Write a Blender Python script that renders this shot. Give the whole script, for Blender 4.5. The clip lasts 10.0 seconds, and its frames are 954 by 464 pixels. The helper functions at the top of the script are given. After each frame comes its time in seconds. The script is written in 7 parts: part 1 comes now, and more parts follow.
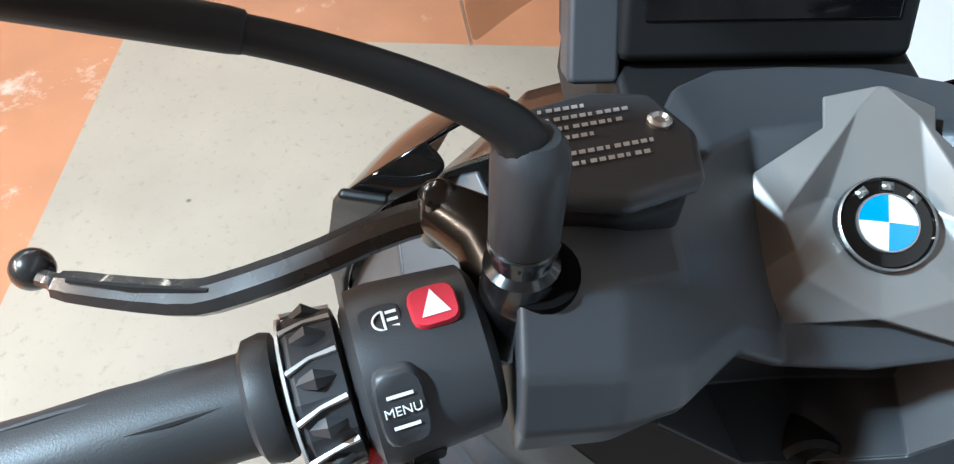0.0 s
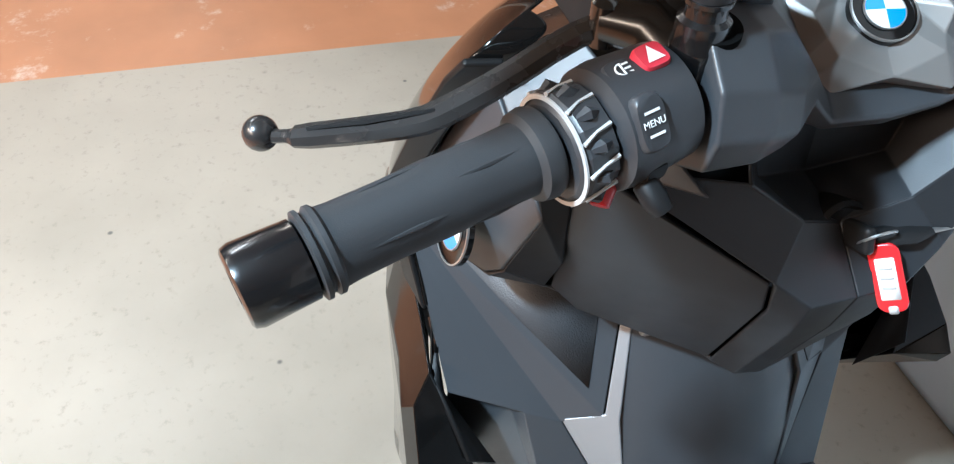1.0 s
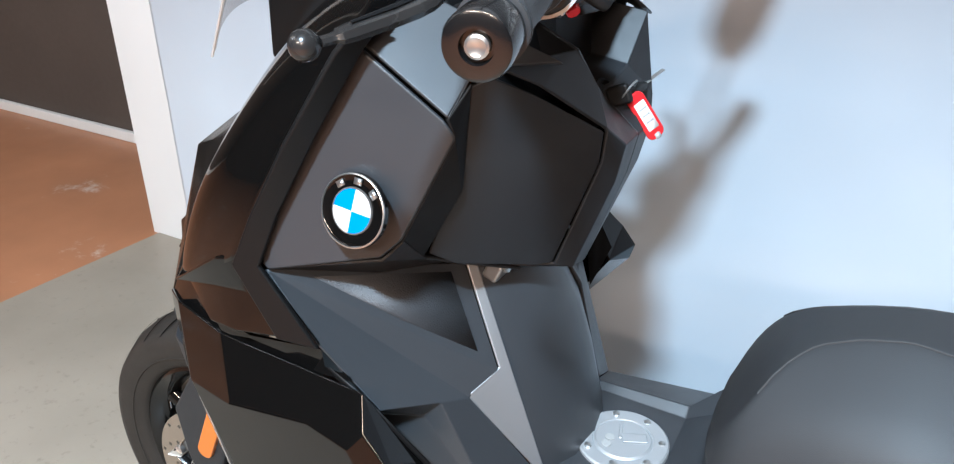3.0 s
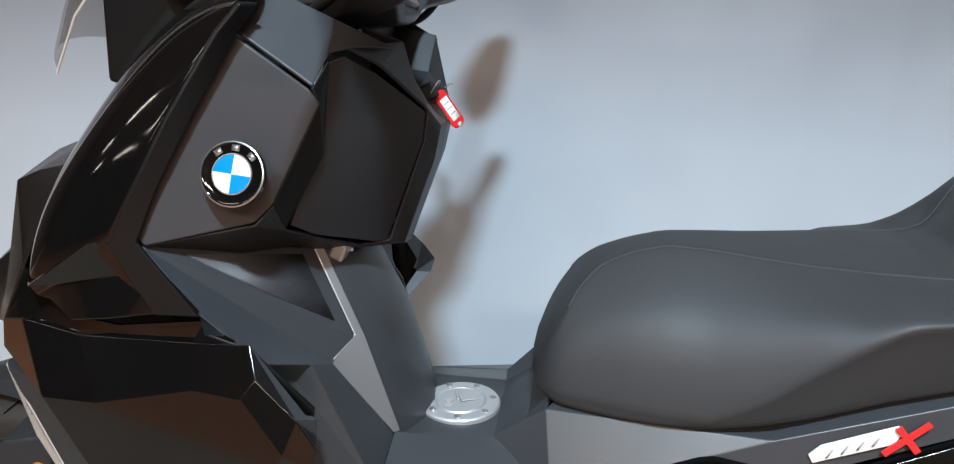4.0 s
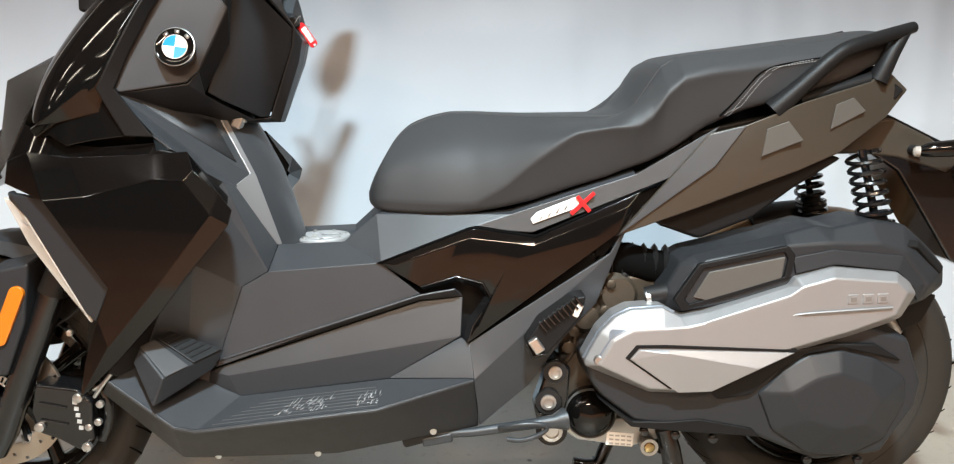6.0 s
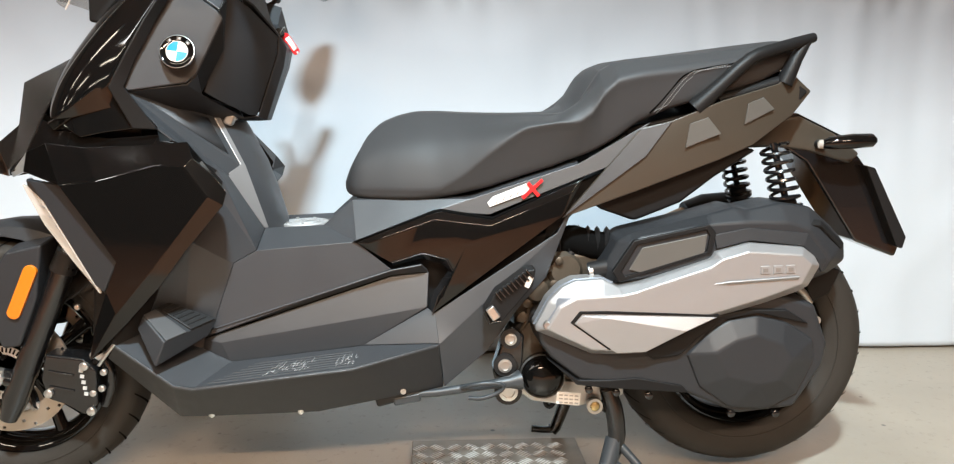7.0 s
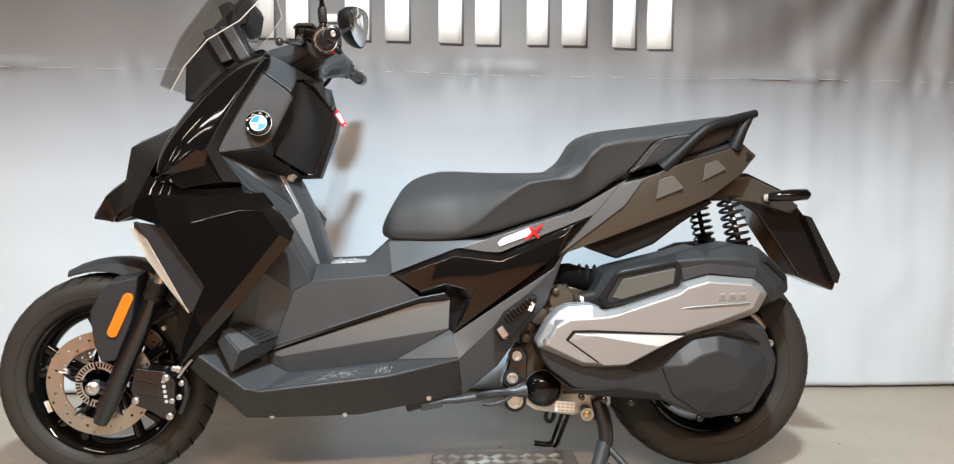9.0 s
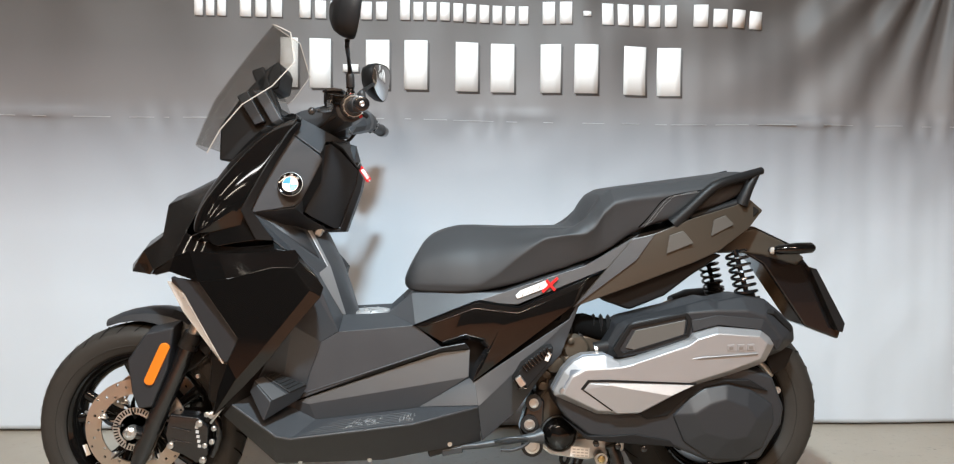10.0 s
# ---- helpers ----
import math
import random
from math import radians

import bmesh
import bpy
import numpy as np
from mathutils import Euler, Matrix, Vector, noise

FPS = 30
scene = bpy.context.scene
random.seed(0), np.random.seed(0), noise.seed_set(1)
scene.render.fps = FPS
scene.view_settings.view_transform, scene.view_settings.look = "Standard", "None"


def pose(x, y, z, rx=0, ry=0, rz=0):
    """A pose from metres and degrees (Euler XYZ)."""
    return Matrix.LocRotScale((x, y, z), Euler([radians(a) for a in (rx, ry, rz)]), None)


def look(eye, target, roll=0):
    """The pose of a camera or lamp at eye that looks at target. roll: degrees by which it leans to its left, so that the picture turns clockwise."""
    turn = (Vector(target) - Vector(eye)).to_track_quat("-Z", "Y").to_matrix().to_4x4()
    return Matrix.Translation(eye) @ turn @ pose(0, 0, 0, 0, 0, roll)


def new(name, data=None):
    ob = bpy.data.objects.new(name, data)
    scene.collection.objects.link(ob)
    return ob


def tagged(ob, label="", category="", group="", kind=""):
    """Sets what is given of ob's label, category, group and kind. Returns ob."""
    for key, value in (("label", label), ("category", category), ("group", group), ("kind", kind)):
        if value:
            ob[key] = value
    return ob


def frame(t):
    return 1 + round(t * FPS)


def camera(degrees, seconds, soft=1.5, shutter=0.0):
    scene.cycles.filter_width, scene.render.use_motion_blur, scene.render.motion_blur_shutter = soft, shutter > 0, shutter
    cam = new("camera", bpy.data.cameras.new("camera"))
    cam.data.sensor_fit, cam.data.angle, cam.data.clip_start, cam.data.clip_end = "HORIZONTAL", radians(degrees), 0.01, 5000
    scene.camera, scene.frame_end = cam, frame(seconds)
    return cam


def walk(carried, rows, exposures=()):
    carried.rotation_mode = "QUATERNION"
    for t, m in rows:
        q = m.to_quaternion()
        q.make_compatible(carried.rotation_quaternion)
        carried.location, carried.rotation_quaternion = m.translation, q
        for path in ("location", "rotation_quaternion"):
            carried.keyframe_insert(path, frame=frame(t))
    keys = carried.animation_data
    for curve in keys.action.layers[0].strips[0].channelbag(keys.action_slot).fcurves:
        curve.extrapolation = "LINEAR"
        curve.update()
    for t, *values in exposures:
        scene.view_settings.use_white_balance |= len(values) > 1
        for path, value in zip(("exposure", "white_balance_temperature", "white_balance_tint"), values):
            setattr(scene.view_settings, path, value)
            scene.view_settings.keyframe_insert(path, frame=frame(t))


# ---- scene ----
from mathutils.bvhtree import BVHTree

cam = camera(64.2, 10.0, 1.2)
PATH = [
    (0, (0.72, -0.183, 1.331), (-0.645, -0.071, -0.126), 1.7),
    (0.5, (0.782, -0.25, 1.331), (-0.576, 0.007, -0.116), 1.6),
    (1, (0.823, -0.339, 1.323), (-0.515, 0.097, -0.098), 1.5),
    (1.5, (0.829, -0.435, 1.291), (-0.403, 0.282, -0.111), 1.5),
    (2, (0.826, -0.531, 1.266), (-0.24, 0.496, -0.079), 1.6),
    (2.2, (0.816, -0.562, 1.247), (-0.211, 0.568, -0.045), 1.6),
    (3.3, (0.766, -0.721, 1.153), (0.071, 0.993, 0.393), 0.5),
    (3.5, (0.753, -0.768, 1.127), (0.204, 1.031, 0.448), 0.9),
    (4, (0.75, -0.879, 1.074), (0.49, 1.02, 0.504), 1.0),
    (4.5, (0.788, -1.01, 1.026), (0.656, 0.919, 0.514), 0.5),
    (5, (0.833, -1.156, 0.979), (0.779, 0.787, 0.506), 0.5),
    (5.5, (0.85, -1.288, 0.918), (0.853, 0.666, 0.492), 0.4),
    (6, (0.857, -1.451, 0.872), (0.928, 0.51, 0.486), 0.5),
    (6.2, (0.87, -1.496, 0.852), (0.963, 0.469, 0.49), 0.6),
    (7.3, (0.876, -1.719, 0.823), (1.039, 0.251, 0.516), 0.6),
    (7.5, (0.847, -1.768, 0.795), (1.032, 0.206, 0.528), 0.7),
    (8, (0.821, -1.886, 0.782), (0.996, 0.094, 0.565), 0.6),
    (8.5, (0.821, -1.971, 0.774), (0.984, 0.016, 0.612), 0.5),
    (9, (0.819, -2.025, 0.789), (0.953, -0.034, 0.66), 0.5),
    (9.5, (0.797, -2.069, 0.823), (0.913, -0.076, 0.709), 0.5),
    (10, (0.786, -2.112, 0.889), (0.897, -0.117, 0.803), 0.5),
]
walk(cam, [(t, look(eye, target, roll)) for t, eye, target, roll in PATH],
     [(0, 0.06, 5400, 5), (1.0, 0.09, 5380, 6), (2.0, 0.12, 5400, 8), (3.3, -0.38, 5500, 8), (3.6, -0.58, 5600, 8), (4.5, -0.67, 5750, 8), (5.5, -0.27, 6050, 7), (7.5, 0.08, 6150, 7), (8.4, 0.05, 6200, 7), (9.1, -0.17, 6100, 8), (10, -0.28, 6000, 8)])

# ---- world and lamps ----
world = bpy.data.worlds.new("world")
scene.world = world
world.use_nodes = True
world.node_tree.nodes["Background"].inputs[0].default_value = (0.9, 0.95, 1.0, 1)
world.node_tree.nodes["Background"].inputs[1].default_value = 0.006


def lamp(name, eye, target, power, size, size_y, colour):
    data = bpy.data.lights.new(name, "AREA")
    data.shape, data.size, data.size_y = "RECTANGLE", size, size_y
    data.energy, data.color = power, colour
    ob = new(name, data)
    ob.matrix_world = look(eye, target)
    return ob


# key ceiling lamp set from cast shadows, then added fill lamps: place and power
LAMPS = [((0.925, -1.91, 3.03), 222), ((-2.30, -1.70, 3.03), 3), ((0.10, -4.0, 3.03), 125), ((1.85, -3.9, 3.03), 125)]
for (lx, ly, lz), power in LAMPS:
    lamp("key_and_fill_lamp", (lx, ly, lz), (lx, ly + 1.1, 0), power, 0.24 if power > 200 else 1.3, 0.12, (0.80, 0.95, 1.0) if power > 200 else (1.0, 0.68, 0.44))


# ---- materials ----
def material(name, base, rough, metal=0.0, coat=0.0, spread=0.12, size=40.0, bump=0.05, grain=900.0, rough_spread=0.08, spec=0.5, blotch=3.0):
    """Principled surface with blotches, fine grain and relief at real size."""
    m = bpy.data.materials.new(name)
    m.use_nodes = True
    nt = m.node_tree
    p = nt.nodes["Principled BSDF"]
    tc = nt.nodes.new("ShaderNodeTexCoord")
    big, small = nt.nodes.new("ShaderNodeTexNoise"), nt.nodes.new("ShaderNodeTexNoise")
    big.inputs["Scale"].default_value, big.inputs["Detail"].default_value = blotch, 6
    small.inputs["Scale"].default_value, small.inputs["Detail"].default_value = grain, 3
    nt.links.new(tc.outputs["Object"], big.inputs["Vector"])
    nt.links.new(tc.outputs["Object"], small.inputs["Vector"])
    mix = nt.nodes.new("ShaderNodeMix")
    mix.data_type = "RGBA"
    mix.inputs["A"].default_value = (*[c * (1 - spread) for c in base], 1)
    mix.inputs["B"].default_value = (*[min(1, c * (1 + spread)) for c in base], 1)
    nt.links.new(big.outputs["Fac"], mix.inputs["Factor"])
    nt.links.new(mix.outputs["Result"], p.inputs["Base Color"])
    rr = nt.nodes.new("ShaderNodeMapRange")
    rr.inputs["To Min"].default_value, rr.inputs["To Max"].default_value = max(0.02, rough - rough_spread), min(1, rough + rough_spread)
    mid = nt.nodes.new("ShaderNodeTexNoise")
    mid.inputs["Scale"].default_value, mid.inputs["Detail"].default_value = size, 4
    nt.links.new(tc.outputs["Object"], mid.inputs["Vector"])
    nt.links.new(mid.outputs["Fac"], rr.inputs["Value"])
    nt.links.new(rr.outputs["Result"], p.inputs["Roughness"])
    p.inputs["Metallic"].default_value = metal
    p.inputs["Coat Weight"].default_value = coat
    p.inputs["Coat Roughness"].default_value = 0.03
    p.inputs["Specular IOR Level"].default_value = spec
    if bump:
        b = nt.nodes.new("ShaderNodeBump")
        b.inputs["Strength"].default_value, b.inputs["Distance"].default_value = bump, 0.001
        nt.links.new(small.outputs["Fac"], b.inputs["Height"])
        nt.links.new(b.outputs["Normal"], p.inputs["Normal"])
    return m


MATTE = material("matte_grey_plastic", (0.0380, 0.0405, 0.0450), 0.40, spread=0.14, bump=0.12, grain=1600, rough_spread=0.13, size=16)
DARK = material("dark_matte_plastic", (0.0215, 0.0228, 0.0255), 0.44, spread=0.08, bump=0.12, grain=1600, spec=0.35)
TAILGREY = material("satin_bronze_grey_plastic", (0.046, 0.038, 0.029), 0.34, spread=0.06, bump=0.12, grain=1500)
GRAIN = material("grained_black_plastic", (0.009, 0.009, 0.0094), 0.48, spread=0.15, bump=0.10, grain=1800, spec=0.2)
GLOSS = material("gloss_black_paint", (0.0035, 0.0033, 0.0032), 0.06, spread=0.1, bump=0.0, rough_spread=0.03, spec=0.40)
SATINBLACK = material("satin_black_paint", (0.007, 0.0066, 0.0062), 0.24, spread=0.1, bump=0.0, spec=0.45)
BLACKMETAL = material("black_painted_metal", (0.006, 0.006, 0.0065), 0.22, coat=0.4, spread=0.1, bump=0.03)
LEVERPAINT = material("dark_lever_lacquer", (0.030, 0.028, 0.027), 0.27, metal=0.3, coat=0.3, spread=0.15, bump=0.02)
FLANGE = material("satin_black_plastic", (0.006, 0.006, 0.0062), 0.42, spread=0.1, bump=0.02, spec=0.22)
VINYL = material("black_seat_vinyl", (0.0330, 0.0342, 0.0365), 0.52, spec=0.32, spread=0.08, bump=0.16, grain=1100, size=12)
THREAD = material("white_stitching_thread", (0.26, 0.26, 0.26), 0.7)
SILVER = material("silver_paint", (0.345, 0.345, 0.352), 0.44, metal=0.6, spread=0.04, bump=0.05, grain=2500)
PLATESILVER = material("satin_plate_paint", (0.235, 0.222, 0.210), 0.36, metal=0.45, spread=0.05, bump=0.05, grain=2500)
STEELBLUE = material("grey_blue_paint", (0.20, 0.215, 0.245), 0.36, metal=0.5, spread=0.05, bump=0.05)
TRIMGREY = material("satin_grey_trim", (0.20, 0.20, 0.205), 0.42, metal=0.3, spread=0.05)
INSERTGREY = material("satin_insert_plastic", (0.082, 0.077, 0.070), 0.40, spread=0.06, bump=0.08)
# pale tone that carries the glare on the step
STEPSATIN = material("glare_toned_plastic", (0.066, 0.067, 0.070), 0.38, spread=0.15, bump=0.05)
STANDGREY = material("grey_stand_paint", (0.038, 0.043, 0.048), 0.40, metal=0.2, spread=0.15, bump=0.1)
RUBBER = material("black_rubber", (0.012, 0.012, 0.0125), 0.48, spread=0.2, bump=0.07, grain=1500, spec=0.35)
GRIPRUBBER = material("grey_black_grip_rubber", (0.027, 0.028, 0.030), 0.48, spread=0.15, bump=0.12, grain=1500, spec=0.5)
SWITCH = material("satin_switch_plastic", (0.030, 0.031, 0.034), 0.42, spread=0.1, bump=0.1, grain=1700)
TYRE = material("tyre_rubber", (0.026, 0.0225, 0.019), 0.60, spread=0.25, bump=0.3, grain=350, blotch=9, spec=0.3)
CHROME = material("bright_steel", (0.55, 0.55, 0.54), 0.30, metal=0.9, spread=0.08, bump=0.02)
CAST = material("cast_aluminium", (0.50, 0.49, 0.47), 0.42, metal=0.9, spread=0.15, bump=0.2, grain=500)
DISC = material("brake_disc_steel", (0.50, 0.43, 0.36), 0.33, metal=0.9, spread=0.15, bump=0.05)
BRONZE = material("heat_tinted_casting", (0.075, 0.060, 0.044), 0.48, metal=0.5, spread=0.35, bump=0.3, grain=300, blotch=20)
BLACKGLASS = material("black_display_glass", (0.004, 0.004, 0.005), 0.08, coat=0.5, bump=0.0, rough_spread=0.02)
ORANGE = material("amber_reflector_plastic", (0.62, 0.17, 0.008), 0.22, coat=0.6, spread=0.1, bump=0.4, grain=260)
RED = material("red_plastic", (0.62, 0.018, 0.022), 0.32, coat=0.3, spread=0.06)
HAZARD = material("red_button_plastic", (0.52, 0.03, 0.05), 0.42, spread=0.06)
WHITE = material("white_print", (0.78, 0.78, 0.77), 0.5, spread=0.03)
BLUE = material("blue_enamel", (0.015, 0.22, 0.62), 0.20, coat=0.8, spread=0.03)
ENAMEL = material("white_enamel", (0.80, 0.80, 0.79), 0.20, coat=0.8, spread=0.03)
PAPER = material("white_paper_label", (0.75, 0.74, 0.72), 0.6, spread=0.05)
BRASS = material("brass_key", (0.55, 0.42, 0.20), 0.3, metal=1.0)
GREYPRINT = material("grey_print", (0.36, 0.36, 0.35), 0.5, spread=0.1)
PALEMARK = material("pale_silver_print", (0.55, 0.55, 0.54), 0.4, metal=0.3, spread=0.1)
WORNPRINT = material("worn_pale_print", (0.38, 0.38, 0.38), 0.55, spread=0.4, blotch=60)
EXHAUST = material("heat_browned_steel", (0.30, 0.205, 0.125), 0.36, metal=0.7, spread=0.3, blotch=12)
PLASTER = material("white_plaster", (0.72, 0.71, 0.69), 0.8, spread=0.04, bump=0.15, grain=200)
# brown passage wall, darkened in the colour for the shade it stands in
SHADEDWALL = material("shaded_brown_wall", (0.07, 0.055, 0.045), 0.8, spread=0.2, bump=0.15, grain=200)
CEILING = material("ceiling_paint", (0.24, 0.185, 0.135), 0.85, spread=0.05)
DIMWALL = material("dim_brown_plaster", (0.078, 0.062, 0.048), 0.8, spread=0.15, bump=0.15, grain=200)


def clear(name, tint, rough=0.03, alpha=0.25, body=1.0):
    """Thin clear plastic: mostly see-through, with its own gloss."""
    m = bpy.data.materials.new(name)
    m.use_nodes = True
    nt = m.node_tree
    out = nt.nodes["Material Output"]
    p = nt.nodes["Principled BSDF"]
    p.inputs["Base Color"].default_value = (*[c * body for c in tint], 1)
    p.inputs["Roughness"].default_value = rough
    see = nt.nodes.new("ShaderNodeBsdfTransparent")
    see.inputs[0].default_value = (*[0.45 + 0.55 * c for c in tint], 1)
    mix = nt.nodes.new("ShaderNodeMixShader")
    mix.inputs[0].default_value = alpha
    nt.links.new(see.outputs[0], mix.inputs[1])
    nt.links.new(p.outputs[0], mix.inputs[2])
    nt.links.new(mix.outputs[0], out.inputs[0])
    return m


SCREEN = clear("smoked_clear_screen", (0.72, 0.69, 0.66), alpha=0.08, body=0.07)
# tan tint puts the floor's reflection into the lens colour
LENS = clear("floor_tinted_lamp_lens", (0.82, 0.76, 0.69), alpha=0.40)


def glow(name, colour, strength):
    m = bpy.data.materials.new(name)
    m.use_nodes = True
    p = m.node_tree.nodes["Principled BSDF"]
    p.inputs["Base Color"].default_value = (*colour, 1)
    p.inputs["Emission Color"].default_value = (*colour, 1)
    p.inputs["Emission Strength"].default_value = strength
    return m


TUBEGLOW = glow("lit_tube", (1.0, 0.98, 0.94), 40.0)
# glow of the unseen tubes that add highlights and warm fill
TUBEFILL = glow("added_tube_glow", (1.0, 0.84, 0.65), 48.0)


def mirror_glass():
    m = material("mirror_glass", (0.85, 0.86, 0.87), 0.03, metal=1.0, spread=0.0, bump=0.0, rough_spread=0.01)
    return m


MIRROR = mirror_glass()


# ---- mesh helpers ----
def finish(name, me, mat, parent=None, label="", bevel=0.0, segs=2, solid=0.0, sub=0, smooth=True, sharp=None):
    ob = new(name, me)
    me.materials.append(mat)
    if smooth:
        me.polygons.foreach_set("use_smooth", [True] * len(me.polygons))
    if sharp:
        me.set_sharp_from_angle(angle=radians(sharp))
    if parent:
        ob.parent = parent
    if label:
        ob["label"] = label
    if solid:
        s = ob.modifiers.new("thickness", "SOLIDIFY")
        s.thickness, s.offset = solid, -1
    if bevel:
        b = ob.modifiers.new("edges", "BEVEL")
        b.width, b.segments, b.limit_method, b.angle_limit, b.harden_normals = bevel, segs, "ANGLE", radians(24), True
    if sub:
        u = ob.modifiers.new("rounding", "SUBSURF")
        u.levels = u.render_levels = sub
    return ob


def mesh_from(verts, faces, outward=None):
    me = bpy.data.meshes.new("m")
    me.from_pydata([tuple(v) for v in verts], [], faces)
    bm = bmesh.new()
    bm.from_mesh(me)
    bmesh.ops.recalc_face_normals(bm, faces=bm.faces)
    if outward is not None:
        d = Vector(outward)
        if sum(f.normal.dot(d) * f.calc_area() for f in bm.faces) < 0:
            bmesh.ops.reverse_faces(bm, faces=bm.faces)
    bm.to_mesh(me)
    bm.free()
    return me


def panel(name, verts, faces, mat, parent, label="", solid=0.004, bevel=0.0025, out=(0, -1, 0.15), **kw):
    """An open shell of facets, thickened inwards, with rounded edges."""
    return finish(name, mesh_from(verts, faces, out), mat, parent, label, solid=solid, bevel=bevel, **kw)


def flip(verts):
    return [(x, -y, z) for x, y, z in verts]


def sided(name, verts, faces, mat, parent, label="", out=(0, -1, 0.15), both=True, **kw):
    """The same shell on the near flank and, mirrored, on the far flank."""
    a = panel(name, verts, faces, mat, parent, label, out=out, **kw)
    b = panel(name, flip(verts), faces, mat, parent, label, out=(out[0], -out[1], out[2]), **kw) if both else None
    return a, b


def rows_faces(n_rows, n_cols):
    return [(r * n_cols + c, r * n_cols + c + 1, (r + 1) * n_cols + c + 1, (r + 1) * n_cols + c) for r in range(n_rows - 1) for c in range(n_cols - 1)]


def fan(n, centre):
    return [(i, (i + 1) % n, centre) for i in range(n)]


def prism(name, outline, y0, y1, mat, parent, label="", bevel=0.003, inset=0.0, **kw):
    """An outline in x and z, drawn out from y0 to y1; inset shrinks the y0 face."""
    n = len(outline)
    cx, cz = sum(p[0] for p in outline) / n, sum(p[1] for p in outline) / n
    k = 1 - inset
    verts = [(cx + (x - cx) * k, y0, cz + (z - cz) * k) for x, z in outline] + [(x, y1, z) for x, z in outline]
    faces = [tuple(range(n)), tuple(range(2 * n - 1, n - 1, -1))] + [(i, (i + 1) % n, n + (i + 1) % n, n + i) for i in range(n)]
    return finish(name, mesh_from(verts, faces), mat, parent, label, bevel=bevel, **kw)


def ring_loft(name, rings, mat, parent, label="", caps=True, closed=False, **kw):
    n = len(rings[0])
    verts = [p for r in rings for p in r]
    m = len(rings)
    faces = []
    for r in range(m if closed else m - 1):
        a, b = r * n, ((r + 1) % m) * n
        faces += [(a + i, a + (i + 1) % n, b + (i + 1) % n, b + i) for i in range(n)]
    if caps and not closed:
        faces += [tuple(range(n)), tuple(range((m - 1) * n, m * n))]
    return finish(name, mesh_from(verts, faces), mat, parent, label, **kw)


def frame_of(d):
    d = Vector(d).normalized()
    u = Vector((0, 0, 1)) if abs(d.z) < 0.9 else Vector((1, 0, 0))
    a = d.cross(u).normalized()
    return a, a.cross(d).normalized()


def tube(name, path, radius, mat, parent, label="", n=14, smooth_path=0, flat=1.0, **kw):
    """A round or flattened bar along a path; radius may change from point to point."""
    pts = [Vector(p) for p in path]
    rad = list(radius) if isinstance(radius, (list, tuple)) else [radius] * len(pts)
    for _ in range(smooth_path):
        q, s = [pts[0]], [rad[0]]
        for i in range(len(pts) - 1):
            q += [pts[i] * 0.75 + pts[i + 1] * 0.25, pts[i] * 0.25 + pts[i + 1] * 0.75]
            s += [rad[i] * 0.75 + rad[i + 1] * 0.25, rad[i] * 0.25 + rad[i + 1] * 0.75]
        pts, rad = q + [pts[-1]], s + [rad[-1]]
    rings = []
    a = None
    for i, p in enumerate(pts):
        d = (pts[min(i + 1, len(pts) - 1)] - pts[max(i - 1, 0)]).normalized()
        a = frame_of(d)[0] if a is None else (a - d * a.dot(d)).normalized()
        b = a.cross(d).normalized()
        rings.append([p + rad[i] * (math.cos(t) * a + flat * math.sin(t) * b) for t in [2 * math.pi * k / n for k in range(n)]])
    kw.setdefault("sharp", 50)
    return ring_loft(name, rings, mat, parent, label, **kw)


def strands(name, paths, radius, mat, parent, label="", n=4):
    """Many short round threads joined in one mesh."""
    v, f = [], []
    for path in paths:
        for i, p in enumerate(path):
            d = path[min(i + 1, len(path) - 1)] - path[max(i - 1, 0)]
            a, b = frame_of(d)
            v += [p + radius * (math.cos(2 * math.pi * k / n) * a + math.sin(2 * math.pi * k / n) * b) for k in range(n)]
        base = len(v) - n * len(path)
        f += [(base + r * n + k, base + r * n + (k + 1) % n, base + (r + 1) * n + (k + 1) % n, base + (r + 1) * n + k) for r in range(len(path) - 1) for k in range(n)]
    return finish(name, mesh_from(v, f), mat, parent, label)


def turned(name, profile, origin, axis, mat, parent, label="", n=40, loop=False, **kw):
    """A turned part: profile of (distance along the axis, radius)."""
    o, d = Vector(origin), Vector(axis).normalized()
    a, b = frame_of(d)
    rings = [[o + d * h + max(r, 1e-4) * (math.cos(t) * a + math.sin(t) * b) for t in [2 * math.pi * k / n for k in range(n)]] for h, r in profile]
    kw.setdefault("sharp", 40)
    return ring_loft(name, rings, mat, parent, label, caps=not loop, closed=loop, **kw)


def block(name, centre, size, mat, parent=None, label="", rot=(0, 0, 0), bevel=0.002, **kw):
    m = pose(*centre, *rot)
    sx, sy, sz = [s / 2 for s in size]
    verts = [m @ Vector((x, y, z)) for x in (-sx, sx) for y in (-sy, sy) for z in (-sz, sz)]
    faces = [(0, 1, 3, 2), (4, 6, 7, 5), (0, 4, 5, 1), (2, 3, 7, 6), (0, 2, 6, 4), (1, 5, 7, 3)]
    return finish(name, mesh_from(verts, faces), mat, parent, label, bevel=bevel, smooth=bevel > 0, **kw)


def thing(name, label, category, at=(0, 0, 0), group=""):
    ob = new(name)
    ob.location = at
    ob.empty_display_size = 0.05
    return tagged(ob, label, category, group)


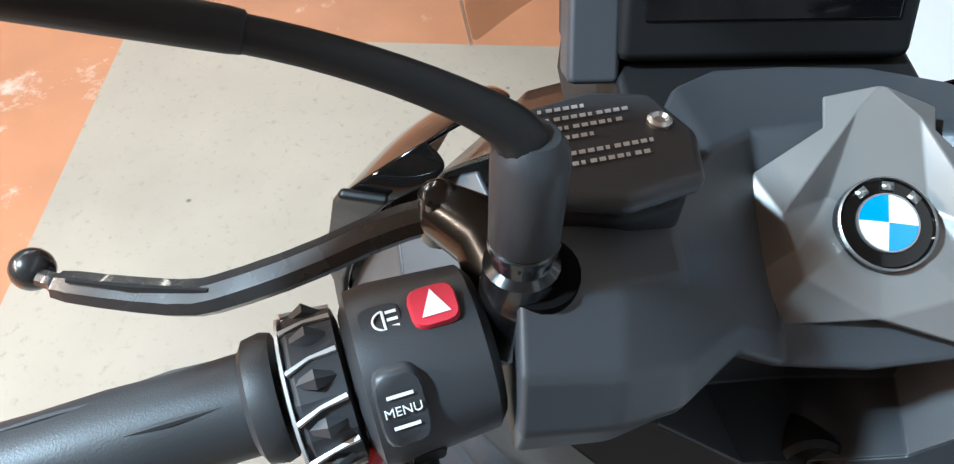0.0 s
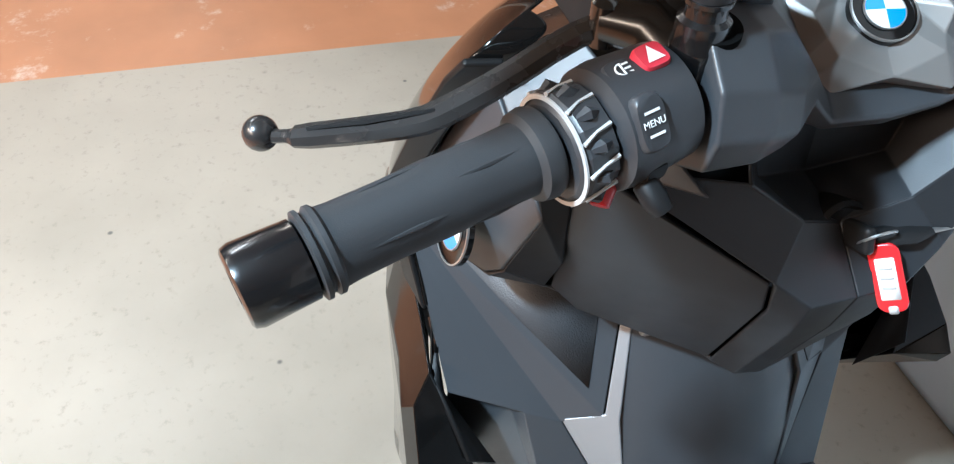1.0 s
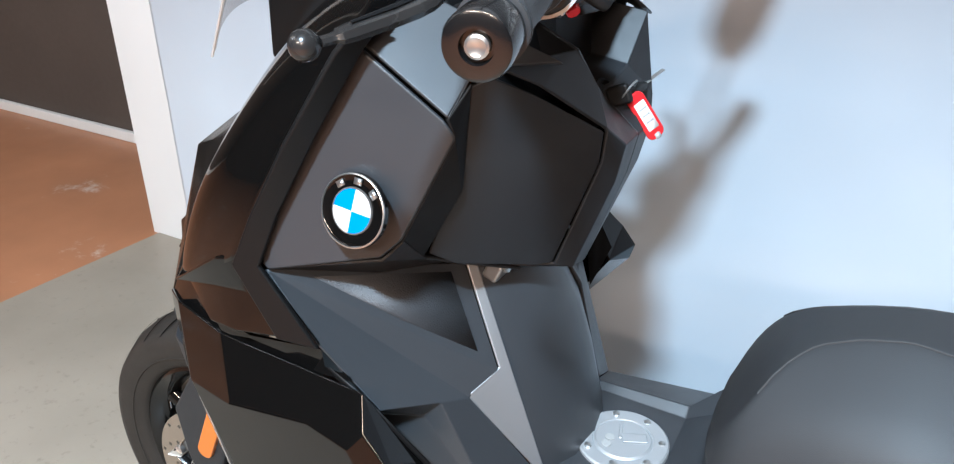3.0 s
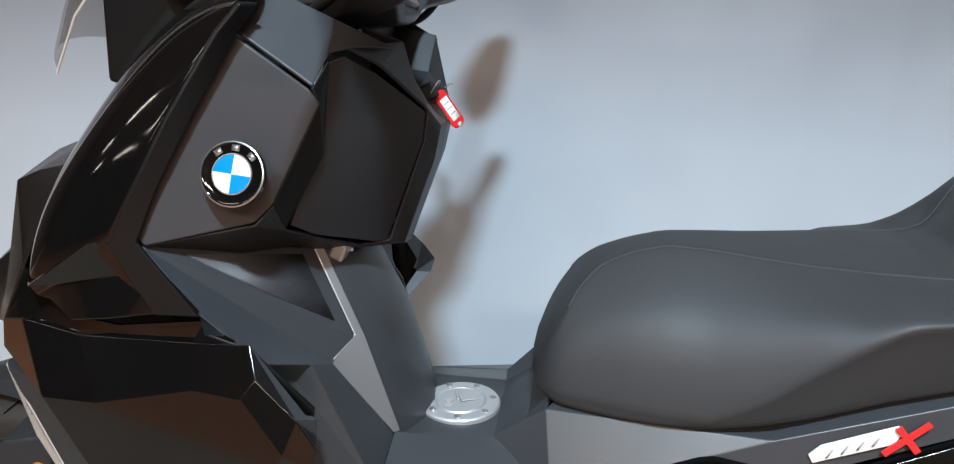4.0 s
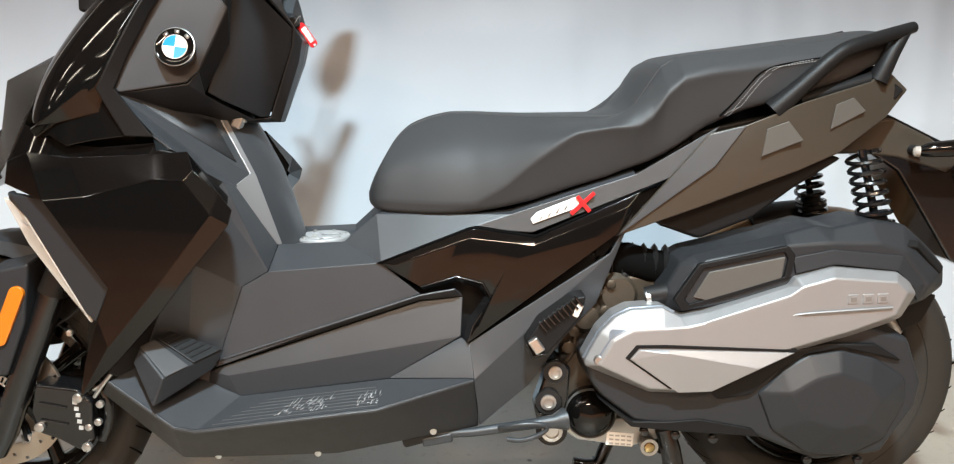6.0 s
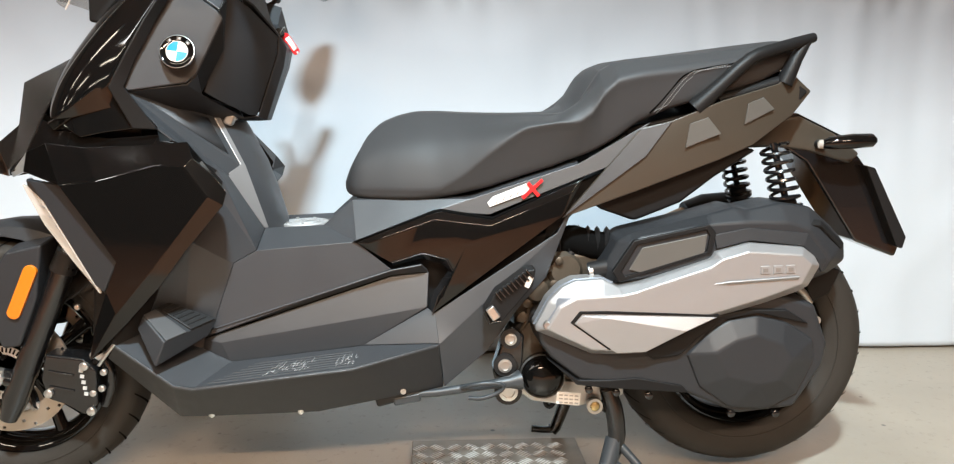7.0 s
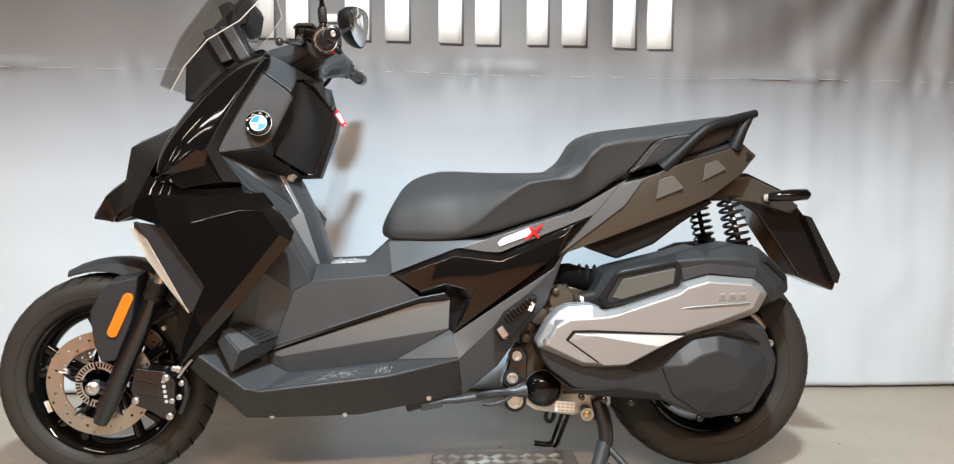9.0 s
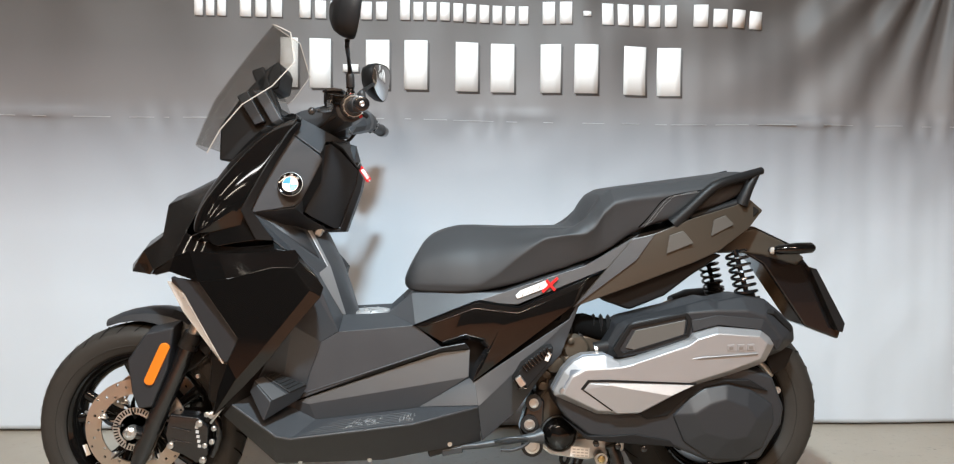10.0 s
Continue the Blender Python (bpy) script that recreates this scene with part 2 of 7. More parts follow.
# ---- the room ----
def floor_material():
    m = material("beige_floor_paint", (0.365, 0.316, 0.254), 0.42, spread=0.12, blotch=1.6, size=5, bump=0.1, grain=120)
    nt = m.node_tree
    p = nt.nodes["Principled BSDF"]
    tc = nt.nodes.new("ShaderNodeTexCoord")
    v = nt.nodes.new("ShaderNodeTexVoronoi")
    v.inputs["Scale"].default_value = 5.5
    ramp = nt.nodes.new("ShaderNodeValToRGB")
    ramp.color_ramp.elements[0].position, ramp.color_ramp.elements[0].color = 0.022, (1, 1, 1, 1)
    ramp.color_ramp.elements[1].position, ramp.color_ramp.elements[1].color = 0.045, (0, 0, 0, 1)
    old = p.inputs["Base Color"].links[0].from_socket
    grime = nt.nodes.new("ShaderNodeTexNoise")
    grime.inputs["Scale"].default_value, grime.inputs["Detail"].default_value = 0.9, 8
    soil = nt.nodes.new("ShaderNodeMix")
    soil.data_type = "RGBA"
    soil.inputs["B"].default_value = (0.245, 0.212, 0.168, 1)
    reach = nt.nodes.new("ShaderNodeMapRange")
    reach.inputs["From Min"].default_value, reach.inputs["From Max"].default_value = 0.44, 0.70
    spot = nt.nodes.new("ShaderNodeMix")
    spot.data_type = "RGBA"
    spot.inputs["B"].default_value = (0.09, 0.08, 0.07, 1)
    fine = nt.nodes.new("ShaderNodeTexNoise")
    fine.inputs["Scale"].default_value, fine.inputs["Detail"].default_value, fine.inputs["Roughness"].default_value = 38, 6, 0.7
    fleck = nt.nodes.new("ShaderNodeMapRange")
    fleck.inputs["From Min"].default_value, fleck.inputs["From Max"].default_value, fleck.inputs["To Max"].default_value = 0.57, 0.72, 0.75
    dusty = nt.nodes.new("ShaderNodeMix")
    dusty.data_type = "RGBA"
    dusty.inputs["B"].default_value = (0.21, 0.18, 0.145, 1)
    for a, b in ((tc.outputs["Object"], fine.inputs["Vector"]), (fine.outputs["Fac"], fleck.inputs["Value"]), (fleck.outputs["Result"], dusty.inputs["Factor"]), (old, dusty.inputs["A"])):
        nt.links.new(a, b)
    old = dusty.outputs["Result"]
    for a, b in ((tc.outputs["Object"], v.inputs["Vector"]), (tc.outputs["Object"], grime.inputs["Vector"]), (v.outputs["Distance"], ramp.inputs["Fac"]),
                 (grime.outputs["Fac"], reach.inputs["Value"]), (reach.outputs["Result"], soil.inputs["Factor"]), (old, soil.inputs["A"]),
                 (soil.outputs["Result"], spot.inputs["A"]), (ramp.outputs["Color"], spot.inputs["Factor"]), (spot.outputs["Result"], p.inputs["Base Color"])):
        nt.links.new(a, b)
    return m


def worn_floor_material():
    m = material("orange_brown_floor", (0.42, 0.190, 0.095), 0.42, spread=0.22, blotch=4, size=6, bump=0.15, grain=90)
    nt = m.node_tree
    p = nt.nodes["Principled BSDF"]
    tc = nt.nodes.new("ShaderNodeTexCoord")
    n1 = nt.nodes.new("ShaderNodeTexNoise")
    n1.inputs["Scale"].default_value, n1.inputs["Detail"].default_value, n1.inputs["Roughness"].default_value = 2.3, 12, 0.74
    ramp = nt.nodes.new("ShaderNodeValToRGB")
    ramp.color_ramp.elements[0].position, ramp.color_ramp.elements[0].color = 0.575, (0, 0, 0, 1)
    ramp.color_ramp.elements[1].position, ramp.color_ramp.elements[1].color = 0.68, (1, 1, 1, 1)
    old = p.inputs["Base Color"].links[0].from_socket
    mix = nt.nodes.new("ShaderNodeMix")
    mix.data_type = "RGBA"
    mix.inputs["B"].default_value = (0.62, 0.53, 0.45, 1)
    for a, b in ((tc.outputs["Object"], n1.inputs["Vector"]), (n1.outputs["Fac"], ramp.inputs["Fac"]), (ramp.outputs["Color"], mix.inputs["Factor"]),
                 (old, mix.inputs["A"]), (mix.outputs["Result"], p.inputs["Base Color"])):
        nt.links.new(a, b)
    return m


def setting(name, label, lo, hi, mat, bevel=0.0):
    c = [(a + b) / 2 for a, b in zip(lo, hi)]
    ob = block(name, c, [b - a for a, b in zip(lo, hi)], mat, bevel=bevel)
    return tagged(ob, label, name.split("_")[0], kind="structure")


WALL_Y = 0.83
setting("floor", "worn orange-brown painted floor with white chips", (-12.0, -4.6, -0.12), (5.2, 2.4, -0.002), worn_floor_material())
mat_v = [(x, y, z) for z in (-0.0015, 0.0025) for x, y in ((-1.405, -1.125), (5.18, -1.125), (5.18, WALL_Y - 0.002), (-1.262, WALL_Y - 0.002))]
tagged(finish("floor_mat", mesh_from(mat_v, [(0, 1, 2, 3), (4, 5, 6, 7), (0, 1, 5, 4), (1, 2, 6, 5), (2, 3, 7, 6), (3, 0, 4, 7)]), floor_material(), smooth=False), "smooth beige floor covering with scuffs and dark specks", "floor", kind="structure")
setting("wall_north", "white plastered wall behind the banner", (-1.29, WALL_Y, -0.1), (5.2, WALL_Y + 0.15, 3.23), PLASTER)
setting("wall_corridor", "brown wall of the passage beyond, shade put into its colour", (-12.0, 1.40, -0.1), (-1.0, 1.55, 3.23), SHADEDWALL)
setting("baseboard", "white skirting board along the passage", (-12.0, 1.375, -0.002), (-1.3, 1.398, 0.045), PLASTER, bevel=0.004)
# walls and ceiling out of view; brown tones set reflections and warm bounce
setting("wall_south", "plain dark brown wall out of view, closing the room", (-12.0, -4.75, -0.1), (5.2, -4.6, 3.23), DIMWALL)
setting("wall_west", "plain dark brown wall out of view, closing the room", (-12.15, -4.6, -0.1), (-12.0, 2.4, 3.23), DIMWALL)
setting("wall_east", "plain dark brown wall out of view, closing the room", (5.2, -4.6, -0.1), (5.35, 2.4, 3.23), DIMWALL)
setting("wall_passage_end", "unseen end wall of the passage, shade put into its colour", (-12.0, 2.4, -0.1), (5.2, 2.55, 3.23), SHADEDWALL)
setting("ceiling", "plain brown-toned ceiling out of view, closing the room", (-12.15, -4.75, 3.23), (5.35, 2.55, 3.33), CEILING)

# panels over the key lamp and the added warm fill lamps
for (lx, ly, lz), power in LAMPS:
    light = thing("ceiling_light", "white ceiling light panel over the key and added fill lamps", "ceiling light", (lx, ly, 3.23), "ceiling lights")
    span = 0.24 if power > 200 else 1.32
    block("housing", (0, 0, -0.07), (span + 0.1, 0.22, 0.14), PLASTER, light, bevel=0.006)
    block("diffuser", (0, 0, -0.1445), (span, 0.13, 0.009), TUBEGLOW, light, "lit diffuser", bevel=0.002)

# fittings out of view, set by the gloss highlights and added as warm fill
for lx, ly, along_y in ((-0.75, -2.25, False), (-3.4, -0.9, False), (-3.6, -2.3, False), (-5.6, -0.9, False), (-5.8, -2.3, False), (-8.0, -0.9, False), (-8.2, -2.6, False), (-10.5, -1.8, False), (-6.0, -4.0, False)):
    light = thing("ceiling_light", "slim white ceiling light out of view, for highlights and warm fill", "ceiling light", (lx, ly, 3.23), "ceiling lights")
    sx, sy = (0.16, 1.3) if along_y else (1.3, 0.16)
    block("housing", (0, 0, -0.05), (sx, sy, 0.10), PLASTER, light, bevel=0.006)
    block("diffuser", (0, 0, -0.1045), (sx - 0.10 if along_y else sx - 0.06, sy - 0.06 if along_y else sy - 0.10, 0.009), TUBEFILL, light, "lit diffuser", bevel=0.002)


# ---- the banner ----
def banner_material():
    m = bpy.data.materials.new("graded_banner_cloth")
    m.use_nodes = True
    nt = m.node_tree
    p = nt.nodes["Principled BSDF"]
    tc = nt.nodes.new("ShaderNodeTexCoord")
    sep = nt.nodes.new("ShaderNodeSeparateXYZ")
    # cloth colour by height: pale blue below, dark brown-grey above
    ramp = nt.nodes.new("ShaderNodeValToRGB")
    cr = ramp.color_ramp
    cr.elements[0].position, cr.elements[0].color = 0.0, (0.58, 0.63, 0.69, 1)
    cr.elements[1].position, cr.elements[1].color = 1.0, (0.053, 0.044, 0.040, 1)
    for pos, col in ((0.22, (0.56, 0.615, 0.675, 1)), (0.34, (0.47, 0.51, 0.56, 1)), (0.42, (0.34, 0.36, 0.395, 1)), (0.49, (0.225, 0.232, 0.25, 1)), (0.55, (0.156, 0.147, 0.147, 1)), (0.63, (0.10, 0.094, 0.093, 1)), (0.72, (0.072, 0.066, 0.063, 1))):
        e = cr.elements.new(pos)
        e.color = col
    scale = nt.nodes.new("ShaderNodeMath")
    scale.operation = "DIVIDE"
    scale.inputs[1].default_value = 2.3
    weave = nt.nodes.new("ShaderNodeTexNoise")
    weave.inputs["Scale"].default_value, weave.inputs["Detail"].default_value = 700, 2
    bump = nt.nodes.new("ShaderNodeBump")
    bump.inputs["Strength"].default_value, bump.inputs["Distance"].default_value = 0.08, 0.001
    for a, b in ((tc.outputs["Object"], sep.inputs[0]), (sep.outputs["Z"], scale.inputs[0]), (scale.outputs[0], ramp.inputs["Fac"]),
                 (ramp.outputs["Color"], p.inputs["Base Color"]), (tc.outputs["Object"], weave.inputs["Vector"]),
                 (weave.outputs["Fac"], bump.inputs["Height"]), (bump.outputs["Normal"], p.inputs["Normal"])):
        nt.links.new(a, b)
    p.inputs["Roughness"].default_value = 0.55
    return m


def drape(x, z):
    """How far the hanging cloth stands off the wall."""
    crease = 0.0075 * math.exp(-((z - 1.205 - 0.010 * math.sin(2.3 * x)) / 0.012) ** 2) * max(0.0, 0.35 + 1.9 * noise.noise(Vector((x * 3.1, 4.0, 0.5))))
    soft = 0.008 * noise.noise(Vector((x * 1.3, z * 0.5, 3.1))) + 0.0055 * noise.noise(Vector((x * 5.0, z * 0.8, 9.2)))
    upper = max(0.0, min(1.0, (z - 1.0) / 0.35))
    folds = 0.015 * math.sin(11 * x + 2.5 * noise.noise(Vector((x, z, 0)))) * upper * max(0.0, noise.noise(Vector((x * 0.9, 0.3, 1.7))) + 0.45)
    right = 0.009 * noise.noise(Vector((x * 3.4 + z * 1.7, z * 1.5, 5.5))) * max(0.0, min(1.0, (x - 1.2) / 0.7))
    da, dd = math.atan2(2.05 - z, 2.85 - x), math.hypot(2.05 - z, 2.85 - x)
    fan = 0.022 * math.sin(21 * da + 1.8 * noise.noise(Vector((x * 1.5, z * 1.5, 8.0)))) * math.exp(-dd / 0.75) * max(0.0, min(1.0, (z - 1.05) / 0.2))
    hang = 0.0035 * noise.noise(Vector((x * 13.0, z * 0.9, 6.1))) * max(0.0, min(1.0, (x - 0.6) / 1.2))
    pucker = 0.0045 * math.sin(55 * x + 9 * noise.noise(Vector((x * 3, 0.2, 0.7)))) * math.exp(-((z - 1.185) / 0.045) ** 2) * max(0.0, 0.35 + noise.noise(Vector((x * 1.7, 2.0, 0.1))))
    small = 0.0018 * noise.noise(Vector((x * 9.0, z * 5.0, 2.2))) + 0.0028 * noise.noise(Vector((x * 6.0 - z * 4.0, z * 3.0, 7.7))) * max(0.0, min(1.0, (x - 0.9) / 0.9))
    return max(0.004, 0.032 + 1.7 * (pucker + small + crease + right + hang) + 1.6 * fan + soft + 1.3 * folds)


BANNER_X0, BANNER_X1, BANNER_TOP = -1.07, 3.6, 2.3
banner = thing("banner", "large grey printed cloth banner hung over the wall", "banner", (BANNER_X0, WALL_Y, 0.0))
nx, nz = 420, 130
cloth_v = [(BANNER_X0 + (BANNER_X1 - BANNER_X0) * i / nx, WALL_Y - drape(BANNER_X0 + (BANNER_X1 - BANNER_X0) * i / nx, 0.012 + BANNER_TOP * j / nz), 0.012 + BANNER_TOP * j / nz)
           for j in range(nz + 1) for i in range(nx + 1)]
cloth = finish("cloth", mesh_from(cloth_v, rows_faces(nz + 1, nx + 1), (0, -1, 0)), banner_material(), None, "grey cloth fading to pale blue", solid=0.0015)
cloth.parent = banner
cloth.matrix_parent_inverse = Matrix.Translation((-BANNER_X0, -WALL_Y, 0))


def print_bar(x0, x1, z0, z1, lift=0.0035, mat=None, round_r=0.008):
    """A printed bar on the cloth, following its drape."""
    steps = max(2, int((x1 - x0) / 0.02))
    v = []
    for j in range(3):
        for i in range(steps + 1):
            x, z = x0 + (x1 - x0) * i / steps, z0 + (z1 - z0) * j / 2
            v.append((x, WALL_Y - drape(x, z) - lift, z))
    ob = finish("printed_bar", mesh_from(v, rows_faces(3, steps + 1), (0, -1, 0)), mat or WHITE, None, solid=0.0008)
    ob.parent = banner
    ob.matrix_parent_inverse = Matrix.Translation((-BANNER_X0, -WALL_Y, 0))


SHADE = material("dark_grey_print", (0.12, 0.115, 0.115), 0.6, spread=0.05)
def print_mark(x, w, low, high, drop):
    """One printed character as a plain bar with its drop shade."""
    print_bar(x + drop, x + w + drop, low - drop, low + high - drop, 0.0022, SHADE)
    print_bar(x, x + w, low, low + high)


for x, w in ((0.191, 0.095), (0.295, 0.115), (0.502, 0.130), (0.647, 0.128), (0.841, 0.126), (0.974, 0.133), (1.167, 0.112), (1.291, 0.133), (1.484, 0.132), (1.619, 0.133)):
    print_mark(x + 0.16 * w, 0.68 * w, 1.303 - 0.006 * (x - 0.19), 0.184, 0.008)
print_mark(0.437, 0.058, 1.365, 0.028, 0.006)
for x, w, n in ((-0.114, 0.127, 3), (0.050, 0.171, 3), (0.270, 0.340, 6), (0.645, 0.500, 10), (1.183, 0.128, 2), (1.410, 0.308, 5), (1.761, 0.299, 4)):
    for k in range(n):
        tall = 0.082 if k == 0 or x in (1.183, 1.410) else 0.066
        print_mark(x + w * (k + 0.12) / n, 0.72 * w / n, 1.562 - 0.003 * x, tall, 0.004)
print_mark(1.344, 0.030, 1.588, 0.018, 0.003)


# stitched seam across the cloth, showing in broken dashes
SEAMTHREAD = material("pale_seam_thread", (0.42, 0.43, 0.44), 0.6, spread=0.3, blotch=9)
rnd = random.Random(21)
dashes, x = [], -1.0
while x < 3.5:
    long = rnd.uniform(0.02, 0.16)
    dashes.append([Vector((q, WALL_Y - drape(q, 1.187 + 0.004 * math.sin(3.1 * q)) - 0.0006, 1.187 + 0.004 * math.sin(3.1 * q))) for q in [x + long * i / 8 for i in range(9)]])
    x += long + rnd.uniform(0.01, 0.12)
hem = strands("seam", dashes, 0.0013, SEAMTHREAD, banner, "pale stitched seam across the cloth")
hem.matrix_parent_inverse = Matrix.Translation((-BANNER_X0, -WALL_Y, 0))
hem["kind"] = "stuff"


# ---- the scooter ----
scooter = thing("scooter", "matte grey and gloss black maxi scooter on its centre stand", "scooter")
AX, AZ = 0.0, 0.2745
RX, RZ = 1.583, 0.306


def roundel(parent, centre, normal, up, r):
    """Round emblem: dark ring, bright rim and four quarters."""
    n, u = Vector(normal).normalized(), Vector(up).normalized()
    u = (u - n * u.dot(n)).normalized()
    s = u.cross(n)
    c = Vector(centre)
    base = turned("emblem", [(-0.002, r), (0.0022, r), (0.0034, r * 0.95), (0.0024, r * 0.90), (0.0026, r * 0.62), (0.0026, r * 0.5)], c, n, GLOSS, parent, "round emblem with blue and white quarters", n=48)
    turned("rim", [(0.0, r * 1.0), (0.0038, r * 0.99), (0.0042, r * 0.955), (0.0020, r * 0.93)], c, n, CHROME, base, n=48, loop=True)
    turned("ring", [(0.003, r * 0.635), (0.0042, r * 0.62), (0.0042, r * 0.59), (0.002, r * 0.58)], c, n, CHROME, base, n=48, loop=True)
    for q in range(4):
        v = [c + n * 0.0044]
        for k in range(13):
            t = math.pi / 2 * (q + k / 12)
            v.append(c + n * 0.0040 + r * 0.585 * (math.cos(t) * s + math.sin(t) * u))
        f = [(0, k, k + 1) for k in range(1, 13)]
        finish("quarter", mesh_from(v, f, n), BLUE if q in (1, 3) else ENAMEL, base)
    for k in (-1, 0, 1):
        t = math.pi / 2 - k * 0.72
        p = c + n * 0.0036 + r * 0.79 * (math.cos(t) * s + math.sin(t) * u)
        e = math.cos(t) * s + math.sin(t) * u
        g = e.cross(n)
        v = [p + e * a * r * 0.09 + g * b * r * 0.12 for a, b in ((-1, -1), (-1, 1), (1, 1), (1, -1))]
        finish("mark", mesh_from(v, [(0, 1, 2, 3)], n), CHROME, base, solid=0.0006)
    return base


# front wheel
def tyre(parent, x, z, r, rim, half):
    prof = [(-half * 0.72, rim + 0.002), (-half * 0.86, rim + 0.010), (-half * 0.98, rim + (r - rim) * 0.40), (-half, rim + (r - rim) * 0.58), (-half * 0.93, rim + (r - rim) * 0.76),
            (-half * 0.72, r - 0.0125), (-half * 0.4, r - 0.0035), (0, r), (half * 0.4, r - 0.0035), (half * 0.72, r - 0.0125), (half * 0.93, rim + (r - rim) * 0.76),
            (half, rim + (r - rim) * 0.58), (half * 0.98, rim + (r - rim) * 0.40), (half * 0.86, rim + 0.010), (half * 0.72, rim + 0.002)]
    ob = turned("tyre", prof, (x, 0, z), (0, 1, 0), TYRE, parent, "black rubber tyre with worn tread", n=96, loop=True, sharp=60)
    # sipes across the shoulder: dark strips laid on for the shade in them
    v, f = [], []
    count = 34
    for k in range(count):
        for side in (-1, 1):
            a0 = 2 * math.pi * (k + (0.5 if side > 0 else 0)) / count
            strip = []
            for i in range(6):
                q = i / 5
                w = half * (0.10 + 0.82 * q)
                rr = r - 0.0135 * (w / (half * 0.74)) ** 2 + 0.0022
                a = a0 + 0.13 * q
                wd = 0.011 * (1 - 0.45 * q)
                for da in (-wd, wd):
                    strip.append((x + rr * math.cos(a + da), side * w, z + rr * math.sin(a + da)))
            b = len(v)
            v += strip
            f += [(b + 2 * i, b + 2 * i + 1, b + 2 * i + 3, b + 2 * i + 2) for i in range(5)]
    finish("tread_groove", mesh_from(v, f), RUBBERDARK, ob, "curved grooves of the tread")
    for side in (-1, 1):
        turned("sidewall_ring", [(-0.0006, rim + (r - rim) * 0.30), (0.0010, rim + (r - rim) * 0.31), (0.0010, rim + (r - rim) * 0.33), (-0.0006, rim + (r - rim) * 0.34)], (x, side * half * 0.955, z), (0, side, 0), TYRE, ob, n=72, loop=True)
    return ob


# black for dark rubber and for the shade in grooves, gaps and holes
RUBBERDARK = material("rubber_and_groove_shade", (0.003, 0.003, 0.003), 0.9, bump=0.0, spec=0.05)


def rim_mesh(name, x, z, r, half, spokes, parent, twist=0.0):
    prof = [(-half, r + 0.004), (-half - 0.003, r - 0.002), (-half + 0.004, r - 0.012), (-half * 0.7, r - 0.020), (-half * 0.3, r - 0.028), (half * 0.3, r - 0.028), (half * 0.7, r - 0.020),
            (half - 0.004, r - 0.012), (half + 0.003, r - 0.002), (half, r + 0.004), (0, r - 0.018)]
    wheel = turned(name, prof, (x, 0, z), (0, 1, 0), GLOSS, parent, "gloss black cast wheel", n=72, loop=True)
    for k in range(spokes):
        for s in (-1, 1):
            a = 2 * math.pi * k / spokes + twist
            a1 = a + s * 0.20
            p0 = Vector((x + 0.035 * math.cos(a), -0.008, z + 0.035 * math.sin(a)))
            p1 = Vector((x + 0.09 * math.cos(a + s * 0.06), -0.012, z + 0.09 * math.sin(a + s * 0.06)))
            p2 = Vector((x + (r - 0.020) * math.cos(a1), -0.018, z + (r - 0.020) * math.sin(a1)))
            tube("spoke", [p0, p1, p2], [0.014, 0.0095, 0.012], GLOSS, wheel, n=8, flat=1.3, smooth_path=1)
    turned("hub", [(-0.055, 0.030), (-0.05, 0.036), (0.05, 0.036), (0.055, 0.030)], (x, 0, z), (0, 1, 0), BLACKMETAL, wheel, n=24)
    return wheel


front_wheel = rim_mesh("front_wheel", AX, AZ, 0.192, 0.044, 5, scooter, twist=0.35)
tyre(front_wheel, AX, AZ, 0.2745, 0.192, 0.060)


def perforated_disc(parent, x, y, z, r0, r1, thick=0.005):
    """A brake disc with real drilled holes."""
    sectors, v, f = 72, [], []
    radii = [r0, r0 + (r1 - r0) * 0.34, r0 + (r1 - r0) * 0.67, r1]
    idx = {}

    def vert(rr, a):
        key = (round(rr, 5), round(a, 5))
        if key not in idx:
            idx[key] = len(v)
            v.append((x + rr * math.cos(a), y, z + rr * math.sin(a)))
        return idx[key]

    for k in range(sectors):
        a0, a1 = 2 * math.pi * k / sectors, 2 * math.pi * ((k + 1) % sectors) / sectors
        a1 = a1 if k + 1 < sectors else 0.0
        am = 2 * math.pi * (k + 0.5) / sectors
        for j in range(3):
            q = [vert(radii[j], a0), vert(radii[j + 1], a0), vert(radii[j + 1], a1), vert(radii[j], a1)]
            if (k % 6) == 2 * j:
                rm, h = (radii[j] + radii[j + 1]) / 2, 0.0033
                inner = []
                for da, dr in ((-1, -1), (-1, 1), (1, 1), (1, -1)):
                    inner.append(vert(rm + dr * h * 0.9, am + da * h / rm))
                f += [(q[i], q[(i + 1) % 4], inner[(i + 1) % 4], inner[i]) for i in range(4)]
            else:
                f.append(tuple(q))
    return finish("brake_disc", mesh_from(v, f, (0, -1, 0)), DISC, parent, "drilled steel brake disc", solid=thick, smooth=False)


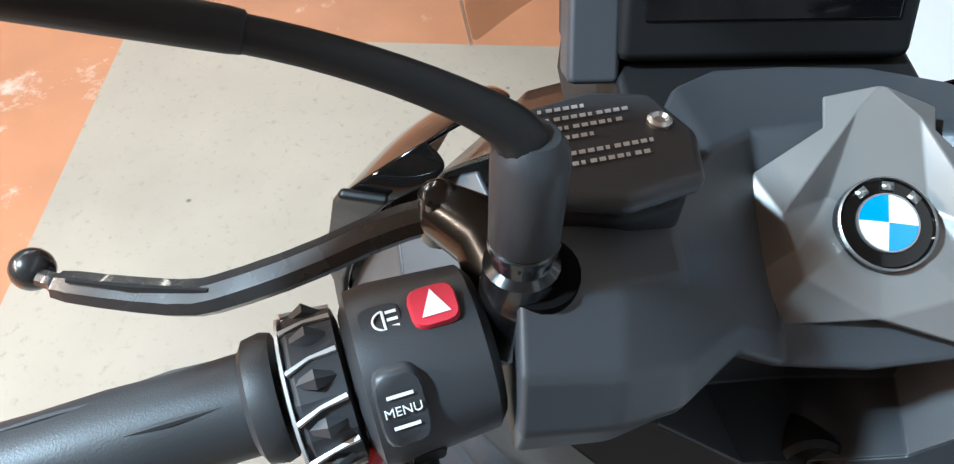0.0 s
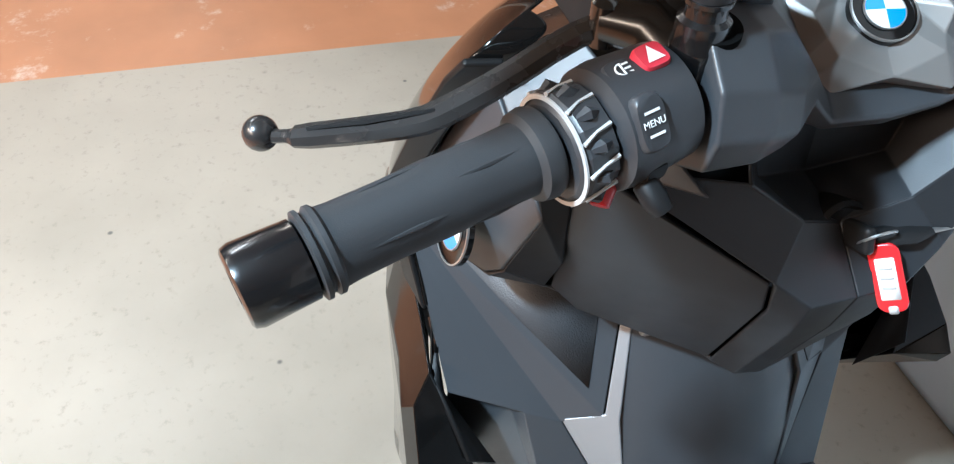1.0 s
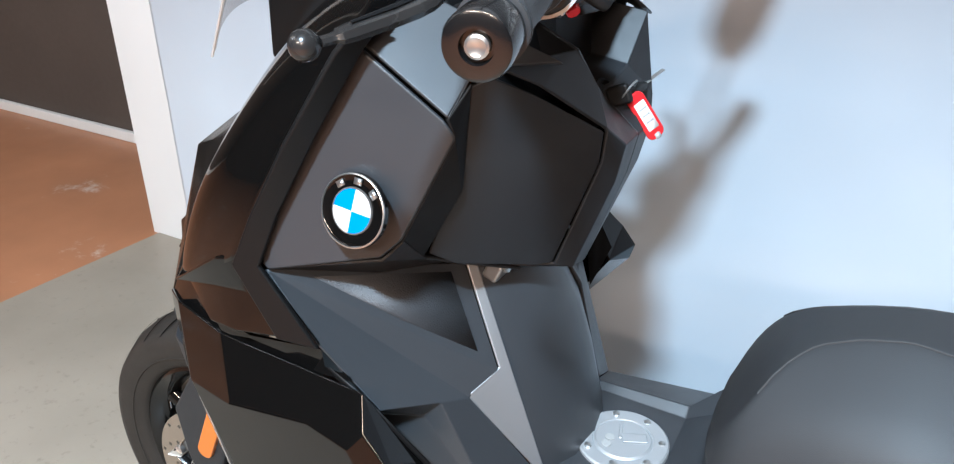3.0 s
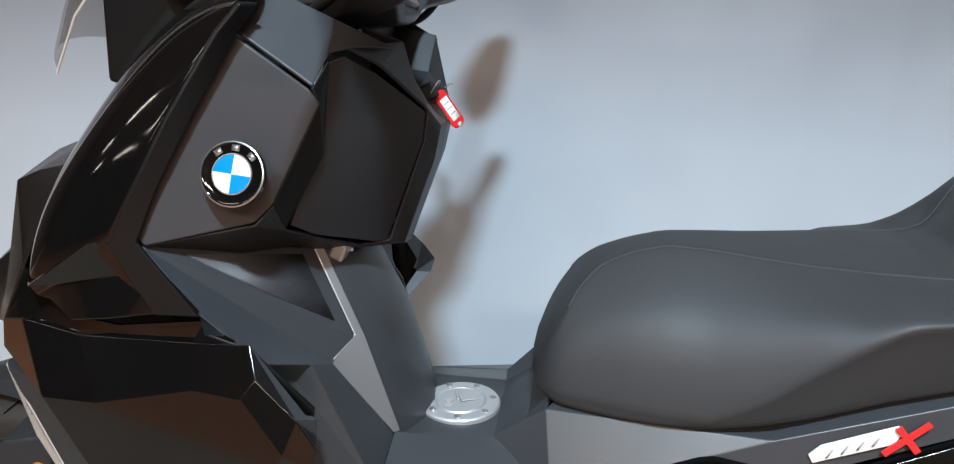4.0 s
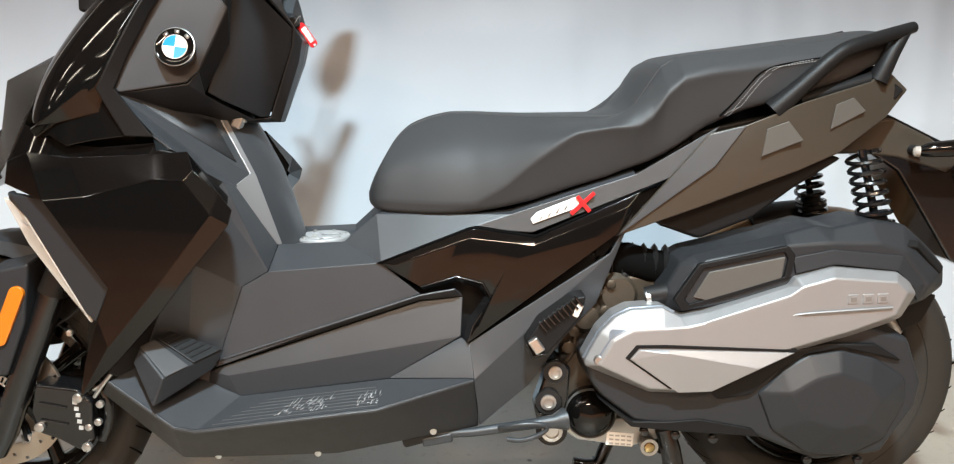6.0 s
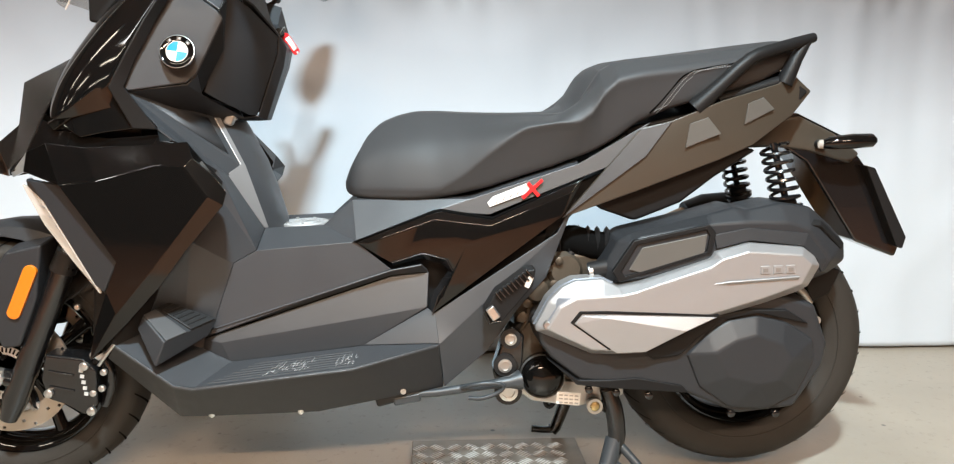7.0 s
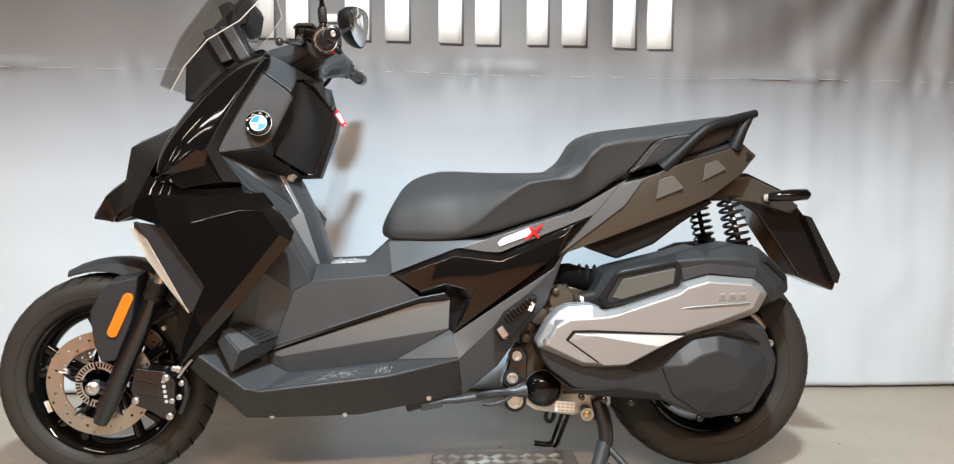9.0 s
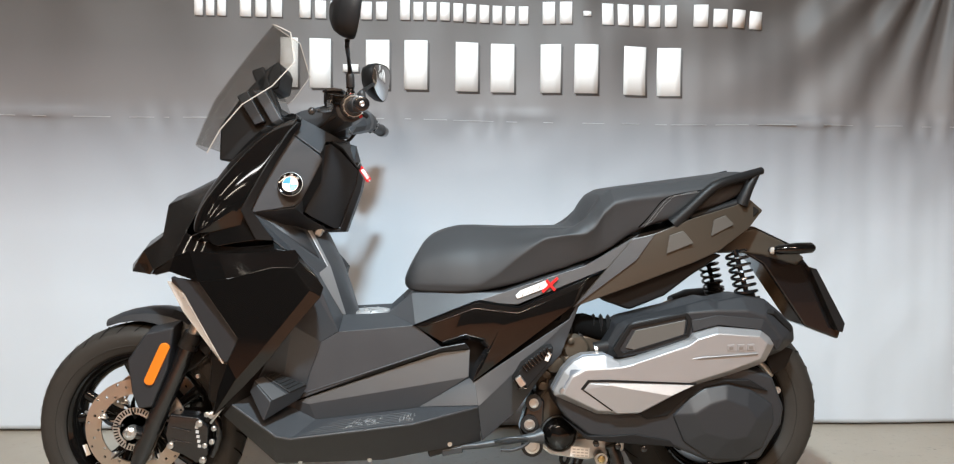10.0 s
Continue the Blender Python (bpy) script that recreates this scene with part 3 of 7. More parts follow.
for yd in (-0.074, 0.070):
    disc = perforated_disc(front_wheel, AX, yd, AZ, 0.092, 0.132)
    for k in range(5):
        a = 2 * math.pi * k / 5 + 0.28
        c, s = math.cos(a), math.sin(a)
        tube("carrier_arm", [(AX + 0.03 * c, yd + 0.004, AZ + 0.03 * s), (AX + 0.062 * math.cos(a + 0.25), yd + 0.002, AZ + 0.062 * math.sin(a + 0.25)), (AX + 0.098 * c, yd, AZ + 0.098 * s)], [0.020, 0.011, 0.012], BLACKMETAL, disc, n=8, flat=0.35, smooth_path=1)
        tube("disc_lobe", [(AX + 0.080 * c, yd + 0.001, AZ + 0.080 * s), (AX + 0.098 * c, yd + 0.001, AZ + 0.098 * s)], [0.010, 0.020], DISC, disc, n=10, flat=0.14)
        turned("disc_bolt", [(-0.004, 0.0095), (0.004, 0.0095), (0.006, 0.006)], (AX + 0.091 * c, yd, AZ + 0.091 * s), (0, -1, 0), CHROME, disc, n=10)
abs_ring = turned("sensor_ring", [(0, 0.040), (-0.003, 0.040), (-0.003, 0.058), (0, 0.058)], (AX, -0.080, AZ), (0, 1, 0), CHROME, front_wheel, "slotted steel sensor ring", n=48)
for k in range(40):
    a = 2 * math.pi * k / 40
    block("slot", (AX + 0.0505 * math.cos(a), -0.0835, AZ + 0.0505 * math.sin(a)), (0.011, 0.001, 0.0035), RUBBERDARK, abs_ring, rot=(0, -math.degrees(a), 0), bevel=0)
turned("axle_nut", [(-0.02, 0.017), (0.006, 0.017), (0.010, 0.013), (0.012, 0.008), (0.008, 0.006)], (AX, -0.116, AZ), (0, -1, 0), CHROME, front_wheel, "bright steel axle nut", n=18)
# white patch painted in for a highlight on the rim
block("rim_highlight", (AX - 0.142, -0.0455, AZ - 0.066), (0.012, 0.001, 0.030), PAPER, front_wheel, "small white patch for a highlight on the rim", rot=(0, -20, 0), bevel=0)
turned("valve", [(0, 0.004), (0.03, 0.004), (0.034, 0.0025)], (AX - 0.155, -0.02, AZ + 0.03), (0.9, -0.5, -0.2), CHROME, front_wheel, n=10)

# fork legs, callipers
for s in (-1, 1):
    leg = tube("fork_leg", [(0.010, s * 0.103, 0.182), (0.028, s * 0.103, 0.225), (0.120, s * 0.103, 0.440), (0.150, s * 0.103, 0.510)], [0.017, 0.025, 0.023, 0.0245], BLACKMETAL, scooter, "gloss black fork leg", n=18)
    tube("stanchion", [(0.150, s * 0.103, 0.510), (0.230, s * 0.103, 0.700)], 0.0165, CHROME, leg, "polished fork tube")
    tube("gaiter", [(0.143, s * 0.103, 0.495), (0.160, s * 0.103, 0.535)], [0.026, 0.0235], RUBBER, leg)
    tube("axle_clamp", [(0.046, s * 0.100, 0.262), (-0.004, s * 0.098, 0.276)], [0.026, 0.022], BLACKMETAL, leg, n=12, flat=0.7)
cal = [(0.100, 0.325), (0.175, 0.315), (0.200, 0.290), (0.197, 0.215), (0.172, 0.192), (0.135, 0.215), (0.100, 0.228), (0.088, 0.270)]
for s in (-1, 1):
    calliper = prism("brake_calliper", cal, s * 0.118, s * 0.062, BLACKMETAL, scooter, "black brake calliper with bright bolts", bevel=0.006)
    for bx, bz in ((0.178, 0.300), (0.186, 0.203), (0.104, 0.243)):
        turned("bolt", [(0, 0.009), (0.008, 0.009), (0.010, 0.006)], (bx, s * 0.117, bz), (0, s, 0), CHROME, calliper, n=8)
    for k in range(5):
        block("raised_mark", (0.170 + 0.0018 * k, s * 0.1188, 0.290 - 0.0125 * k), (0.008, 0.0012, 0.0075), PALEMARK, calliper, rot=(0, 8, 0), bevel=0)
    for z0 in (0.252, 0.285):
        block("fin", (0.130, s * 0.119, z0), (0.05, 0.006, 0.004), BLACKMETAL, calliper, rot=(0, 12, 0), bevel=0.001)
tube("brake_hose", [(0.19, -0.10, 0.30), (0.215, -0.105, 0.33), (0.235, -0.10, 0.42), (0.25, -0.09, 0.55)], 0.0045, RUBBER, scooter, smooth_path=2)
tube("sensor_cable", [(0.05, -0.09, 0.31), (0.09, -0.085, 0.40), (0.20, -0.08, 0.47), (0.25, -0.08, 0.60)], 0.003, RUBBER, scooter, smooth_path=2)
# hydraulic block and brackets behind the calliper
block("hose_bracket", (0.212, -0.085, 0.300), (0.018, 0.024, 0.034), BLACKMETAL, scooter, "small cast bracket", rot=(0, 20, 0), bevel=0.004)
turned("banjo_bolt", [(0, 0.010), (0.014, 0.010), (0.017, 0.006)], (0.205, -0.10, 0.318), (0.2, -1, 0.1), CHROME, scooter, n=10)
turned("reflector_bolt", [(0, 0.006), (0.006, 0.006), (0.008, 0.004)], (0.176, -0.12, 0.425), (0, -1, 0), CHROME, scooter, n=8)

tube("sensor_rod", [(0.206, -0.118, 0.300), (0.228, -0.120, 0.330), (0.262, -0.118, 0.372)], 0.0036, CHROME, scooter, "bright steel rod by the calliper", n=8)
for bx, bz in ((0.196, 0.322), (0.214, 0.285), (0.208, 0.250), (0.190, 0.240)):
    turned("bracket_bolt", [(0, 0.007), (0.007, 0.007), (0.009, 0.004)], (bx, -0.112, bz), (0, -1, 0), CHROME, scooter, n=8)
tube("bracket_arm", [(0.200, -0.095, 0.325), (0.222, -0.098, 0.290), (0.218, -0.095, 0.240), (0.200, -0.09, 0.205)], 0.010, BLACKMETAL, scooter, "black bracket behind the calliper", n=8, smooth_path=1)

# front mudguard
rings = []
for k in range(13):
    a = radians(112 - 88 * k / 12)
    rr = 0.292 + 0.020 * math.sin(math.pi * k / 12)
    w = (0.030 + 0.042 * min(1, k / 5)) * (1 if k < 10 else 1 - 0.12 * (k - 9))
    c, s = math.cos(a), math.sin(a)
    ring = []
    for q in (-1, -0.82, -0.4, 0, 0.4, 0.82, 1):
        drop = 0.045 * min(1.0, 0.15 + k / 8) * abs(q) ** 6 + 0.010 * abs(q) ** 2
        ring.append((AX + 0.01 + (rr - drop) * c, q * w, AZ + 0.010 + (rr - drop) * s))
    rings.append(ring)
fender = finish("front_mudguard", mesh_from([p for r in rings for p in r], rows_faces(13, 7), (0, 0, 1)), DARK, scooter, "dark matte front mudguard", solid=0.004, bevel=0.0015)
stay = [(-0.006, 0.470), (0.045, 0.548), (0.125, 0.566), (0.105, 0.445), (0.060, 0.335), (0.022, 0.330), (0.004, 0.380)]
for s in (-1, 1):
    side = prism("stay", stay, s * 0.128, s * 0.070, DARK, fender, bevel=0.006, inset=0.10)
    e0, e1 = Vector((0.094, 0, 0.500)), Vector((0.056, 0, 0.417))
    out = []
    for j in range(20):
        t = 2 * math.pi * j / 20
        c = e0 if math.sin(t) > 0 else e1
        d = (e0 - e1).normalized()
        g = Vector((d.z, 0, -d.x))
        pt = c + 0.0135 * (math.cos(t) * g + math.sin(t) * d)
        out.append((pt.x, pt.z))
    prism("reflector", out, s * 0.1345, s * 0.125, ORANGE, side, "long amber side reflector", bevel=0.002)

# inner core that closes the body
prism("inner_body", [(0.16, 0.60), (0.14, 0.72), (0.20, 0.84), (0.33, 1.02), (0.45, 1.05), (0.50, 0.96), (0.44, 0.80), (0.46, 0.62), (0.42, 0.45), (0.33, 0.40), (0.27, 0.44)], -0.10, 0.10, GRAIN, scooter, "black inner fairing", bevel=0.01)
prism("under_tray", [(0.30, 0.36), (0.42, 0.24), (0.92, 0.27), (1.05, 0.44), (1.15, 0.58), (0.78, 0.52), (0.55, 0.50), (0.47, 0.42)], -0.12, 0.12, GRAIN, scooter, "black under-floor structure", bevel=0.01)
prism("radiator_housing", [(0.20, 0.36), (0.22, 0.58), (0.33, 0.60), (0.36, 0.40), (0.28, 0.33)], -0.13, 0.13, GRAIN, scooter, "black housing behind the front wheel", bevel=0.01)

# nose between the upper fairings
centre = [(-0.034, 0, 0.704), (0.015, 0, 0.768), (0.075, 0, 0.812), (0.088, 0, 0.890), (0.125, 0, 0.905), (0.200, 0, 0.945), (0.275, 0, 0.99)]
edge = [(-0.018, -0.045, 0.693), (0.024, -0.075, 0.748), (0.080, -0.095, 0.786), (0.092, -0.085, 0.868), (0.130, -0.095, 0.884), (0.212, -0.100, 0.925), (0.290, -0.110, 0.98)]
outer = [(0.035, -0.062, 0.682), (0.062, -0.115, 0.700), (0.135, -0.190, 0.735), (0.170, -0.190, 0.805), (0.190, -0.175, 0.850), (0.250, -0.155, 0.915), (0.325, -0.140, 0.99)]
nose_v = [p for r in zip(outer, edge, centre, flip(edge), flip(outer)) for p in r]
panel("nose", nose_v, rows_faces(7, 5), SATINBLACK, scooter, "satin black nose and beak", out=(-1, 0, 0.5), solid=0.004, bevel=0.004)
prism("beak_underside", [(-0.015, 0.690), (0.045, 0.682), (0.14, 0.70), (0.14, 0.735), (0.02, 0.735)], -0.06, 0.06, SATINBLACK, scooter, bevel=0.004)

# upper gloss fairing
strake_rows = [((0.188, -0.212, 0.796), (0.218, -0.243, 0.800), (0.318, -0.263, 0.857), (0.345, -0.254, 0.858)),
               ((0.190, -0.185, 0.860), (0.240, -0.235, 0.880), (0.345, -0.262, 0.906), (0.366, -0.246, 0.908)),
               ((0.234, -0.168, 0.935), (0.282, -0.224, 0.950), (0.381, -0.250, 0.973), (0.400, -0.231, 0.975)),
               ((0.324, -0.150, 1.052), (0.362, -0.202, 1.048), (0.428, -0.236, 1.047), (0.440, -0.212, 1.048)),
               ((0.390, -0.143, 1.092), (0.412, -0.182, 1.088), (0.450, -0.229, 1.072), (0.456, -0.202, 1.072)),
               ((0.417, -0.140, 1.106), (0.428, -0.162, 1.104), (0.440, -0.185, 1.099), (0.455, -0.170, 1.090))]
strake = []
for c0, c1, c2, c3 in strake_rows:
    c0, c1, c2, c3 = Vector(c0), Vector(c1), Vector(c2), Vector(c3)
    strake += [tuple(p) for p in (c0, c1, c2.lerp(c1, 0.10), c2, c2.lerp(c3, 0.18), c3)]
for up in sided("upper_fairing", strake, rows_faces(6, 6), GLOSS, scooter, "gloss black upper side fairing", bevel=0, sub=3):
    up.modifiers["rounding"].boundary_smooth = "PRESERVE_CORNERS"
flange = []
for k, (c0, c1, c2, c3) in enumerate(strake_rows[:5]):
    c2, c3 = Vector(c2), Vector(c3)
    flange += [tuple(c2.lerp(c3, 0.10) + Vector((0.0015, -0.0035, 0.0))), tuple(c3 + Vector((0.0020, -0.0030, 0.0)))]
flange = [(0.356, -0.2575, 0.786), (0.398, -0.2500, 0.784)] + flange
sided("fairing_flange", flange, rows_faces(6, 2), FLANGE, scooter, "satin black flange along the fairing", out=(0.6, -1, 0), solid=0.006, bevel=0.0025)
wing = [(0.190, -0.212, 0.793), (0.215, -0.243, 0.800), (0.300, -0.262, 0.857), (0.335, -0.252, 0.862), (0.397, -0.248, 0.788), (0.365, -0.252, 0.787), (0.306, -0.258, 0.779), (0.262, -0.248, 0.770), (0.232, -0.235, 0.785), (0.200, -0.215, 0.780), (0.318, -0.250, 0.822), (0.245, -0.238, 0.805)]
sided("fairing_wing", wing, [(0, 1, 11, 9), (1, 2, 10, 11), (2, 3, 10), (3, 4, 5, 10), (5, 6, 10), (6, 7, 11, 10), (7, 8, 11), (8, 9, 11)], GLOSS, scooter, "gloss black lower wing of the fairing", bevel=0.003)
sided("wing_backing", [(0.20, -0.19, 0.80), (0.325, -0.235, 0.845), (0.360, -0.228, 0.786), (0.35, -0.205, 0.745), (0.20, -0.18, 0.74)], [(0, 1, 2, 3, 4)], GRAIN, scooter)

sided("fairing_filler", [(0.062, -0.110, 0.702), (0.135, -0.188, 0.735), (0.170, -0.188, 0.800), (0.205, -0.212, 0.785), (0.262, -0.240, 0.772), (0.310, -0.245, 0.768), (0.396, -0.236, 0.775), (0.430, -0.248, 0.762), (0.385, -0.247, 0.754), (0.262, -0.237, 0.748), (0.188, -0.222, 0.754), (0.140, -0.192, 0.737)], [(0, 1, 11), (1, 2, 3, 10, 11), (3, 4, 9, 10), (4, 5, 6, 8, 9), (6, 7, 8)], GLOSS, scooter, bevel=0.002)
sided("fairing_seam", [(0.330, -0.240, 0.858), (0.346, -0.242, 0.858), (0.395, -0.222, 0.970), (0.434, -0.200, 1.050), (0.415, -0.205, 1.050), (0.375, -0.225, 0.970)], [(0, 1, 2, 5), (5, 2, 3, 4)], GLOSS, scooter, bevel=0)

# lower gloss fairing
low = [(0.060, -0.105, 0.700), (0.140, -0.195, 0.741), (0.188, -0.225, 0.758), (0.262, -0.240, 0.752), (0.385, -0.250, 0.758), (0.450, -0.258, 0.764),
       (0.062, -0.100, 0.684), (0.126, -0.185, 0.702), (0.217, -0.250, 0.684), (0.289, -0.266, 0.693), (0.399, -0.276, 0.722), (0.462, -0.276, 0.737),
       (0.522, -0.2860, 0.676), (0.445, -0.2835, 0.570), (0.397, -0.2800, 0.507), (0.330, -0.2730, 0.434), (0.254, -0.260, 0.360), (0.262, -0.252, 0.42), (0.284, -0.245, 0.486), (0.317, -0.272, 0.548),
       (0.503, -0.230, 0.672), (0.432, -0.222, 0.560), (0.385, -0.220, 0.500), (0.262, -0.215, 0.362), (0.212, -0.224, 0.680), (0.315, -0.256, 0.550),
       (0.450, -0.2860, 0.722), (0.490, -0.2915, 0.668), (0.424, -0.2895, 0.584), (0.376, -0.2860, 0.526), (0.312, -0.2780, 0.452), (0.502, -0.2825, 0.703), (0.515, -0.2860, 0.652)]
low_f = [(i, i + 1, i + 7, i + 6) for i in range(5)]
# main face, the slanting band along the rear edge, then the turned-in returns
low_f += [(8, 9, 10, 26, 27, 28, 29, 30, 18, 19), (30, 16, 17, 18)]
low_f += [(10, 11, 26), (11, 31, 27, 26), (31, 12, 32, 27), (32, 13, 28, 27), (13, 14, 29, 28), (14, 15, 30, 29), (15, 16, 30)]
low_f += [(31, 20, 12), (12, 20, 32), (32, 20, 21, 13), (13, 21, 22, 14), (14, 22, 23, 16, 15), (5, 20, 31, 11), (8, 24, 25, 19)]
for lf in sided("lower_fairing", low, low_f, GLOSS, scooter, "gloss black lower leg fairing", bevel=0.011, segs=5):
    lf.modifiers["edges"].angle_limit = radians(9)

sided("shield_filler", [(0.396, -0.242, 0.786), (0.456, -0.246, 0.735), (0.452, -0.256, 0.758), (0.400, -0.243, 0.765), (0.487, -0.204, 0.640), (0.503, -0.235, 0.690)], [(0, 1, 2, 3), (1, 4, 5, 2)], GRAIN, scooter, out=(1, 0, 0.6), bevel=0)

# front running lamps and their trim
trim = [(0.132, -0.190, 0.690), (0.143, -0.205, 0.688), (0.212, -0.230, 0.683), (0.316, -0.262, 0.551), (0.283, -0.251, 0.486), (0.263, -0.238, 0.497), (0.171, -0.216, 0.652), (0.134, -0.194, 0.677)]
sided("lamp_trim", trim, [(0, 1, 6, 7), (1, 2, 6), (2, 3, 6), (3, 4, 5, 6)], DARK, scooter, "matte trim around the running lamp", solid=0.012, bevel=0.003)
sided("trim_edge", [(0.209, -0.233, 0.686), (0.215, -0.233, 0.683), (0.318, -0.265, 0.553), (0.316, -0.266, 0.547), (0.309, -0.264, 0.554)], [(0, 1, 2, 3, 4)], TRIMGREY, scooter, "light grey edge of the trim", solid=0.003, bevel=0.001)
drl = [(0.117, -0.178, 0.678), (0.135, -0.190, 0.676), (0.169, -0.214, 0.652), (0.262, -0.240, 0.499), (0.271, -0.240, 0.480), (0.262, -0.232, 0.488), (0.215, -0.222, 0.545), (0.165, -0.205, 0.605)]
sided("running_lamp", drl, [(0, 1, 2, 7), (2, 3, 6, 7), (3, 4, 5, 6)], LENS, scooter, "slim clear running lamp", solid=0.006, bevel=0.002)
sided("lamp_reflector", [(x + 0.006, y + 0.012, z - 0.003) for x, y, z in drl], [(0, 1, 2, 7), (2, 3, 6, 7), (3, 4, 5, 6)], PLATESILVER, scooter, "silvered reflector in the running lamp", solid=0.003, bevel=0)
for s in (-1, 1):
    for k in range(9):
        q = (k + 0.5) / 9
        a, b = Vector((0.150, 0.200, 0.652)).lerp(Vector((0.262, 0.231, 0.492)), q), Vector((0.168, 0.2135, 0.648)).lerp(Vector((0.267, 0.2385, 0.494)), q)
        tube("reflector_rib", [(a.x, s * a.y, a.z), (b.x, s * (b.y + 0.0005), b.z)], 0.0011, TRIMGREY, scooter, n=5)

# matte side panel with the emblem, and the strip above
side_v = [(0.426, -0.206, 1.050), (0.497, -0.197, 0.998), (0.507, -0.193, 0.984), (0.457, -0.199, 0.886), (0.440, -0.207, 0.868), (0.350, -0.250, 0.852), (0.338, -0.251, 0.862)]
flank = sided("side_panel", side_v, [(0, 1, 2, 3, 4, 5, 6)], MATTE, scooter, "matte grey side panel with a round emblem", bevel=0.006, solid=0.006)
roundel(flank[0], (0.433, -0.2290, 0.921), (0.02, -1, 0.30), (0.1, 0, 1), 0.031)
roundel(flank[1], (0.433, 0.2290, 0.921), (0.02, 1, 0.30), (0.1, 0, 1), 0.031)
sided("upper_strip", [(0.452, -0.162, 1.088), (0.560, -0.115, 1.032), (0.530, -0.155, 1.035), (0.512, -0.177, 1.030), (0.501, -0.195, 1.000), (0.427, -0.205, 1.054)], [(0, 1, 2, 3, 4, 5)], MATTE, scooter, "matte grey strip above the side panel", bevel=0.003, out=(0, -1, 0.6))
# underside in the dark material, which carries the shade below the panel
sided("panel_underside", [(0.341, -0.248, 0.850), (0.440, -0.205, 0.864), (0.457, -0.196, 0.884), (0.452, -0.155, 0.846), (0.505, -0.060, 0.802), (0.430, -0.080, 0.800), (0.36, -0.17, 0.80)], [(0, 1, 3, 6), (1, 2, 3), (3, 4, 5, 6)], DARK, scooter, out=(0, -0.3, -1))
sided("panel_return", [(0.507, -0.192, 0.985), (0.457, -0.198, 0.885), (0.451, -0.158, 0.848), (0.500, -0.170, 0.930), (0.512, -0.176, 1.024), (0.500, -0.194, 0.998)], [(0, 1, 3), (1, 2, 3), (0, 3, 4, 5)], GRAIN, scooter, out=(1, -0.3, 0))

# glove box doors and the console between them
door_v = [(0.508, -0.174, 1.020), (0.522, -0.163, 1.026), (0.545, -0.134, 1.008), (0.5805, -0.0655, 0.963), (0.5755, -0.0565, 0.930), (0.5285, -0.0395, 0.8065), (0.516, -0.052, 0.807), (0.474, -0.138, 0.838), (0.455, -0.155, 0.852), (0.500, -0.173, 0.960), (0.518, -0.160, 0.955)]
sided("glovebox_door", door_v, [(0, 1, 10, 9), (9, 10, 7, 8), (1, 2, 3, 4, 10), (10, 4, 5, 6, 7)], DARK, scooter, "dark matte glove box door", bevel=0.003, out=(0.4, -1, 0))
console_v = [(0.524, -0.161, 1.034), (0.549, -0.132, 1.016), (0.583, -0.064, 0.966), (0.562, -0.040, 0.996), (0.562, -0.090, 1.038), (0.592, -0.036, 0.944), (0.592, 0, 0.944), (0.553, 0, 0.976), (0.536, 0, 1.052), (0.540, -0.060, 1.056),
             (0.577, -0.055, 0.930), (0.584, -0.033, 0.905), (0.584, 0, 0.903), (0.530, -0.038, 0.804), (0.544, -0.022, 0.797), (0.548, 0, 0.796), (0.46, -0.07, 0.797), (0.46, 0, 0.793)]
console_f = [(0, 1, 2, 3, 4), (2, 5, 6, 7, 3), (2, 10, 11, 5), (5, 11, 12, 6), (10, 13, 14, 11), (11, 14, 15, 12), (13, 16, 17, 15, 14)]
cv = console_v + flip(console_v)
panel("console", cv, console_f + [tuple(i + 18 for i in f) for f in console_f], DARK, scooter, "dark console with the ignition lock", out=(1, 0, 0.2), solid=0.004, bevel=0.004)
recess_v = [(0.562, -0.090, 1.038), (0.562, -0.040, 0.996), (0.553, 0, 0.976), (0.562, 0.040, 0.996), (0.562, 0.090, 1.038), (0.512, 0.066, 1.052), (0.500, 0, 1.050), (0.512, -0.066, 1.052),
            (0.520, -0.050, 1.000), (0.508, 0, 0.984), (0.520, 0.050, 1.000)]
panel("key_recess", recess_v, [(0, 1, 8, 7), (1, 2, 9, 8), (2, 3, 10, 9), (3, 4, 5, 10), (8, 9, 6, 7), (9, 10, 5, 6)], DARK, scooter, "dark recess around the ignition lock", out=(1, 0, 0.2), solid=0.003, bevel=0.003)
sided("console_gap", [(0.515, -0.160, 1.015), (0.570, -0.066, 0.958), (0.520, -0.042, 0.810), (0.450, -0.145, 0.845)], [(0, 1, 2, 3)], RUBBERDARK, scooter, out=(0.4, -1, 0), solid=0.01, bevel=0)
lock = turned("ignition_lock", [(-0.02, 0.022), (0.004, 0.022), (0.007, 0.019), (0.003, 0.016), (0.003, 0.010)], (0.553, 0.002, 0.968), (1, 0, 0.45), GRAIN, scooter, "round black ignition lock", n=28)

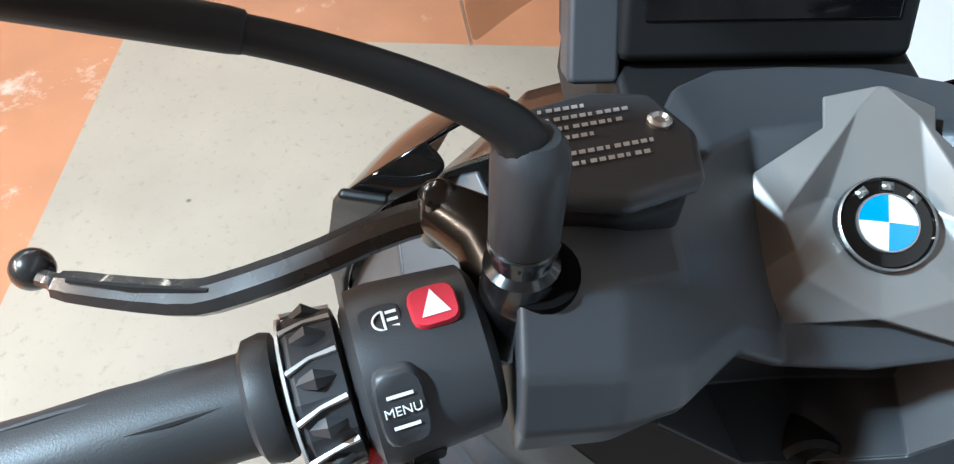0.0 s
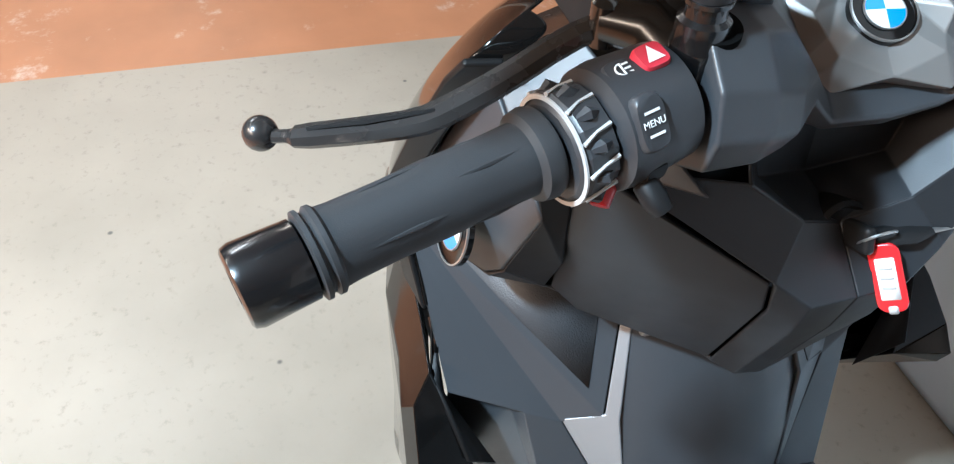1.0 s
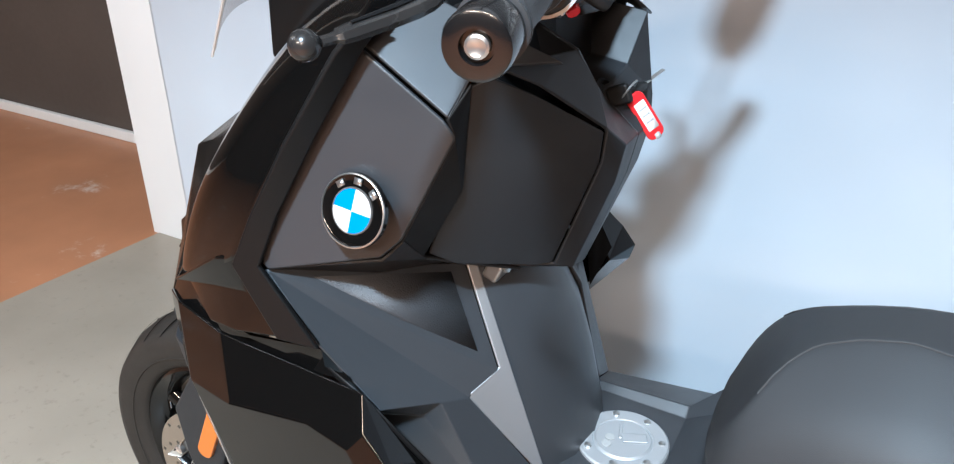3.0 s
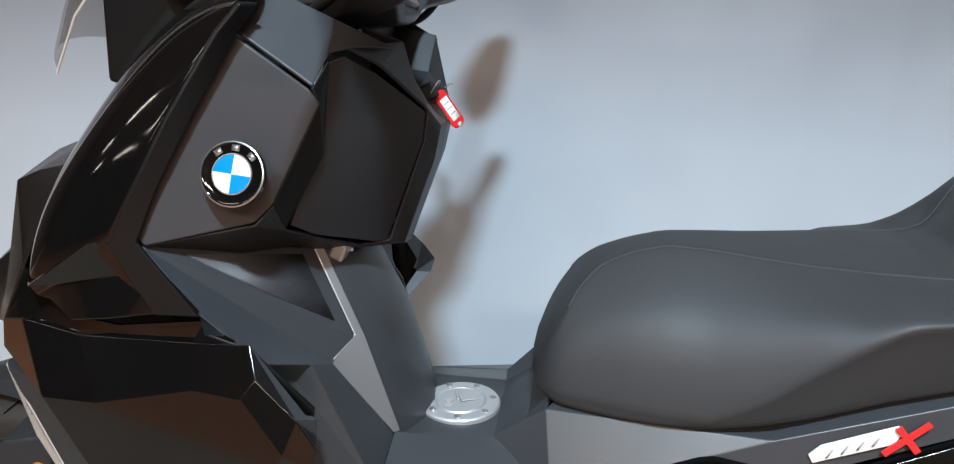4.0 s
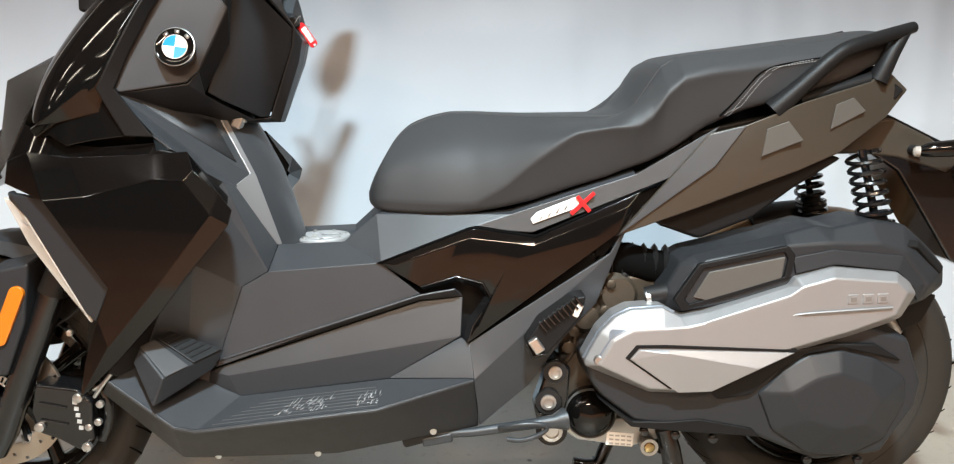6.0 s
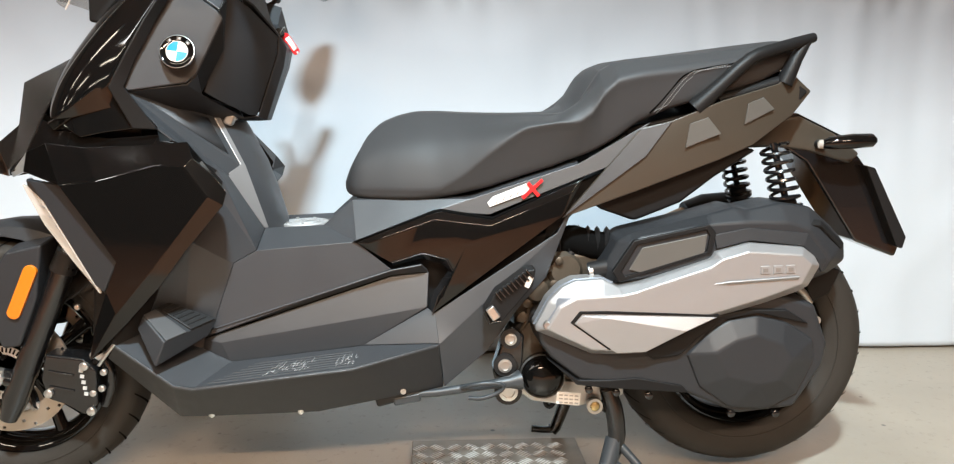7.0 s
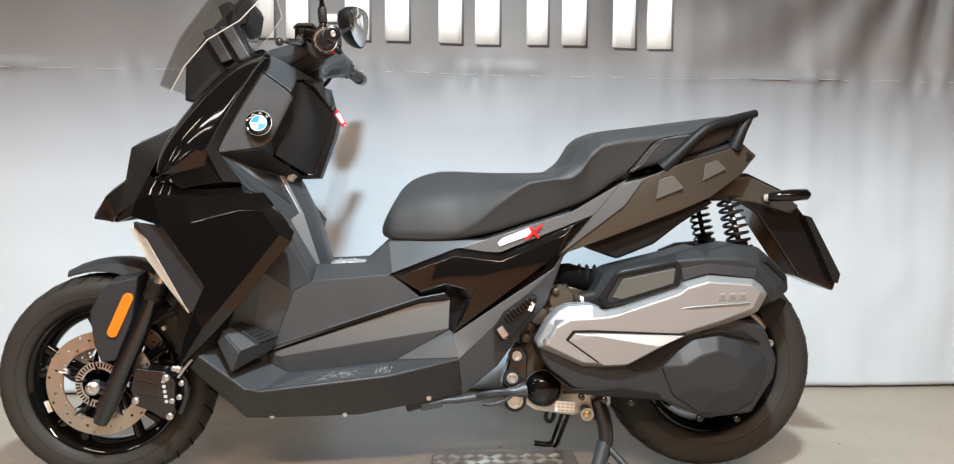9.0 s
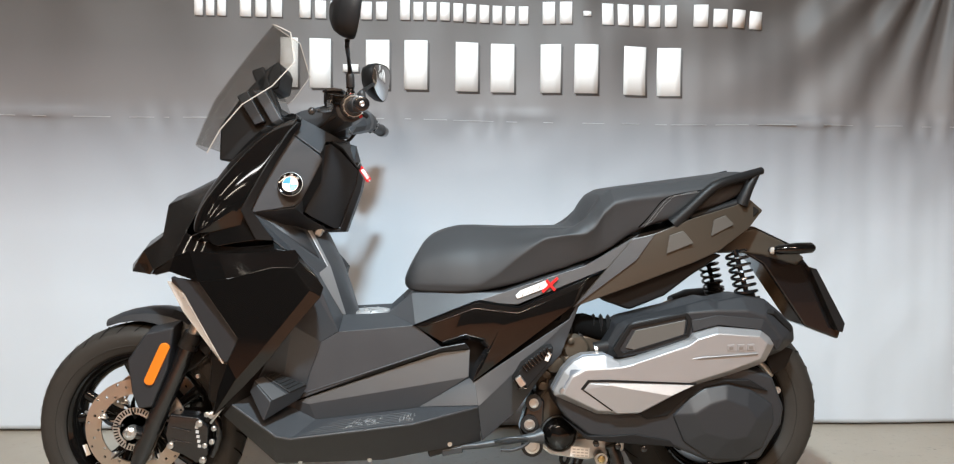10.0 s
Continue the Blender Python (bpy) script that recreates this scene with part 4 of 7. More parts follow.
# centre column, silver strips and hook
col = []
for x0, z0, w in ((0.452, 0.815, 0.075), (0.475, 0.775, 0.080), (0.508, 0.705, 0.095), (0.530, 0.645, 0.092), (0.548, 0.585, 0.086), (0.552, 0.560, 0.086)):
    for q in (-1, -0.86, -0.5, 0, 0.5, 0.86, 1):
        col.append((x0 + 0.028 * (1 - abs(q) ** 2.2), q * w, z0 + 0.004 * (1 - q * q)))
panel("centre_column", col, rows_faces(6, 7), MATTE, scooter, "matte grey centre column", out=(1, 0, 0.2), solid=0.004, bevel=0.003)
silver_v = [(0.450, -0.079, 0.806), (0.461, -0.074, 0.806), (0.514, -0.096, 0.708), (0.553, -0.086, 0.580), (0.546, -0.092, 0.580), (0.489, -0.141, 0.690), (0.492, -0.141, 0.697), (0.506, -0.108, 0.712)]
sided("silver_strip", silver_v, [(0, 1, 2, 7), (2, 3, 4, 5, 6, 7)], SILVER, scooter, "satin silver trim along the column", out=(1, -1, 0.2), solid=0.004, bevel=0.002, both=False)
panel("column_edge", flip(silver_v), [(0, 1, 2, 7), (2, 3, 4, 5, 6, 7)], MATTE, scooter, "grey edge strip of the column", out=(1, 1, 0.2), solid=0.004, bevel=0.002)
hook = block("bag_hook", (0.478, -0.062, 0.799), (0.018, 0.026, 0.024), CAST, scooter, "small cast bag hook", rot=(0, 24, 0), bevel=0.004)
turned("hook_screw", [(0, 0.006), (0.004, 0.006), (0.005, 0.003)], (0.487, -0.064, 0.802), (1, 0, 0.4), CHROME, hook, n=8)

# inner leg shield facets
leg_v = [(0.345, -0.248, 0.852), (0.450, -0.080, 0.805), (0.506, -0.109, 0.710), (0.491, -0.142, 0.692), (0.458, -0.244, 0.737), (0.396, -0.245, 0.787),
         (0.546, -0.092, 0.579), (0.541, -0.155, 0.546), (0.479, -0.177, 0.706), (0.498, -0.166, 0.522), (0.436, -0.224, 0.575), (0.449, -0.174, 0.379), (0.400, -0.176, 0.396), (0.345, -0.205, 0.425), (0.390, -0.235, 0.520),
         (0.430, -0.228, 0.712), (0.462, -0.182, 0.688)]
leg_f = [(0, 1, 2), (0, 2, 3), (0, 3, 8), (0, 8, 4, 5), (8, 3, 6, 7), (4, 8, 16, 15), (15, 16, 7, 9, 10), (8, 7, 16), (4, 15, 10, 14), (10, 9, 11, 12), (10, 12, 13, 14)]
for leg in sided("leg_shield", leg_v, leg_f, MATTE, scooter, "matte grey inner leg shield with a knee pocket", out=(1, -0.4, 0.3), bevel=0.006, segs=3):
    leg.modifiers["edges"].angle_limit = radians(8)
DIMPLE = material("dimpled_grey_plastic", (0.0435, 0.0445, 0.048), 0.46, spread=0.2, bump=0.6, grain=620)
corner_a, corner_b, corner_c = [Vector(leg_v[k]) for k in (0, 1, 2)]
shield_n = (corner_b - corner_a).cross(corner_c - corner_a).normalized()
shield_n = shield_n if shield_n.x > 0 else -shield_n
patch = [corner_a * a + corner_b * b + corner_c * (1 - a - b) + shield_n * 0.0014 for a, b in ((0.80, 0.12), (0.10, 0.82), (0.09, 0.10), (0.46, 0.08))]
sided("dimpled_patch", [tuple(p) for p in patch], [(0, 1, 2, 3)], DIMPLE, scooter, "dimpled patch on the leg shield", out=(1, 0, 0.3), solid=0.002, bevel=0)

# tunnel, fuel cap and flanks
half = [(0.541, -0.156, 0.546), (0.737, -0.163, 0.564), (0.805, -0.161, 0.507), (0.449, -0.176, 0.379), (0.498, -0.167, 0.522),
        (0.545, -0.088, 0.580), (0.664, -0.087, 0.586), (0.695, -0.0995, 0.6135), (0.726, -0.112, 0.641),
        (0.545, -0.078, 0.574), (0.664, -0.076, 0.574), (0.704, -0.074, 0.601), (0.730, -0.070, 0.640),
        (0.964, -0.150, 0.648), (1.180, -0.146, 0.718), (1.325, -0.138, 0.802), (1.262, -0.149, 0.722), (1.000, -0.158, 0.617), (0.887, -0.158, 0.623), (0.742, -0.085, 0.646), (0.964, -0.105, 0.656), (1.180, -0.110, 0.727)]
half_f = [(0, 1, 2, 3, 4), (0, 5, 6, 1), (1, 6, 7, 8), (5, 9, 10, 6), (6, 10, 11, 7), (7, 11, 12, 8), (1, 8, 13, 18), (8, 19, 20, 13), (13, 20, 21, 14), (18, 13, 14, 17), (17, 14, 15, 16)]
N = len(half)
cover_f = half_f + [tuple(i + N for i in f) for f in half_f] + [(9, 10, 10 + N, 9 + N), (10, 11, 11 + N, 10 + N), (11, 12, 12 + N, 11 + N)]
tunnel = panel("tunnel_cover", half + flip(half), cover_f, MATTE, scooter, "matte grey tunnel cover and flank below the seat", out=(0, 0, 1), bevel=0.007, segs=3)
tunnel.modifiers["edges"].angle_limit = radians(10)
CAPX, CAPZ = 0.612, 0.576
CAPMAT = material("satin_aluminium", (0.50, 0.51, 0.52), 0.48, metal=0.55, spread=0.06)
cap = turned("fuel_cap", [(-0.004, 0.052), (0.002, 0.052), (0.004, 0.050), (0.004, 0.035), (0.002, 0.034), (0.003, 0.032), (0.005, 0.031)], (CAPX, 0.0, CAPZ), (-0.03, 0, 1), CAPMAT, scooter, "round aluminium fuel filler cap", n=48)
for k in range(7):
    a = 2 * math.pi * k / 7 + 0.3
    turned("cap_bolt", [(0, 0.0042), (0.003, 0.0042), (0.004, 0.0025)], (CAPX + 0.043 * math.cos(a), 0.043 * math.sin(a), CAPZ + 0.003), (0, 0, 1), CHROME, cap, n=8)
block("key_flap", (CAPX + 0.012, 0.004, CAPZ + 0.007), (0.028, 0.014, 0.0022), CAPMAT, cap, rot=(0, 0, 25), bevel=0.002)
block("flap_bar", (CAPX - 0.006, 0.010, CAPZ + 0.006), (0.004, 0.026, 0.002), CAPMAT, cap, rot=(0, 0, 15), bevel=0.001)
for k in (-1, 1):
    turned("cap_mark", [(0, 0.0055), (0.0008, 0.0055)], (CAPX - 0.014, -0.011 + 0.006 * k, CAPZ + 0.0052), (0, 0, 1), GREYPRINT, cap, n=14)

sided("floor_filler", [(0.338, -0.201, 0.398), (0.435, -0.1755, 0.351), (0.439, -0.1715, 0.375), (0.400, -0.174, 0.399), (0.345, -0.203, 0.429)], [(0, 1, 2, 3, 4)], MATTE, scooter, out=(0, -1, 0.4))
sided("flank_ledge", [(0.424, -0.178, 0.381), (0.805, -0.168, 0.505), (0.866, -0.167, 0.516), (0.879, -0.1475, 0.499), (0.804, -0.1440, 0.491), (0.437, -0.166, 0.372)], [(0, 1, 4, 5), (1, 2, 3, 4)], MATTE, scooter, "narrow ledge over the kick panel", bevel=0.0015, out=(0, -0.4, -1))
# the kick panel leans out to a crease and tucks in again below it
kick_v = [(0.436, -0.168, 0.370), (0.803, -0.1445, 0.489), (0.880, -0.1470, 0.498), (0.877, -0.1540, 0.427), (0.470, -0.1845, 0.367), (0.484, -0.168, 0.321), (0.748, -0.1570, 0.348), (0.433, -0.173, 0.350)]
for kick in sided("lower_flank", kick_v, [(0, 1, 2, 3, 4), (4, 3, 6, 5), (0, 4, 5, 7)], MATTE, scooter, "matte grey recessed kick panel", bevel=0.003):
    kick.modifiers["edges"].angle_limit = radians(8)
sided("kick_ramp", [(0.746, -0.160, 0.350), (0.877, -0.152, 0.425), (0.893, -0.167, 0.417), (0.900, -0.191, 0.361)], [(0, 1, 2), (0, 2, 3)], MATTE, scooter, "ramp behind the footboard", bevel=0.003, out=(0, -0.7, 0.7))
floor_v = [(0.297, -0.258, 0.386), (0.406, -0.278, 0.313), (0.441, -0.280, 0.308), (0.735, -0.268, 0.339), (0.900, -0.192, 0.360),
           (0.340, -0.200, 0.400), (0.434, -0.174, 0.353), (0.487, -0.168, 0.323), (0.747, -0.159, 0.350), (0.898, -0.188, 0.3615)]
sided("footboard", floor_v, rows_faces(2, 5), MATTE, scooter, "scuffed grey footboard", out=(0, 0, 1), solid=0.006, bevel=0.004)
skirt_v = [(0.297, -0.258, 0.386), (0.406, -0.278, 0.313), (0.441, -0.280, 0.308), (0.735, -0.268, 0.339), (0.900, -0.192, 0.360),
           (0.262, -0.205, 0.345), (0.391, -0.200, 0.221), (0.440, -0.200, 0.220), (0.659, -0.196, 0.224), (0.910, -0.170, 0.262)]
# same plastic as the rear flank; the darker tone stands in for shade
sided("side_skirt", skirt_v, rows_faces(2, 5), DARK, scooter, "side skirt, its shade put into a darker plastic", solid=0.005, bevel=0.004)
rear_v = [(0.886, -0.167, 0.415), (1.140, -0.150, 0.578), (1.180, -0.142, 0.650), (1.122, -0.140, 0.485), (1.066, -0.140, 0.421), (1.000, -0.148, 0.330), (0.912, -0.168, 0.262), (0.900, -0.190, 0.358), (0.950, -0.172, 0.400)]
sided("rear_flank", rear_v, [(0, 1, 8), (1, 2, 3, 8), (3, 4, 8), (4, 5, 6, 8), (6, 7, 8), (7, 0, 8)], MATTE, scooter, "matte grey rear flank", bevel=0.003)
skid = [(0.280, -0.20, 0.350), (0.391, -0.195, 0.220), (0.660, -0.19, 0.224), (0.910, -0.165, 0.264), (0.28, 0.20, 0.350), (0.391, 0.195, 0.220), (0.660, 0.19, 0.224), (0.910, 0.165, 0.264)]
panel("belly_pan", skid, [(0, 1, 5, 4), (1, 2, 6, 5), (2, 3, 7, 6)], GRAIN, scooter, "black belly pan", out=(0, 0, -1))
for bx, bz, by in ((0.452, 0.226, -0.197), (0.625, 0.228, -0.195)):
    turned("belly_bolt", [(0, 0.006), (0.004, 0.006), (0.005, 0.003)], (bx, by - 0.004, bz), (0, -1, -0.2), CHROME, scooter, n=8)
# worn print and fine tread lines on the footboard
def on_board(u, q, lift=0.0020):
    """A point on the footboard: u along it, q from the outer to the inner edge."""
    outer, inner = Vector((0.441, -0.280, 0.308)).lerp(Vector((0.735, -0.268, 0.339)), u), Vector((0.487, -0.168, 0.323)).lerp(Vector((0.747, -0.159, 0.350)), u)
    return outer.lerp(inner, q) + Vector((0, 0, lift))


rnd = random.Random(5)
mark_v, mark_f = [], []
for u0, u1, count in ((0.40, 0.70, 9), (0.86, 1.0, 5)):
    for k in range(count):
        left, wide = u0 + (u1 - u0) * k / count, 0.70 * (u1 - u0) / count
        for _ in range(6):
            ua, qa = left + wide * rnd.random(), rnd.uniform(0.16, 0.50)
            du, dq = ((0.0035, rnd.uniform(0.06, 0.20)) if rnd.random() < 0.6 else (wide * rnd.uniform(0.3, 0.8), 0.026))
            sl = rnd.uniform(-0.006, 0.010)
            b = len(mark_v)
            mark_v += [on_board(ua, qa), on_board(ua + du, qa + 0.01), on_board(ua + du + sl, qa + dq), on_board(ua + sl, qa + dq - 0.008)]
            mark_f.append((b, b + 1, b + 2, b + 3))
worn = panel("worn_print", mark_v, mark_f, WORNPRINT, scooter, "pale worn remains of a print", out=(0, 0, 1), solid=0.0004, bevel=0)
worn["kind"] = "stuff"
for s in (1, -1):
    strands("tread_lines", [[Vector((p.x, s * p.y, p.z)) for p in (on_board(0.06 + 0.03 * k + (1.0 - 0.04 * k - 0.06) * i / 12, 0.14 + 0.10 * k, 0.0004) for i in range(13))] for k in range(7)], 0.0007, STEPSATIN, scooter, "fine tread lines along the footboard")["kind"] = "stuff"

# folding front step
step_v = [(0.347, -0.246, 0.440), (0.382, -0.195, 0.452), (0.470, -0.190, 0.418), (0.394, -0.276, 0.398),
          (0.338, -0.252, 0.416), (0.382, -0.190, 0.380), (0.452, -0.200, 0.385), (0.378, -0.286, 0.352)]
for s in (1, -1):
    v = [(x, s * y, z) for x, y, z in step_v]
    step = finish("front_step", mesh_from(v, [(0, 1, 2, 3), (4, 5, 6, 7), (0, 3, 7, 4), (3, 2, 6, 7), (2, 1, 5, 6), (1, 0, 4, 5)]), DARK, scooter, "dark wedge-shaped front step", bevel=0.003)
    up = (Vector(v[2]) - Vector(v[0])).cross(Vector(v[1]) - Vector(v[3])).normalized()
    up = up if up.z > 0 else -up
    c0, c1, c2, c3 = [Vector(p) for p in v[:4]]
    strip = [c0.lerp(c1, 0.04), c0.lerp(c1, 0.46), c3.lerp(c2, 0.40), c3.lerp(c2, 0.04)]
    # paler strip stands in for glare along the upper face
    finish("step_face", mesh_from([p + up * 0.0022 for p in strip], [(0, 1, 2, 3)], up), STEPSATIN, step, "pale satin strip for the glare on the step top", solid=0.002, bevel=0.001)
    pad = [c0.lerp(c1, 0.52), c0.lerp(c1, 0.96), c3.lerp(c2, 0.94), c3.lerp(c2, 0.48)]
    finish("step_pad", mesh_from([p + up * 0.0040 for p in pad], [(0, 1, 2, 3)], up), RUBBER, step, "black rubber pad on the step", solid=0.004, bevel=0.0015)
    for k in range(6):
        q = 0.14 + 0.14 * k
        tube("step_rib", [pad[0].lerp(pad[3], q).lerp(pad[1].lerp(pad[2], q), 0.1) + up * 0.0046, pad[0].lerp(pad[3], q).lerp(pad[1].lerp(pad[2], q), 0.9) + up * 0.0046], 0.0018, RUBBER, step, n=6)

# flank under the seat, gloss arrow, badge
arrow = [(0.737, -0.167, 0.563), (0.889, -0.165, 0.622), (0.902, -0.165, 0.625), (1.006, -0.163, 0.608), (1.190, -0.156, 0.690), (1.150, -0.160, 0.616), (0.887, -0.172, 0.419), (0.897, -0.172, 0.452), (0.929, -0.172, 0.503), (0.915, -0.171, 0.529), (0.868, -0.171, 0.541), (0.806, -0.169, 0.522),
         (0.762, -0.172, 0.562), (0.892, -0.172, 0.609), (1.004, -0.170, 0.596), (1.165, -0.163, 0.662), (0.955, -0.180, 0.560), (0.906, -0.178, 0.452)]
sided("arrow_panel", arrow, [(0, 1, 13, 12), (1, 2, 3, 14, 13), (3, 4, 15, 14), (4, 5, 15), (0, 12, 11), (12, 13, 16, 10, 11), (13, 14, 16), (14, 15, 5, 16), (16, 5, 6, 17), (6, 7, 17), (7, 8, 16, 17), (8, 9, 10, 16)], GLOSS, scooter, "gloss black arrow-shaped panel", bevel=0.0035, segs=3)
sided("arrow_rim", [(0.806, -0.172, 0.522), (0.868, -0.1745, 0.541), (0.915, -0.1745, 0.529), (0.929, -0.1755, 0.503), (0.897, -0.1755, 0.452), (0.887, -0.174, 0.419), (0.882, -0.158, 0.430), (0.889, -0.158, 0.462), (0.917, -0.158, 0.502), (0.906, -0.158, 0.517), (0.868, -0.158, 0.528), (0.810, -0.158, 0.512)],
      [(0, 1, 10, 11), (1, 2, 9, 10), (2, 3, 8, 9), (3, 4, 7, 8), (4, 5, 6, 7)], BLACKMETAL, scooter, "gloss black lower edge of the arrow panel", bevel=0.002, solid=0.003, out=(-0.5, -0.4, -0.5))
sided("arrow_gap", [(0.730, -0.1665, 0.5645), (0.889, -0.1605, 0.6265), (0.904, -0.1605, 0.6295), (1.006, -0.1590, 0.6125), (1.192, -0.1525, 0.695), (1.190, -0.1540, 0.690), (1.006, -0.1600, 0.606), (0.902, -0.1620, 0.622), (0.889, -0.1620, 0.619), (0.740, -0.1670, 0.562)],
      [(0, 1, 8, 9), (1, 2, 7, 8), (2, 3, 6, 7), (3, 4, 5, 6)], RUBBERDARK, scooter, "dark gap above the arrow panel", bevel=0, solid=0.003)


def badge(s):
    """Slanted badge of plain shapes: pale bar, red strokes and a bright edge."""
    b = finish("badge", mesh_from([(1.001, s * 0.1600, 0.632), (0.996, s * 0.1600, 0.641), (1.007, s * 0.1600, 0.653), (1.078, s * 0.1580, 0.681), (1.084, s * 0.1580, 0.676), (1.076, s * 0.1580, 0.660)], [(0, 1, 2, 3, 4, 5)], (0, s, 0)), ENAMEL, scooter, "white and red badge of plain shapes", solid=0.003, bevel=0.001)
    for p0, p1 in (((1.066, 0.650), (1.106, 0.687)), ((1.076, 0.681), (1.099, 0.654))):
        d = Vector((p1[0] - p0[0], 0, p1[1] - p0[1])).normalized()
        g = Vector((d.z, 0, -d.x)) * 0.0036
        a, c = Vector((p0[0], s * 0.1615, p0[1])), Vector((p1[0], s * 0.1600, p1[1]))
        finish("red_stroke", mesh_from([a + g, a - g, c - g, c + g], [(0, 1, 2, 3)], (0, s, 0)), RED, b, solid=0.002, bevel=0.0006)
    for k in range(4):
        x0 = 1.012 + 0.014 * k
        finish("dark_stroke", mesh_from([(x0, s * 0.1612, 0.640 + 0.006 * k), (x0 + 0.0022, s * 0.1612, 0.640 + 0.006 * k), (x0 + 0.007, s * 0.1612, 0.650 + 0.006 * k), (x0 + 0.005, s * 0.1612, 0.650 + 0.006 * k)], [(0, 1, 2, 3)], (0, s, 0)), GREYPRINT, b, solid=0.0006)


badge(-1)
badge(1)

prism("seat_base", [(0.775, 0.600), (0.775, 0.638), (0.96, 0.648), (1.20, 0.722), (1.30, 0.79), (1.45, 0.83), (1.32, 0.69), (1.16, 0.62), (0.95, 0.60)], -0.108, 0.108, GRAIN, scooter, "black seat base", bevel=0.004)

# seat
SEAT = {
    "x": [0.704, 0.712, 0.725, 0.741, 0.759, 0.782, 0.814, 0.853, 0.90, 0.95, 1.00, 1.07, 1.13, 1.156, 1.177, 1.20, 1.222, 1.25, 1.30, 1.36, 1.45, 1.55, 1.62, 1.650],
    "top": [0.672, 0.695, 0.719, 0.747, 0.776, 0.795, 0.809, 0.818, 0.819, 0.817, 0.816, 0.816, 0.819, 0.831, 0.862, 0.900, 0.913, 0.923, 0.931, 0.939, 0.952, 0.966, 0.975, 0.972],
    "rim": [0.668, 0.690, 0.712, 0.743, 0.774, 0.793, 0.807, 0.817, 0.817, 0.815, 0.814, 0.815, 0.816, 0.819, 0.828, 0.866, 0.902, 0.919, 0.926, 0.932, 0.942, 0.954, 0.962, 0.962],
    "rim_y": [0.030, 0.066, 0.092, 0.078, 0.052, 0.036, 0.031, 0.031, 0.040, 0.053, 0.068, 0.084, 0.091, 0.094, 0.098, 0.104, 0.110, 0.114, 0.117, 0.116, 0.112, 0.104, 0.092, 0.080],
    "base": [0.654, 0.648, 0.645, 0.642, 0.641, 0.640, 0.640, 0.641, 0.646, 0.656, 0.668, 0.692, 0.711, 0.722, 0.729, 0.737, 0.748, 0.764, 0.800, 0.826, 0.850, 0.880, 0.915, 0.935],
    "half": [0.050, 0.084, 0.106, 0.115, 0.121, 0.127, 0.136, 0.144, 0.152, 0.158, 0.163, 0.168, 0.171, 0.171, 0.171, 0.170, 0.169, 0.168, 0.164, 0.158, 0.148, 0.132, 0.115, 0.100],
    "ledge": [0.660, 0.662, 0.664, 0.664, 0.664, 0.664, 0.664, 0.664, 0.666, 0.695, 0.737, 0.787, 0.798, 0.799, 0.801, 0.816, 0.850, 0.876, 0.888, 0.895, 0.908, 0.922, 0.938, 0.945],
    "belly": [0.75, 0.75, 0.76, 0.77, 0.78, 0.80, 0.80, 0.80, 0.80, 0.80, 0.76, 0.62, 0.50, 0.47, 0.43, 0.40, 0.42, 0.50, 0.58, 0.60, 0.60, 0.60, 0.60, 0.60],
    "tuck": [0.0, 0.0, 0.0, 0.0, 0.0, 0.0, 0.0, 0.0, 0.05, 0.25, 0.60, 0.95, 1.0, 1.0, 1.0, 0.95, 0.90, 0.80, 0.60, 0.3, 0.1, 0.0, 0.0, 0.0],
}
seat_rings = []
for x in np.unique(np.concatenate([np.linspace(0.704, 1.65, 74), np.linspace(1.12, 1.27, 24)])):
    top, rim, ry, base, wide, ledge, belly, tuck = [float(np.interp(x, SEAT["x"], SEAT[k])) for k in ("top", "rim", "rim_y", "base", "half", "ledge", "belly", "tuck")]
    ledge = max(ledge, base + 0.020)
    dy, dz = wide - ry, rim - ledge
    shoulder = float(np.interp(x, [1.08, 1.10, 1.13, 1.16, 1.19, 1.22, 1.25, 1.31, 1.40], [0.0, 0.803, 0.811, 0.832, 0.856, 0.881, 0.900, 0.914, 0.0]))
    mid, low = ledge + dz * (0.35 + 0.52 * belly), ledge + dz * (0.10 + 0.55 * belly)
    mid = max(mid, shoulder)
    low = max(low, ledge + 0.62 * (mid - ledge)) if shoulder else low
    # centre, flat top, crisp rim, swelling flank, ledge, tucked lower edge
    half = [(0.0, top), (0.55 * ry, top * 0.7 + rim * 0.3), (ry - 0.006, rim + 0.0006), (ry, rim - 0.0008), (ry + 0.006, rim - 0.0045),
            (ry + 0.45 * dy, mid), (ry + 0.82 * dy, low),
            (wide - 0.0015, ledge + min(0.010, 0.2 * dz)), (wide + 0.001, ledge), (wide - 0.002 - 0.004 * tuck, ledge - 0.007),
            (wide * (0.985 - 0.14 * tuck), base + 0.012), (wide * (0.955 - 0.14 * tuck), base + 0.002), (wide * 0.80, base), (0.0, base)]
    seat_rings.append([(x, -y, z) for y, z in half] + [(x, y, z) for y, z in half[-2:0:-1]])
seat = ring_loft("seat", seat_rings, VINYL, scooter, "long black vinyl dual seat with a raised pillion", sub=1)
seat_n = len(seat_rings[0])
